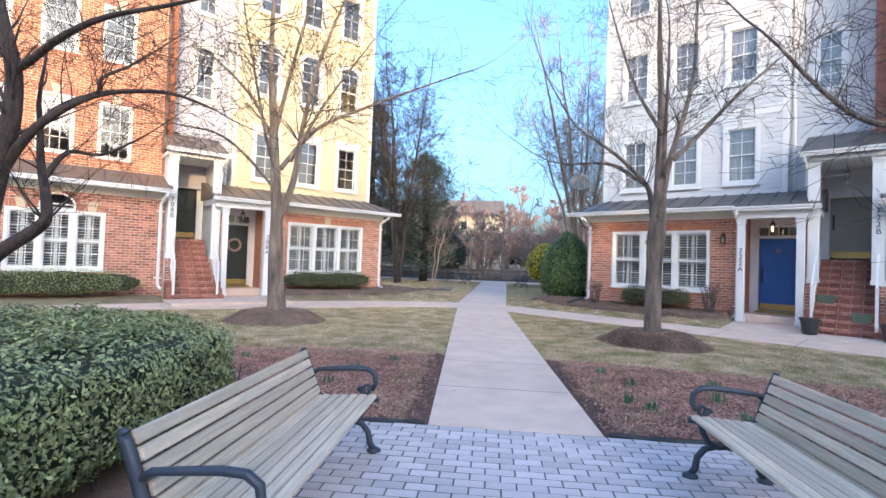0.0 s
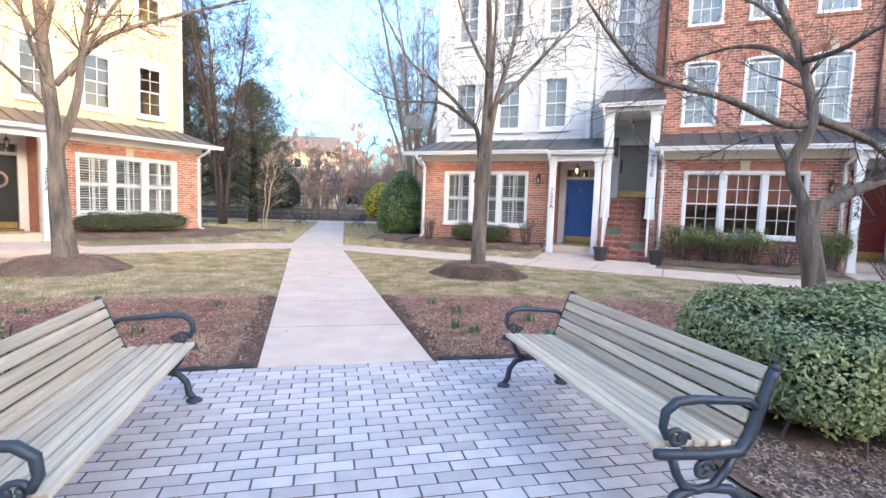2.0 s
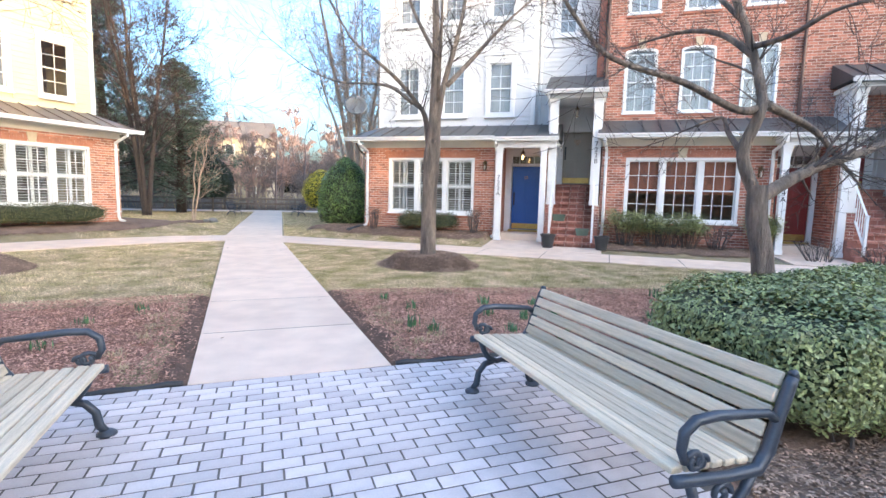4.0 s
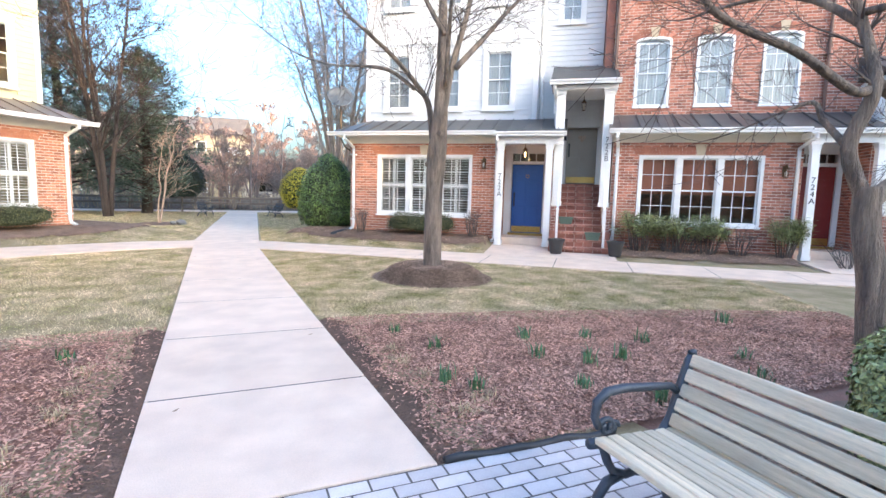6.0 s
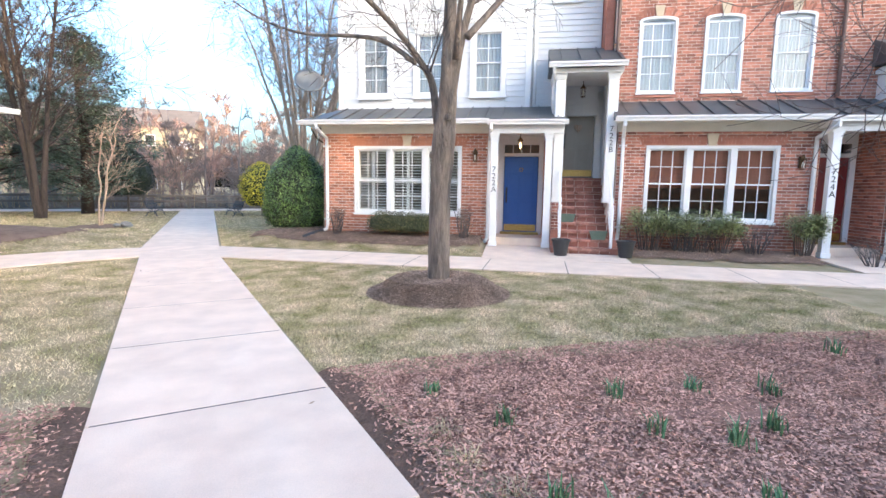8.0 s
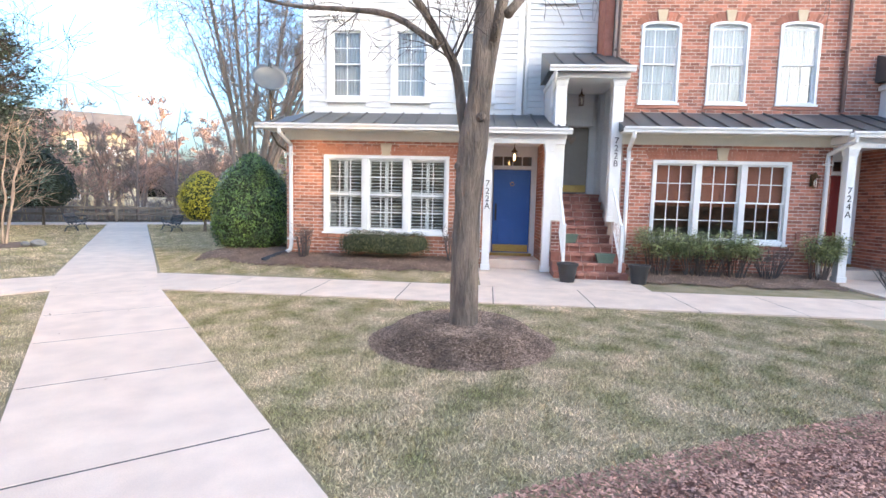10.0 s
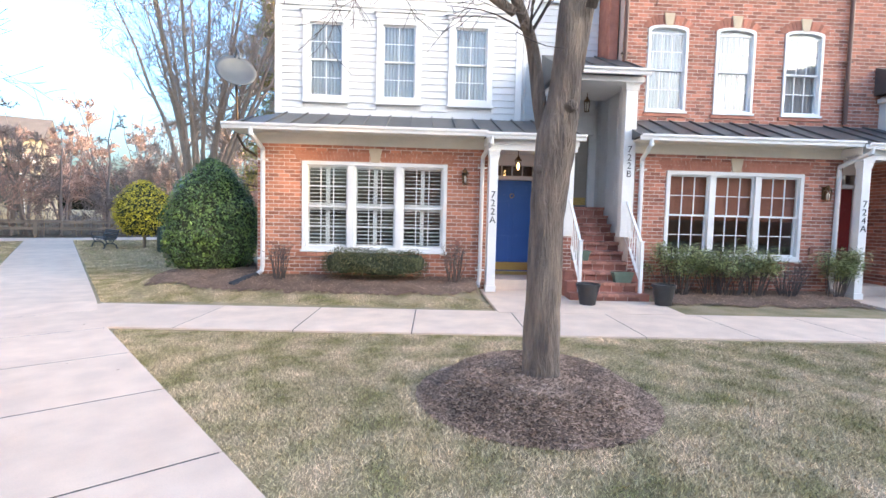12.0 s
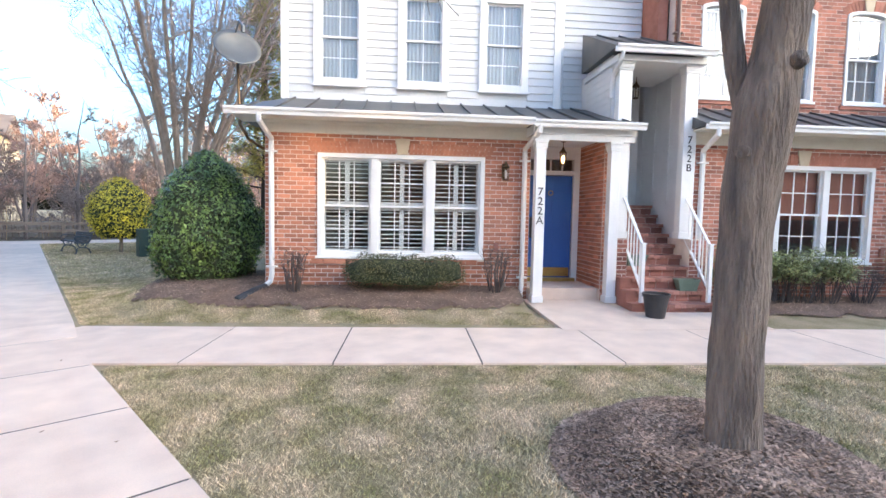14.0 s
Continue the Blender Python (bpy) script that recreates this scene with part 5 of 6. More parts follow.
def limb_tree(name, label, trunk, limbs, seed, r0, material, twigs, group="", kids=5, depth=2, reach=1.0, knots=(), thin=0.0028):
    """A bare tree from its trunk line and its main limbs, with branchlets off them."""
    rng = random.Random(seed)
    x, y, z = trunk[0][0]
    t = thing(name, x, y, z, label, "tree", group)
    g = Geo()
    pts = resample(trunk[0], 9)
    n = len(pts)
    rad = []
    for i, q in enumerate(pts):
        f = i / (n - 1)
        if isinstance(trunk[1], tuple):
            k = min(len(trunk[1]) - 2, i // 9)
            base_r = trunk[1][k] + (trunk[1][k + 1] - trunk[1][k]) * (i / 9 - k)
        else:
            base_r = (r0 * (1 - f) + trunk[1] * f) * (1 + 0.35 * math.exp(-14 * f))
        rad.append(base_r * (1 + 0.05 * noise.noise(q * 3)))
    g.tube([tuple(q) for q in pts], rad, 72)
    for i, v in enumerate(g.v):
        k = 0.05 * noise.noise(Vector((v[0] * 9, v[1] * 9, v[2] * 1.6))) + 0.085 * abs(noise.noise(Vector((v[0] * 17, v[1] * 17, v[2] * 2.6))))
        c = min(pts, key=lambda q: (q - Vector(v)).length)
        d = Vector(v) - c
        g.v[i] = tuple(c + d * (1 + 1.6 * k))
    trunk_ob = g.ob("trunk", material, t, smooth=True)
    for height, e, size in knots:
        i = min(range(n), key=lambda j: abs(pts[j].z - height))
        e = Vector(e).normalized()
        g = Geo()
        g.tube([tuple(pts[i] + e * rad[i] * 0.7), tuple(pts[i] + e * (rad[i] + 0.015)), tuple(pts[i] + e * (rad[i] + 0.035)), tuple(pts[i] + e * (rad[i] + 0.028))], [size * 1.5, size * 1.15, size, size * 0.55], 12)
        g.ob("branch_stub", material, t, smooth=True)
    tw = Geo()
    for lp, ra, rb in limbs:
        lp2 = resample(lp, 4)
        m = len(lp2)
        g = Geo()
        rr = [ra + (rb - ra) * i / (m - 1) for i in range(m)]
        g.tube([tuple(q) for q in lp2], rr, 8)
        g.ob("limb", material, t, smooth=True)
        length = sum((a - b).length for a, b in zip(lp2, lp2[1:]))
        for k in range(int(kids * length * 1.6) + 2):
            i = rng.randrange(max(1, m // 3), m - 1)
            ax = (lp2[i + 1] - lp2[i]).normalized()
            side = ax.orthogonal().normalized()
            side.rotate(Matrix.Rotation(rng.uniform(0, 2 * math.pi), 3, ax))
            grow(tw, rng, lp2[i], ax * 0.6 + side * 0.75 + Vector((0, 0, 0.15)), reach * rng.uniform(0.5, 1.3), max(thin, rr[i] * rng.uniform(0.16, 0.32)), depth, 0.8, 0.02, 4, thin)
        grow(tw, rng, lp2[-1], lp2[-1] - lp2[-2], reach * 1.4, rb, depth, 0.75, 0.03, 5, thin)
    tagged(tw.ob("crown", twigs, t, "bare leafless twigs"), kind="stuff")
    return t


limb_tree("young_tree", "young bare tree with grey furrowed bark in a mulch ring",
          ([(3.325, 9.757, 0.1), (3.322, 9.76, 0.85), (3.326, 9.75, 1.54), (3.334, 9.725, 1.9), (3.343, 9.69, 2.25), (3.354, 9.645, 2.6), (3.352, 9.60, 3.1), (3.34, 9.56, 3.7), (3.32, 9.55, 4.56), (3.27, 9.58, 5.8), (3.25, 9.6, 7.4)], (0.162, 0.143, 0.138, 0.148, 0.15, 0.128, 0.105, 0.088, 0.065, 0.045, 0.02)),
          [(((3.335, 9.74, 2.02), (3.30, 9.85, 2.5), (3.25, 9.90, 2.95), (3.08, 9.88, 3.2), (2.64, 9.84, 3.62), (2.10, 9.8, 4.0), (1.70, 9.75, 4.3), (1.15, 9.7, 5.2)), 0.068, 0.016),
           (((2.98, 9.88, 3.2), (2.67, 10.3, 3.55), (2.34, 10.8, 3.7), (1.77, 11.3, 3.78), (1.2, 11.95, 4.11), (0.6, 12.5, 4.67)), 0.04, 0.01),
           (((3.38, 9.57, 2.75), (3.48, 9.50, 3.5), (3.70, 9.45, 4.35), (3.90, 9.55, 5.2), (4.0, 9.7, 6.5)), 0.07, 0.02),
           (((3.52, 9.42, 3.5), (4.05, 9.5, 4.06), (4.55, 9.6, 4.61), (5.05, 9.75, 5.1), (5.6, 9.9, 5.6)), 0.05, 0.015),
           (((3.35, 9.42, 3.2), (3.25, 9.1, 3.9), (3.2, 8.9, 4.5), (3.15, 8.7, 5.6)), 0.045, 0.015),
           (((3.32, 9.45, 4.0), (2.95, 9.9, 5.0), (2.65, 10.2, 6.2), (2.45, 10.4, 7.2)), 0.04, 0.012)],
          11, 0.135, M["bark"], M["twig"], "young trees in the court", 4, 2, 1.05, ((2.43, (-0.3, -0.95, 0.2), 0.042), (1.95, (-1.0, 0.15, 0.12), 0.036)))
limb_tree("young_tree", "young bare tree with grey bark in a mulch ring",
          ([(-4.63, 10.64, 0.1), (-4.7, 10.59, 1.47), (-4.71, 10.57, 2.37), (-4.78, 10.54, 3.39), (-4.86, 10.49, 4.67), (-4.95, 10.45, 5.95), (-4.93, 10.42, 7.24)], 0.04),
          [(((-4.68, 10.58, 2.2), (-4.35, 10.58, 3.15), (-4.27, 10.76, 4.36), (-4.07, 10.95, 5.76), (-3.77, 11.14, 6.93), (-3.46, 11.35, 8.0)), 0.09, 0.02),
           (((-4.76, 10.54, 3.4), (-4.88, 10.21, 4.08), (-5.03, 9.85, 5.45), (-5.1, 9.52, 6.39)), 0.05, 0.015),
           (((-4.66, 10.55, 3.4), (-4.06, 11.08, 4.45), (-3.01, 11.67, 5.19), (-1.56, 12.29, 5.98), (-0.29, 12.9, 6.67)), 0.06, 0.012),
           (((-4.77, 10.54, 2.95), (-5.32, 10.07, 3.67), (-5.72, 9.62, 3.98), (-6.29, 9.16, 4.02)), 0.04, 0.012),
           (((-4.81, 10.51, 4.2), (-4.68, 10.79, 5.43), (-4.45, 11.08, 7.04), (-4.28, 11.27, 7.97)), 0.06, 0.02),
           (((-4.5, 10.7, 3.6), (-3.9, 10.6, 4.6), (-3.3, 10.5, 5.4), (-2.5, 10.3, 6.3)), 0.045, 0.012),
           (((-4.82, 10.5, 4.0), (-5.4, 10.6, 5.0), (-6.2, 10.8, 5.8), (-7.0, 11.0, 6.4)), 0.045, 0.012)],
          12, 0.165, M["bark"], M["twig"], "young trees in the court", 4, 2, 1.3)
limb_tree("crab_apple_tree", "old spreading bare crab apple behind the hedge",
          ([(6.05, 4.62, -0.02), (5.95, 4.63, 0.7), (5.88, 4.70, 1.2), (5.88, 4.73, 1.62)], 0.112),
          [(((5.88, 4.73, 1.45), (6.5, 4.75, 1.73), (7.24, 4.85, 1.95), (8.09, 4.9, 2.16), (9.19, 4.99, 2.5)), 0.09, 0.05),
           (((5.88, 4.74, 1.5), (5.72, 4.84, 1.99), (5.80, 4.74, 2.44), (5.84, 4.75, 2.69), (5.84, 4.91, 3.21), (5.69, 5.01, 3.71), (5.48, 5.12, 4.2)), 0.078, 0.04),
           (((5.84, 4.78, 2.55), (5.36, 4.68, 2.48), (4.54, 4.65, 2.69), (3.91, 4.66, 2.78), (3.43, 4.62, 2.87), (3.03, 4.57, 3.15), (2.73, 4.6, 3.51)), 0.05, 0.014),
           (((5.84, 4.91, 3.2), (5.82, 5.38, 3.58), (5.7, 5.86, 3.74), (5.52, 6.34, 3.73)), 0.05, 0.015),
           (((5.85, 4.73, 2.6), (6.67, 4.88, 2.49), (7.16, 4.91, 2.34), (7.45, 4.9, 2.12)), 0.06, 0.03),
           (((5.71, 4.84, 2.0), (5.81, 5.15, 2.31), (5.82, 5.27, 2.51), (5.57, 5.45, 2.4)), 0.04, 0.015),
           (((5.83, 4.9, 3.3), (5.75, 4.42, 3.28), (5.67, 3.92, 3.37), (5.63, 3.51, 3.34)), 0.04, 0.012),
           (((5.69, 5.01, 3.65), (5.76, 5.57, 4.19), (5.62, 5.96, 4.47)), 0.04, 0.012)],
          13, 0.122, M["bark"], M["twig"], "crab apples beside the seat", 3, 2, 0.75)
limb_tree("crab_apple_tree", "old spreading bare crab apple behind the hedge",
          ([(-5.85, 4.64, -0.02), (-5.62, 4.63, 0.7), (-5.35, 4.65, 1.15)], 0.16),
          [(((-5.36, 4.65, 1.1), (-5.09, 4.67, 1.36), (-4.74, 4.7, 1.6), (-4.61, 4.71, 1.75), (-4.63, 4.7, 2.03), (-4.78, 4.78, 2.35), (-4.9, 4.86, 2.8)), 0.085, 0.03),
           (((-5.36, 4.65, 1.1), (-5.08, 4.56, 2.06), (-4.83, 4.46, 2.69), (-4.81, 4.45, 3.22), (-4.91, 4.43, 3.63), (-5.05, 4.4, 4.15)), 0.11, 0.05),
           (((-5.02, 4.56, 2.18), (-4.64, 4.48, 2.58), (-4.3, 4.51, 2.86), (-3.92, 4.64, 3.08), (-3.47, 4.99, 3.2), (-3.13, 5.32, 3.12)), 0.055, 0.01),
           (((-4.84, 4.45, 3.25), (-4.57, 4.37, 3.3), (-4.06, 4.22, 3.49), (-3.47, 4.07, 3.6), (-2.7, 3.85, 3.58), (-1.95, 3.62, 3.58)), 0.05, 0.01),
           (((-4.70, 4.76, 2.2), (-4.66, 4.99, 2.52), (-4.44, 5.21, 2.54), (-4.19, 5.43, 2.77)), 0.035, 0.012),
           (((-4.4, 4.5, 2.82), (-4.53, 4.89, 3.07), (-4.42, 5.09, 3.24), (-4.47, 5.18, 3.44), (-4.25, 5.3, 3.62)), 0.045, 0.015)],
          14, 0.16, M["bark_dark"], M["bark_dark"], "crab apples beside the seat", 3, 2, 0.8)


def wild_tree(name, label, x, y, h, stems, seed, r, material, twigs, lean=0.25, kids=7, depth=3, group="", thin=0.006, bare=0.25):
    rng = random.Random(seed)
    t = thing(name, x, y, ground_z(x, y), label, "tree", group)
    tw = Geo()
    for s in range(stems):
        a = rng.uniform(0, 2 * math.pi) if stems > 1 else 0
        ln = lean * rng.uniform(0.3, 1.0) if stems > 1 else 0.04
        hh = h * rng.uniform(0.75, 1.0)
        pts, rad = [], []
        for i in range(9):
            f = i / 8
            pts.append((x + math.cos(a) * (0.12 * (stems > 1) + ln * hh * f ** 1.3) + 0.15 * f * rng.uniform(-1, 1), y + math.sin(a) * (0.12 * (stems > 1) + ln * hh * f ** 1.3) + 0.15 * f * rng.uniform(-1, 1), ground_z(x, y) - 0.05 + hh * f))
            rad.append(max(thin, r * (1 - f) ** 0.8 * rng.uniform(0.92, 1.05)))
        g = Geo()
        p2 = resample(pts, 3)
        rad2 = [rad[min(8, i // 3)] + (rad[min(8, i // 3 + 1)] - rad[min(8, i // 3)]) * (i % 3) / 3 for i in range(len(p2))]
        g.tube([tuple(q) for q in p2], rad2, 8)
        g.ob("trunk", material, t, smooth=True)
        for k in range(kids):
            i = rng.randrange(int(len(p2) * bare), len(p2) - 2)
            ax = (p2[i + 1] - p2[i]).normalized()
            b = rng.uniform(0, 2 * math.pi)
            nd = Vector((math.cos(b), math.sin(b), rng.uniform(0.4, 1.3)))
            grow(tw, rng, p2[i], nd, h * rng.uniform(0.15, 0.3) * (1.2 - i / len(p2)), rad2[i] * rng.uniform(0.35, 0.6), depth, 0.7, 0.05, 4, thin)
    tagged(tw.ob("crown", twigs, t, "bare leafless twigs"), kind="stuff")
    return t


# ---- leaves ----
def leaf_quads(g, rng, p, nrm, size, ratio=0.5, droop=0.3):
    nrm = (Vector(nrm) + Vector((rng.uniform(-1, 1), rng.uniform(-1, 1), rng.uniform(-0.6, 1))) * 0.75).normalized()
    a = nrm.orthogonal().normalized()
    a.rotate(Matrix.Rotation(rng.uniform(0, 6.28), 3, nrm))
    b = nrm.cross(a)
    s = size * rng.uniform(0.65, 1.25)
    p = Vector(p)
    n = len(g.v)
    g.v += [tuple(p), tuple(p + a * s * 0.55 + b * s * ratio * 0.5 - nrm * s * 0.05), tuple(p + a * s - nrm * s * droop * 0.5), tuple(p + a * s * 0.55 - b * s * ratio * 0.5 - nrm * s * 0.05)]
    g.f += [(n, n + 1, n + 2), (n, n + 2, n + 3)]


def box_hedge(name, label, x0, x1, y0, y1, z1, seed, count, material, size=0.045, twiggy=True, base=0.12, category="hedge", edge_power=6.0):
    """A clipped hedge: a dark shell in place of shaded twigs, and leaves over an uneven skin."""
    rng = random.Random(seed)
    zb = ground_z((x0 + x1) / 2, (y0 + y1) / 2)
    t = thing(name, (x0 + x1) / 2, (y0 + y1) / 2, zb, label, category)
    cx, cy, hx, hy = (x0 + x1) / 2, (y0 + y1) / 2, (x1 - x0) / 2, (y1 - y0) / 2

    def skin(d):
        """A point of the rounded block along direction d, and its outward way."""
        e = edge_power
        zc, hz = (zb + base + z1) / 2, (z1 - zb - base) / 2
        k = (abs(d.x / hx) ** e + abs(d.y / hy) ** e + abs(d.z / hz) ** e) ** (-1 / e)
        q = d * k
        n = Vector((math.copysign(abs(q.x / hx) ** (e - 1) / hx, q.x), math.copysign(abs(q.y / hy) ** (e - 1) / hy, q.y), math.copysign(abs(q.z / hz) ** (e - 1) / hz, q.z))).normalized()
        w = 0.07 * noise.noise(q * 2.3) + 0.045 * noise.noise(q * 6)
        return Vector((cx, cy, zc)) + q + n * w, n

    bm = bmesh.new()
    bmesh.ops.create_icosphere(bm, subdivisions=4, radius=1)
    for v in bm.verts:
        c = v.co
        d = Vector((c.x * hx, c.y * hy, c.z * (z1 - zb) / 2))
        q, n = skin(d.normalized())
        v.co = q - n * 0.085
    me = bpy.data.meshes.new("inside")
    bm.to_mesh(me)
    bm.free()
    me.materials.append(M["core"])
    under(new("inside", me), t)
    g = Geo()
    hz = (z1 - zb) / 2
    areas = [hx * hy * 4, hx * hz * 4, hx * hz * 4, hy * hz * 4, hy * hz * 4]
    for _ in range(count):
        f = rng.choices(range(5), areas)[0]
        a, b = rng.uniform(-1, 1), rng.uniform(-1, 1)
        d = [Vector((a * hx, b * hy, hz)), Vector((a * hx, hy, b * hz)), Vector((a * hx, -hy, b * hz)), Vector((hx, a * hy, b * hz)), Vector((-hx, a * hy, b * hz))][f]
        q, n = skin(d)
        leaf_quads(g, rng, q + n * rng.uniform(-0.06, 0.03), n, size, 0.5)
    tagged(g.ob("foliage", material, t), kind="stuff")
    if twiggy:
        g = Geo()
        for _ in range(int(hx * hy * 60)):
            x, y = rng.uniform(x0 + 0.08, x1 - 0.08), rng.uniform(y0 + 0.08, y1 - 0.08)
            g.tube([(x, y, ground_z(x, y) - 0.02), (x + rng.uniform(-0.06, 0.06), y + rng.uniform(-0.06, 0.06), zb + 0.2), (x + rng.uniform(-0.15, 0.15), y + rng.uniform(-0.15, 0.15), zb + 0.45)], [0.012, 0.009, 0.005], 4)
        tagged(g.ob("stem", M["twig"], t), kind="stuff")
    return t


box_hedge("hedge", "clipped broad-leaved evergreen hedge behind a bench", -6.4, -1.9, 0.6, 4.25, 0.89, 21, 120000, M["hedge"], 0.036)
box_hedge("hedge", "clipped broad-leaved evergreen hedge behind a bench", 2.78, 8.2, 1.88, 3.36, 0.84, 22, 110000, M["hedge"], 0.036)


def plan_hedge(P, u0, u1, v0, v1, h, seed, count, material, label, size=0.035, name="shrub"):
    x, y, _ = P.at((u0 + u1) / 2, (v0 + v1) / 2, 0)
    w, d = abs(u1 - u0), abs(v1 - v0)
    zb = ground_z(x, y)
    t = box_hedge(name, label, x - w / 2, x + w / 2, y - d / 2, y + d / 2, zb + h, seed, count, material, size, False, 0.06, "shrub", 3.2)
    a = math.degrees(math.atan2(P.u[1], P.u[0]))
    t.matrix_basis = pose(x, y, zb, 0, 0, a)
    return t


plan_hedge(RIGHT, -2.45, -0.38, -0.85, -0.2, 0.62, 23, 7000, M["yew"], "clipped dark green boxwood below the window")
plan_hedge(LEFT, -3.05, 0.3, -0.95, -0.2, 0.66, 24, 9000, M["yew"], "clipped dark brownish boxwood below the window")
plan_hedge(LEFT, 4.4, 9.6, -1.1, -0.4, 0.75, 25, 9000, M["hedge"], "clipped green hedge below the arched window")


def mound_shrub(name, label, x, y, r, h, seed, count, material, size, egg=1.0, stem=0.0, lobes=0.12, category="shrub", z=None):
    """A rounded or conical evergreen: leaves on an uneven skin round a dark shell for its inner shade."""
    rng = random.Random(seed)
    zb = ground_z(x, y) if z is None else z
    t = thing(name, x, y, zb, label, category)

    def skin(a, f):
        w = math.sin(math.pi * min(1, 0.12 + 0.88 * f) ** egg) ** 0.62 if f < 0.999 else 0.02
        e = Vector((math.cos(a), math.sin(a), 0))
        q = Vector((x, y, zb + stem + 0.03 + h * f)) + e * r * w
        k = 1 + lobes * noise.noise(q * 2.2) + 0.06 * noise.noise(q * 6)
        return Vector((x, y, q.z)) + e * r * w * k, (e * 0.8 + Vector((0, 0, (f - 0.4) * 1.4))).normalized()

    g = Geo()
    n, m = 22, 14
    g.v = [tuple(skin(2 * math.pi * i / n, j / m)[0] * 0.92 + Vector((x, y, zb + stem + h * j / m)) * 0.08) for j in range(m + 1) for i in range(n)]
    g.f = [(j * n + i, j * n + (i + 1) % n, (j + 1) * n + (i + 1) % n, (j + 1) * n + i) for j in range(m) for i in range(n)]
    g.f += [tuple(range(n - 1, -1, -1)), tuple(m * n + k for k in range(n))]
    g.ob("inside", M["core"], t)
    g = Geo()
    for _ in range(count):
        f = rng.random() ** 0.9
        q, nn = skin(rng.uniform(0, 6.283), f)
        leaf_quads(g, rng, q + nn * rng.uniform(-0.13, 0.06), nn, size, 0.5)
    tagged(g.ob("foliage", material, t), kind="stuff")
    g = Geo()
    g.tube([(x, y, zb - 0.05), (x + 0.02, y, zb + stem + 0.3)], [0.07, 0.05], 8)
    g.ob("trunk", M["bark"], t)
    return t


mound_shrub("holly_bush", "tall cone-shaped glossy green holly at the house corner", 3.12, 19.1, 1.03, 2.42, 31, 17000, M["holly"], 0.075, 0.72, 0.0, 0.2)
mound_shrub("golden_shrub", "round golden-leaved clipped shrub on a short stem", 3.45, 30.5, 1.05, 2.2, 32, 7000, M["yellow"], 0.10, 0.95, 0.55)
mound_shrub("dark_evergreen", "round dark evergreen tree on a short trunk", -3.05, 37.0, 1.3, 2.7, 33, 8000, M["evergreen"], 0.13, 0.9, 0.95, category="tree")


def loose_shrub(P, u, v, w, h, seed, count, label, green=True):
    rng = random.Random(seed)
    x, y, _ = P.at(u, v, 0)
    zb = ground_z(x, y)
    t = thing("shrub", x, y, zb, label, "shrub")
    g, lf = Geo(), Geo()
    for _ in range(26):
        a, s = rng.uniform(0, 6.283), rng.uniform(0.3, 1.0)
        tip = Vector(P.at(u + math.cos(a) * w / 2 * s, v + math.sin(a) * 0.3 * s, zb + h * rng.uniform(0.6, 1.0)))
        base = Vector(P.at(u + math.cos(a) * 0.15 * w, v + math.sin(a) * 0.08, zb - 0.03))
        mid = base.lerp(tip, 0.5) + Vector((rng.uniform(-0.06, 0.06), rng.uniform(-0.06, 0.06), 0.05))
        g.tube([tuple(base), tuple(mid), tuple(tip)], [0.011, 0.007, 0.003], 4)
        for _k in range(4):
            q = mid.lerp(tip, rng.random())
            g.tube([tuple(q), tuple(q + Vector((rng.uniform(-0.2, 0.2), rng.uniform(-0.2, 0.2), rng.uniform(0.05, 0.2))))], [0.004, 0.002], 3)
        if green:
            for _k in range(count // 26):
                q = mid.lerp(tip, 0.3 + 0.75 * rng.random()) + Vector((rng.gauss(0, 0.1), rng.gauss(0, 0.1), rng.gauss(0, 0.05)))
                leaf_quads(lf, rng, q, (0, 0, 1), 0.07, 0.3)
    tagged(g.ob("stem", M["twig"], t), kind="stuff")
    if green:
        tagged(lf.ob("foliage", M["hedge"], t), kind="stuff")
    return t


for k, (u, w, h, gr) in enumerate(((4.6, 1.3, 1.0, True), (5.4, 1.3, 0.95, True), (6.2, 1.2, 1.0, True), (6.9, 0.9, 0.75, False), (7.9, 1.0, 0.95, True), (5.7, 1.2, 0.6, False))):
    loose_shrub(RIGHT, u, -0.75, w, h, 40 + k, 4200, "loose thin evergreen shrub below the window" if gr else "bare twiggy shrub below the window", gr)
loose_shrub(RIGHT, -3.25, -0.6, 0.6, 0.75, 50, 0, "small bare shrub against salmon brick", False)
loose_shrub(RIGHT, 0.15, -0.6, 0.6, 0.8, 51, 0, "small bare shrub against salmon brick", False)
loose_shrub(RIGHT, 9.0, -1.5, 1.4, 0.55, 52, 0, "bare twiggy shrub beside the walk", False)
loose_shrub(RIGHT, 10.2, -1.7, 1.4, 0.5, 53, 0, "bare twiggy shrub beside the walk", False)

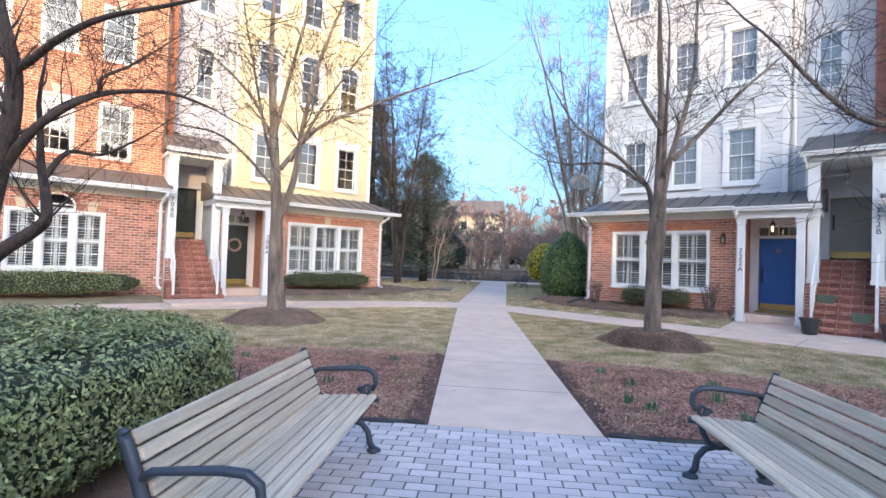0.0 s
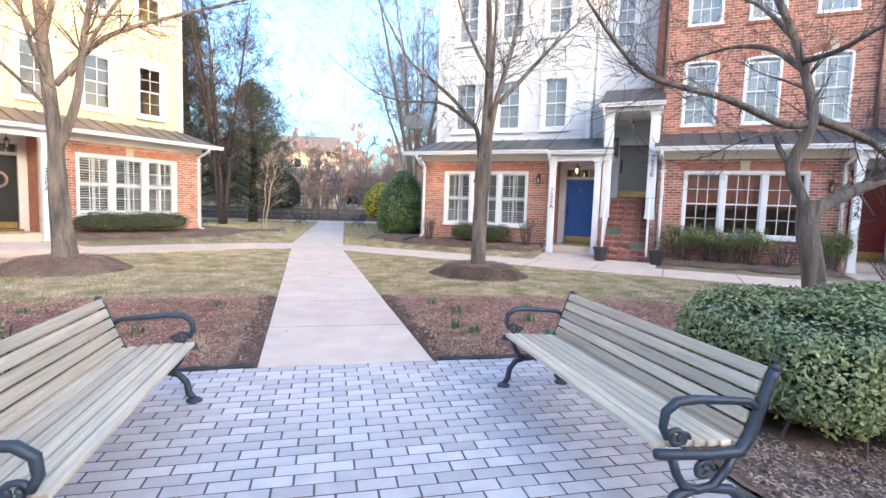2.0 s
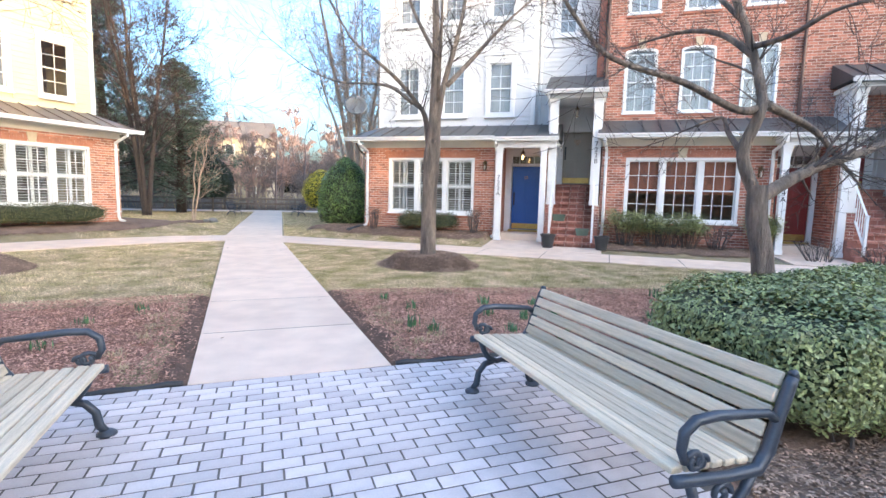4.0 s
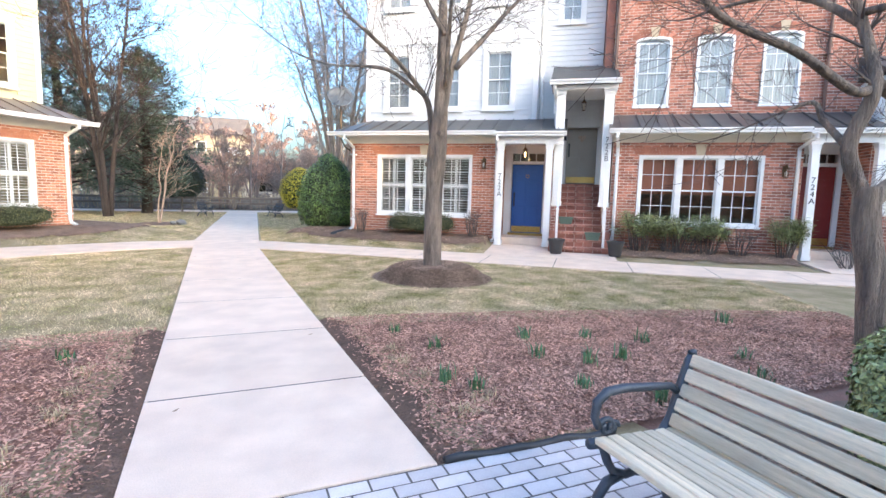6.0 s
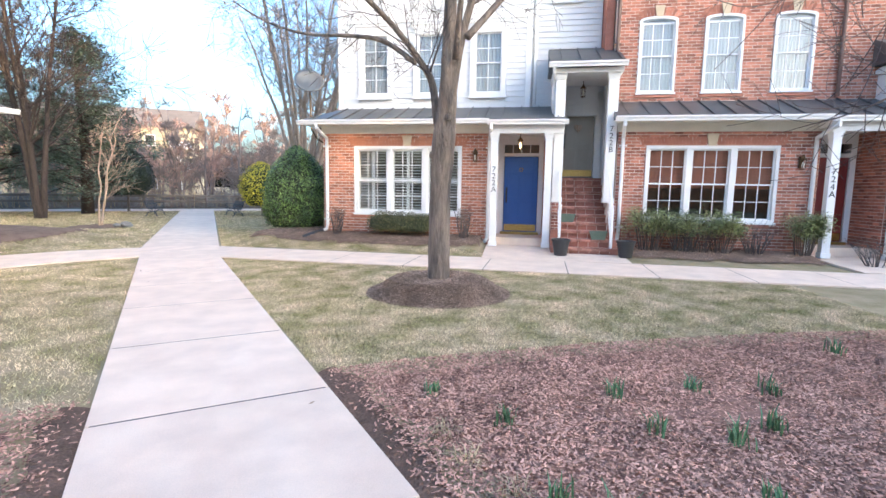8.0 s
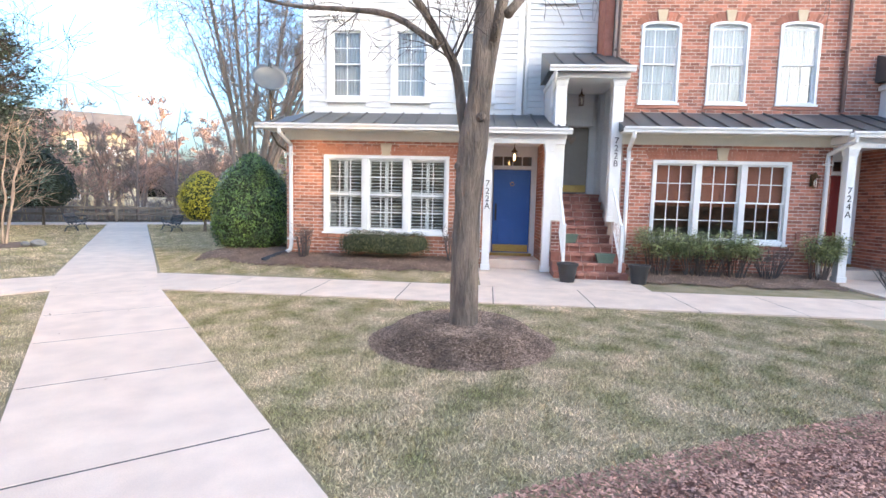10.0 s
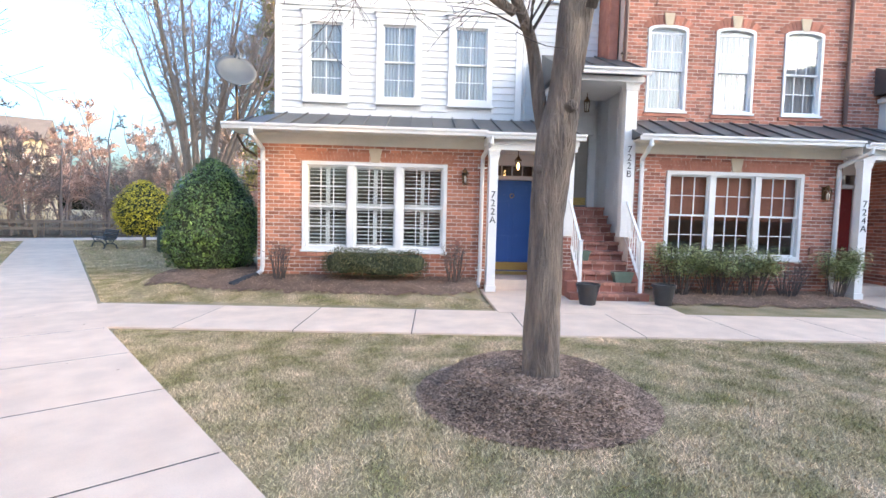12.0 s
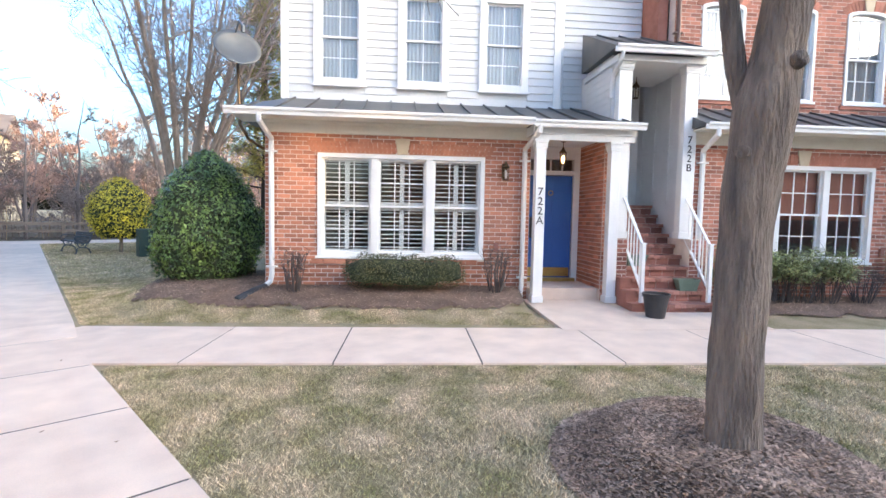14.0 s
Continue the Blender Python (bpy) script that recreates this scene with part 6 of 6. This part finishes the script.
# ---- far garden and woods ----
def conifer(x, y, h, r, seed, count, label, needles=None, low=0.1, trunk_r=0.3):
    rng = random.Random(seed)
    t = thing("pine_tree", x, y, 0, label, "tree")
    g = Geo()
    g.tube([(x, y, -0.1), (x + 0.1, y, h * 0.4), (x - 0.1, y + 0.1, h * 0.75), (x, y, h)], [trunk_r, trunk_r * 0.75, trunk_r * 0.4, 0.03], 10)
    g.ob("trunk", M["bark_dark"], t, smooth=True)
    br, lf = Geo(), Geo()
    for k in range(110):
        f = low + (0.98 - low) * k / 110
        a = k * 2.399 + rng.uniform(-0.5, 0.5)
        ln = r * (1.08 - f ** 1.4) * rng.uniform(0.45, 1.15) + 0.4
        b = Vector((x, y, h * f))
        e = Vector((math.cos(a), math.sin(a), rng.uniform(-0.05, 0.45)))
        p2 = b + e * ln * 0.55 + Vector((0, 0, 0.1))
        p3 = b + e * ln + Vector((0, 0, rng.uniform(-0.5, 0.3)))
        br.tube([tuple(b), tuple(p2), tuple(p3)], [0.05 * (1.1 - f), 0.03 * (1.1 - f) + 0.008, 0.008], 5)
        for _ in range(10):
            c = b.lerp(p3, rng.uniform(0.3, 1.05)) + Vector((rng.gauss(0, 0.28), rng.gauss(0, 0.28), rng.gauss(0, 0.22)))
            for _q in range(count // 1100):
                leaf_quads(lf, rng, c + Vector((rng.gauss(0, 0.17), rng.gauss(0, 0.17), rng.gauss(0, 0.13))), (0, 0, 1), 0.19, 0.3)
    tagged(br.ob("branch", M["bark_dark"], t), kind="stuff")
    tagged(lf.ob("foliage", needles or M["pine"], t), kind="stuff")


conifer(-8.3, 33.5, 12.5, 3.6, 61, 44000, "tall dark pine with layered branches")
conifer(-4.6, 34.5, 9.2, 3.2, 62, 36000, "dark pine with layered branches behind a bare tree")
conifer(-11.5, 36.0, 12.0, 4.0, 63, 26000, "tall dark pine with layered branches")
conifer(10.1, 33.2, 13.5, 2.6, 64, 34000, "tall golden-green evergreen behind the house", M["gold_needle"], 0.2)
wild_tree("bare_tree", "tall bare many-stemmed tree behind the house", -5.7, 30.6, 17.0, 5, 71, 0.13, M["bark_dark"], M["bark_dark"], 0.24, 13, 3, "bare trees in the garden", thin=0.009, bare=0.2)
wild_tree("young_tree", "slender pale young tree in a low mulch ring", -2.85, 24.8, 4.2, 3, 72, 0.04, M["bark_pale"], M["bark_pale"], 0.28, 6, 2, thin=0.005)
wild_tree("crape_myrtle", "tall many-stemmed tree with pale peeling bark", 5.7, 31.0, 17.0, 17, 73, 0.12, M["bark_pale"], M["bark_pale"], 0.5, 6, 3, "bare trees in the garden", thin=0.008, bare=0.3)
rng = random.Random(8)
for k in range(46):
    x, y = -22 + k * 1.0 + rng.uniform(-1, 1), rng.uniform(41, 52)
    red = rng.random() < 0.25
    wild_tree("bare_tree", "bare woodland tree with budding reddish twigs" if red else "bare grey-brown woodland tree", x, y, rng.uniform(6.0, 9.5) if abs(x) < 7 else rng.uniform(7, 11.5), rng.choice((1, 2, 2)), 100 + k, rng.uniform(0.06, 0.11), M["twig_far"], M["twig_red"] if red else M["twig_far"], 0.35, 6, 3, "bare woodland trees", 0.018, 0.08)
for k in range(26):
    x, y = -24 + k * 1.9 + rng.uniform(-1, 1), rng.uniform(56, 66)
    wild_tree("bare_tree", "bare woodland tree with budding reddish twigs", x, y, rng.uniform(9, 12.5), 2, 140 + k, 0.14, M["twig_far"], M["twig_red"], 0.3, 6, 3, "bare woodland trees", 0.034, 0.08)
brush = thing("undergrowth", 0, 42, 0, "tangle of bare brush and dry stalks along the fence", "undergrowth", kind="stuff")
g, g2 = Geo(), Geo()
for k in range(2600):
    x, y = rng.uniform(-30, 30), rng.uniform(40.4, 50)
    h = rng.uniform(0.4, 2.3)
    q = (g if rng.random() < 0.7 else g2)
    q.tube([(x, y, 0), (x + rng.uniform(-0.3, 0.3), y, h * 0.6), (x + rng.uniform(-0.8, 0.8), y + rng.uniform(-0.3, 0.3), h)], [0.02, 0.014, 0.006], 3)
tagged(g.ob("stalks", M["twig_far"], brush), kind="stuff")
tagged(g2.ob("dry_stalks", M["straw"], brush), kind="stuff")

# rail fence and low wall beyond the cross path
fence = thing("rail_fence", 0, 40.2, 0, "weathered grey timber post-and-rail fence", "fence")
for k in range(25):
    x = -30 + k * 2.5
    g = Geo()
    g.box(x - 0.07, x + 0.07, 40.1, 40.24, -0.05, 0.95)
    g.ob("post", M["rail_wood"], fence)
    for z in (0.42, 0.78):
        g = Geo()
        g.box(x, x + 2.5, 40.13, 40.2, z, z + 0.13)
        g.ob("rail", M["rail_wood"], fence)
wall = thing("low_stone_wall", -4, 43.5, 0, "low grey stone wall behind the fence", "wall", kind="structure")
g = Geo()
for r in range(3):
    x = -16.0 + 0.3 * (r % 2)
    while x < 12:
        w = rng.uniform(0.5, 0.9)
        g.box(x, x + w - 0.02, 43.4 + rng.uniform(0, 0.05), 43.8, 0.3 * r, 0.3 * r + 0.285)
        x += w
tagged(g.ob("stones", M["stone"], wall), kind="stuff")

# far apartment house above the wood
apt = thing("apartment_building", -10, 84, 0, "cream apartment house seen through bare trees", "building")
F = Plan(-21.0, 84.0, -10.0)
g = Geo(F)
g.box(0, 22, 0, 10, 0, 9.4)
g.ob("wall", M["far_wall"], apt)
g = Geo(F)
g.side([(-0.6, 9.4), (10.6, 9.4), (5, 12.4)], -0.5, 22.5)
g.ob("roof", M["far_roof"], apt)
for i in range(7):
    for z in (1.0, 3.9, 6.8):
        w = Geo(F)
        u0 = 1.2 + i * 3.0
        w.box(u0, u0 + 1.3, -0.06, -0.01, z, z + 1.5)
        win = w.ob("window", M["white"], apt)
        w = Geo(F)
        w.box(u0 + 0.1, u0 + 1.2, -0.075, -0.061, z + 0.1, z + 1.4)
        w.ob("pane", M["black_green"], win)
    if i % 2 == 0:
        for z in (3.5, 6.4):
            w = Geo(F)
            w.box(2.6 + i * 3.0, 4.1 + i * 3.0, -1.3, 0.0, z, z + 0.15)
            w.box(2.6 + i * 3.0, 4.1 + i * 3.0, -1.3, -1.25, z + 0.15, z + 1.1)
            w.ob("balcony", M["white"], apt)

# ---- small things ----
def bucket(name, label, x, y, z, r0, r1, h, material, soil=True):
    t = thing(name, x, y, z, label, "plant pot")
    g = Geo()
    g.lathe(x, y, [(r0, z), (r1 * 0.97, z + h * 0.86), (r1 * 1.06, z + h * 0.86), (r1 * 1.08, z + h), (r1 * 0.98, z + h), (r1 * 0.95, z + h * 0.9), (0.02, z + h * 0.88)], 28)
    g.ob("pot", material, t, smooth=False)
    g = Geo()
    g.lathe(x, y, [(r1 * 0.93, z + h * 0.885), (r1 * 0.5, z + h * 0.9), (0.02, z + h * 0.91)], 20)
    g.ob("soil", M["soil"], t)
    return t


px, py, _ = RIGHT.at(2.52, -1.55, 0)
bucket("plant_pot", "large black plastic pot at the foot of the stair", px, py, 0.045, 0.14, 0.20, 0.38, M["pot"])
px, py, _ = RIGHT.at(3.95, -1.5, 0)
bucket("plant_pot", "large black plastic pot at the foot of the stair", px, py, 0.045, 0.14, 0.20, 0.38, M["pot"])
for u, v, z in ((2.72, -0.42, 0.748), (3.42, -0.9, 0.374)):
    x, y, _ = RIGHT.at(u, v, 0)
    t = thing("planter", x, y, z, "sage green plastic planter on the brick stair", "planter")
    g = Geo(RIGHT)
    pts = []
    for k, (s, zz) in enumerate(((0.78, z), (1.0, z + 0.17), (1.06, z + 0.17), (1.06, z + 0.2), (0.96, z + 0.2), (0.92, z + 0.15))):
        pts.append([(u - 0.19 * s, v - 0.085 * s, zz), (u + 0.19 * s, v - 0.085 * s, zz), (u + 0.19 * s, v + 0.085 * s, zz), (u - 0.19 * s, v + 0.085 * s, zz)])
    g.add([q for row in pts for q in row], [(j * 4 + i, j * 4 + (i + 1) % 4, (j + 1) * 4 + (i + 1) % 4, (j + 1) * 4 + i) for j in range(5) for i in range(4)] + [(3, 2, 1, 0), (20, 21, 22, 23)])
    g.ob("tub", M["planter"], t)
g = Geo()
g.tube([RIGHT.at(-3.75, -0.35, 0.33), RIGHT.at(-3.85, -0.6, 0.29), RIGHT.at(-4.0, -1.0, 0.2)], [0.06, 0.075, 0.085], 10, 0.6)
tagged(g.ob("drain_extension", M["black_plastic"], smooth=True), "black plastic drain pipe leading from a downspout", "drain pipe")
# satellite dish
dish = thing("satellite_dish", *RIGHT.at(-3.84, 0.45, 2.7), "grey satellite dish on a thin bent pole at the roof's corner", "satellite dish")
g = Geo()
g.tube([RIGHT.at(-3.83, 0.45, 2.72), RIGHT.at(-4.0, 0.44, 2.74), RIGHT.at(-4.25, 0.42, 2.9), RIGHT.at(-4.39, 0.4, 3.15), RIGHT.at(-4.4, 0.4, 3.5), (3.27, 17.9, 4.36)], 0.026, 10)
g.ob("pole", M["lamp_metal"], dish, smooth=True)
g = Geo()
g.box(-0.09, 0.09, -0.09, 0.09, 0, 0.012)
g.v = [RIGHT.at(-3.845 + z, 0.45 + x, 2.72 + y) for x, y, z in g.v]
g.ob("wall_plate", M["lamp_metal"], dish)
g = Geo()
g.tube([(3.29, 17.93, 4.3), (3.34, 17.98, 4.05), (3.42, 17.95, 3.9), (3.36, 17.96, 3.75), RIGHT.at(-4.37, 0.43, 3.4)], 0.008, 6)
g.ob("cable", M["black_plastic"], dish, smooth=True)
g = Geo()
ax = Vector((-0.12, -0.9, 0.42)).normalized()
sx = Vector((ax.y, -ax.x, 0)).normalized()
sy = ax.cross(sx)
c = Vector((3.235, 17.80, 4.44))
rings = [[c + (sx * 0.40 * math.cos(a) + sy * 0.36 * math.sin(a)) * f + ax * (0.11 * f * f - 0.05) for a in (2 * math.pi * k / 28 for k in range(28))] for f in (0.05, 0.3, 0.55, 0.8, 1.0)]
back = [[q - ax * 0.02 for q in r] for r in rings]
vs = [tuple(q) for r in rings + back[::-1] for q in r]
g.add(vs, [(j * 28 + i, j * 28 + (i + 1) % 28, (j + 1) * 28 + (i + 1) % 28, (j + 1) * 28 + i) for j in range(9) for i in range(28)] + [tuple(range(27, -1, -1)), tuple(9 * 28 + k for k in range(28))])
g.ob("reflector", M["dish"], dish, smooth=True)
g = Geo()
g.tube([tuple(c - sy * 0.33 - ax * 0.02), tuple(c - sy * 0.3 + ax * 0.35), tuple(c - sy * 0.05 + ax * 0.5)], 0.015, 6)
g.lathe(c.x + ax.x * 0.5, c.y + ax.y * 0.5, [(0.035, c.z + ax.z * 0.5 - 0.06), (0.035, c.z + ax.z * 0.5 + 0.04)], 10)
g.ob("feed_arm", M["dish"], dish)
g = Geo()
g.box(3.55, 4.15, 27.9, 28.4, 0.0, 0.95)
tagged(g.ob("utility_box", mat("green_box", (0.03, 0.06, 0.045), (0.025, 0.05, 0.04), 3, 0.5, 0.05, 40), bevel=0.03), "dark green metal utility box on the grass", "utility box")
for i, (x, y, r) in enumerate(((-1.9, 24.2, 0.2), (-2.2, 24.1, 0.12))):
    bm = bmesh.new()
    bmesh.ops.create_icosphere(bm, subdivisions=3, radius=r)
    for v in bm.verts:
        v.co *= 1 + 0.25 * noise.noise(v.co * 6)
        v.co.z *= 0.65
    me = bpy.data.meshes.new("boulder")
    bm.to_mesh(me)
    bm.free()
    me.materials.append(M["stone"])
    o = new("boulder", me)
    o.matrix_basis = pose(x, y, 0.08)
    tagged(o, "small weathered grey boulder beside the mulch", "boulder")
# wreath on the dark door, and ornament on the upper door
for P, u, v, z, r, lab in ((LEFT, 1.53, 0.86, 1.75, 0.2, "round dried wreath hanging on a dark door"), (RIGHT, 1.53, 0.865, 2.08, 0.045, "small ring knocker on the blue door")):
    g = Geo(P)
    ring = [(u + r * math.cos(a), v - 0.01 - 0.02 * (r > 0.1), z + r * math.sin(a)) for a in (2 * math.pi * k / 24 for k in range(25))]
    g.tube(ring, 0.045 if r > 0.1 else 0.009, 8)
    tagged(g.ob("wreath" if r > 0.1 else "door_knocker", M["wreath"] if r > 0.1 else M["brass"], smooth=True), lab, "wreath" if r > 0.1 else "door knocker")
g = Geo(RIGHT)
g.slab([(3.07 - 0.11, 3.3), (3.07, 3.16), (3.07 + 0.11, 3.3), (3.07 + 0.1, 3.38), (3.07, 3.35), (3.07 - 0.1, 3.38)], 1.58, 1.62)
tagged(g.ob("door_hanging", M["wreath"]), "red and white hanging on the upper door", "door hanging")

# daffodil shoots and dry tufts
def tuft(name, label, x, y, n, h, w, material, seed, category, z=0.03, droop=0.3):
    rng = random.Random(seed)
    t = thing(name, x, y, 0.0, label, category, "shoots in the mulch")
    g = Geo()
    for _ in range(n):
        a = rng.uniform(0, 6.283)
        b = Vector((x + rng.gauss(0, 0.035), y + rng.gauss(0, 0.035), z - 0.03))
        hh = h * rng.uniform(0.55, 1.1)
        e = Vector((math.cos(a), math.sin(a), 0)) * hh * droop * rng.uniform(0.3, 1.6)
        s = Vector((-math.sin(a), math.cos(a), 0)) * w
        m1, tip = b + e * 0.35 + Vector((0, 0, hh * 0.6)), b + e + Vector((0, 0, hh * (1 - 0.5 * droop)))
        g.add([tuple(b - s), tuple(b + s), tuple(m1 + s * 0.9), tuple(m1 - s * 0.9), tuple(tip)], [(0, 1, 2, 3), (3, 2, 4)])
    tagged(g.ob("foliage", material, t), kind="stuff")
    return t


daffs = [(1.65, 6.54), (1.87, 5.92), (1.63, 5.13), (1.78, 4.94), (2.63, 5.43), (2.79, 5.91), (3.42, 5.75), (3.89, 5.47), (3.32, 5.13), (2.57, 4.69), (2.90, 4.33), (5.41, 5.77), (4.40, 4.78), (4.07, 4.35), (2.94, 5.12)]
for k, (x, y) in enumerate(daffs):
    tuft("daffodil_clump", "clump of green daffodil shoots in red-brown mulch", x, y, 26, 0.17 + 0.03 * (k % 3), 0.006, M["daffodil"], 200 + k, "daffodils")
for k, (x, y) in enumerate(((-1.6, 5.3), (-2.3, 5.9), (-1.9, 4.8), (-3.1, 6.3), (-2.8, 5.2), (-4.0, 6.0), (-1.1, 6.6), (-1.5, 6.1))):
    tuft("daffodil_clump", "clump of green daffodil shoots in red-brown mulch", x, y, 22, 0.15, 0.006, M["daffodil"], 230 + k, "daffodils")
for k, (x, y) in enumerate(((-0.89, 6.21), (-0.86, 5.75), (-0.84, 5.38), (-0.95, 4.9), (-0.8, 4.5), (1.54, 4.62), (1.51, 5.31), (1.47, 6.0), (1.75, 4.75), (1.45, 5.65))):
    tuft("dry_grass_tuft", "pale dry cut-back grass tuft in the mulch", x, y, 46, 0.14, 0.003, M["straw"], 250 + k, "grass tuft", droop=0.9)

# ---- loose surface: chips and blades ----
def chips(name, poly, zf, count, material, seed, label, size=0.026, bald=None):
    rng = random.Random(seed)
    x0, x1 = min(p[0] for p in poly), max(p[0] for p in poly)
    y0, y1 = min(p[1] for p in poly), max(p[1] for p in poly)
    vs, fs = [], []
    while len(fs) < count:
        x, y = rng.uniform(x0, x1), rng.uniform(y0, y1)
        if not inside((x, y), poly) or (bald and rng.random() < bald(x, y)):
            continue
        a, l, w, t = rng.uniform(0, 6.283), size * rng.uniform(0.4, 1.5), size * rng.uniform(0.1, 0.3), rng.uniform(-0.35, 0.35)
        c, s = math.cos(a), math.sin(a)
        z = zf(x, y) + rng.uniform(0.0, 0.012) + abs(t) * l * 0.4
        n = len(vs)
        for i, j in ((-1, -1), (1, -1), (1, 1), (-1, 1)):
            vs.append((x + c * l * i * 0.5 - s * w * j, y + s * l * i * 0.5 + c * w * j, z + t * l * i * 0.5 + rng.uniform(-0.004, 0.004)))
        fs.append((n, n + 1, n + 2, n + 3))
    g = Geo()
    g.v, g.f = vs, fs
    tagged(g.ob(name, material), label, "mulch chips", kind="stuff")


flat = lambda x, y: 0.042
trench = lambda x, y: min(0.88, max(0.0, 1.25 - 4.6 * min(abs(x - q) for q in edge(y)) + 0.4 * noise.noise((y * 2.1, 9.0 * (x > 0.4), 0))))
near_r = [(1.17, 4.16), (2.3, 4.12), (6.5, 4.0), (7.4, 5.7), (5.5, 6.4), (3.6, 6.9), (2.0, 7.2), (1.04, 7.3)]
near_l = [(-0.34, 4.16), (-0.48, 7.4), (-2.5, 7.3), (-5.0, 6.6), (-4.6, 4.1), (-1.45, 4.12)]
chips("mulch_chips", near_r, flat, 78000, M["chip"], 300, "loose shredded red-brown wood mulch", 0.024, trench)
chips("mulch_chips", near_l, flat, 44000, M["chip"], 301, "loose shredded red-brown wood mulch", 0.024, trench)
chips("mulch_chips", [(2.34, 4.0), (2.34, 0.4), (4.6, 0.4), (4.6, 2.1), (2.95, 2.1), (2.9, 4.0)], lambda x, y: 0.04, 15000, M["chip_g"], 302, "loose shredded brown mulch")


def mound_z(cx, cy, r):
    return lambda x, y: ground_z(x, y) + 0.22 * smooth01(min(1.0, (1 - min(1.0, math.hypot(x - cx, y - cy) / r)) * 2.2)) + 0.008


chips("mulch_chips", circle(3.36, 9.84, 1.05), mound_z(3.36, 9.84, 1.06), 38000, M["chip_g"], 303, "loose shredded grey-brown mulch", 0.026)
chips("mulch_chips", circle(-4.6, 10.5, 1.12), mound_z(-4.6, 10.5, 1.15), 5000, M["chip_g"], 304, "loose shredded grey-brown mulch")
on_ground = lambda x, y: ground_z(x, y) + 0.035
chips("mulch_chips", of(RIGHT, FRONT), on_ground, 16000, M["chip_g"], 305, "loose shredded grey-brown mulch")
chips("mulch_chips", of(RIGHT, [(4.05, -1.5), (8.05, -1.45), (8.15, -0.3), (4.05, -0.3)]), on_ground, 4000, M["chip_g"], 306, "loose shredded grey-brown mulch")


def blades(poly, holes, count, seed, h=0.031, wide=1.0, skip=()):
    rng = random.Random(seed)
    x0, x1 = min(p[0] for p in poly), max(p[0] for p in poly)
    y0, y1 = min(p[1] for p in poly), max(p[1] for p in poly)
    vs, fs = [], []
    while len(fs) < count:
        x, y = rng.uniform(x0, x1), rng.uniform(y0, y1)
        if not inside((x, y), poly) or any(math.hypot(x - a, y - b) < r for a, b, r in holes) or any(inside((x, y), q) for q in skip):
            continue
        z = ground_z(x, y)
        a = rng.uniform(0, 6.283)
        k = h * rng.uniform(0.4, 1.3) * (0.75 + 0.6 * noise.noise((x * 0.9, y * 0.9, 0)))
        l = k * rng.uniform(0.2, 1.6)
        w = wide * rng.uniform(0.0025, 0.0056)
        b = rng.uniform(0, 6.283)
        n = len(vs)
        vs += [(x - w * math.sin(b), y + w * math.cos(b), z), (x + w * math.sin(b), y - w * math.cos(b), z), (x + l * math.cos(a), y + l * math.sin(a), z + k)]
        fs.append((n, n + 1, n + 2))
    g = Geo()
    g.v, g.f = vs, fs
    tagged(g.ob("grass_blades", M["blade"]), "short winter grass, straw and green", "grass", kind="stuff")


lawn_r = [(1.05, 7.35), (2.0, 7.25), (3.6, 6.95), (5.5, 6.45), (7.5, 5.8), (9.0, 8.0), (5.0, 11.24), (0.84, 14.58), (0.72, 14.5), (0.77, 13.0)]
lawn_l = [(-0.52, 7.45), (-0.72, 13.0), (-0.78, 15.3), (-2.2, 14.9), (-3.8, 13.9), (-8.0, 11.1), (-8.0, 5.4), (-5.0, 6.7), (-2.5, 7.4)]
blades(lawn_r, [(3.36, 9.84, 1.05)], 270000, 310)
blades(lawn_l, [(-4.6, 10.5, 1.12)], 100000, 311)
blades([(0.82, 17.0), (2.0, 16.2), (6.0, 12.95), (6.3, 13.3), (4.0, 16.0), (4.4, 21.0), (1.0, 23.0)], [(3.12, 19.1, 0.5)], 90000, 312, 0.032, 1.0, [of(RIGHT, FRONT)])
blades([(0.99, 22.0), (4.2, 20.5), (8.0, 26.0), (8.0, 37.0), (1.42, 37.0)], [], 60000, 313, 0.05, 1.8, [of(RIGHT, FRONT)])
blades([(-0.97, 17.3), (-2.4, 17.05), (-4.4, 16.15), (-9.0, 24.0), (-9.0, 37.0), (-0.45, 37.0)], [(-2.75, 24.8, 1.05)], 70000, 314, 0.05, 1.8, [of(LEFT, FRONT)])


# dry leaves and grit lying on the paving
rng = random.Random(77)
for k in range(9):
    y = rng.uniform(4.3, 15.5)
    lo, hi = edge(y)
    x = rng.choice((lo + rng.uniform(0.02, 0.25), hi - rng.uniform(0.02, 0.25), rng.uniform(lo, hi)))
    a, s = rng.uniform(0, 6.283), rng.uniform(0.014, 0.026)
    c, d = math.cos(a) * s, math.sin(a) * s
    g = Geo()
    g.add([(x - c, y - d, 0.022), (x + d * 0.5, y - c * 0.5, 0.028), (x + c, y + d, 0.036), (x - d * 0.5, y + c * 0.5, 0.028), (x, y, 0.023)], [(0, 1, 4), (1, 2, 4), (2, 3, 4), (3, 0, 4)])
    tagged(g.ob("dry_leaf", M["chip_g"]), "curled brown dry leaf lying on concrete", "dry leaf", "dry leaves on the path")
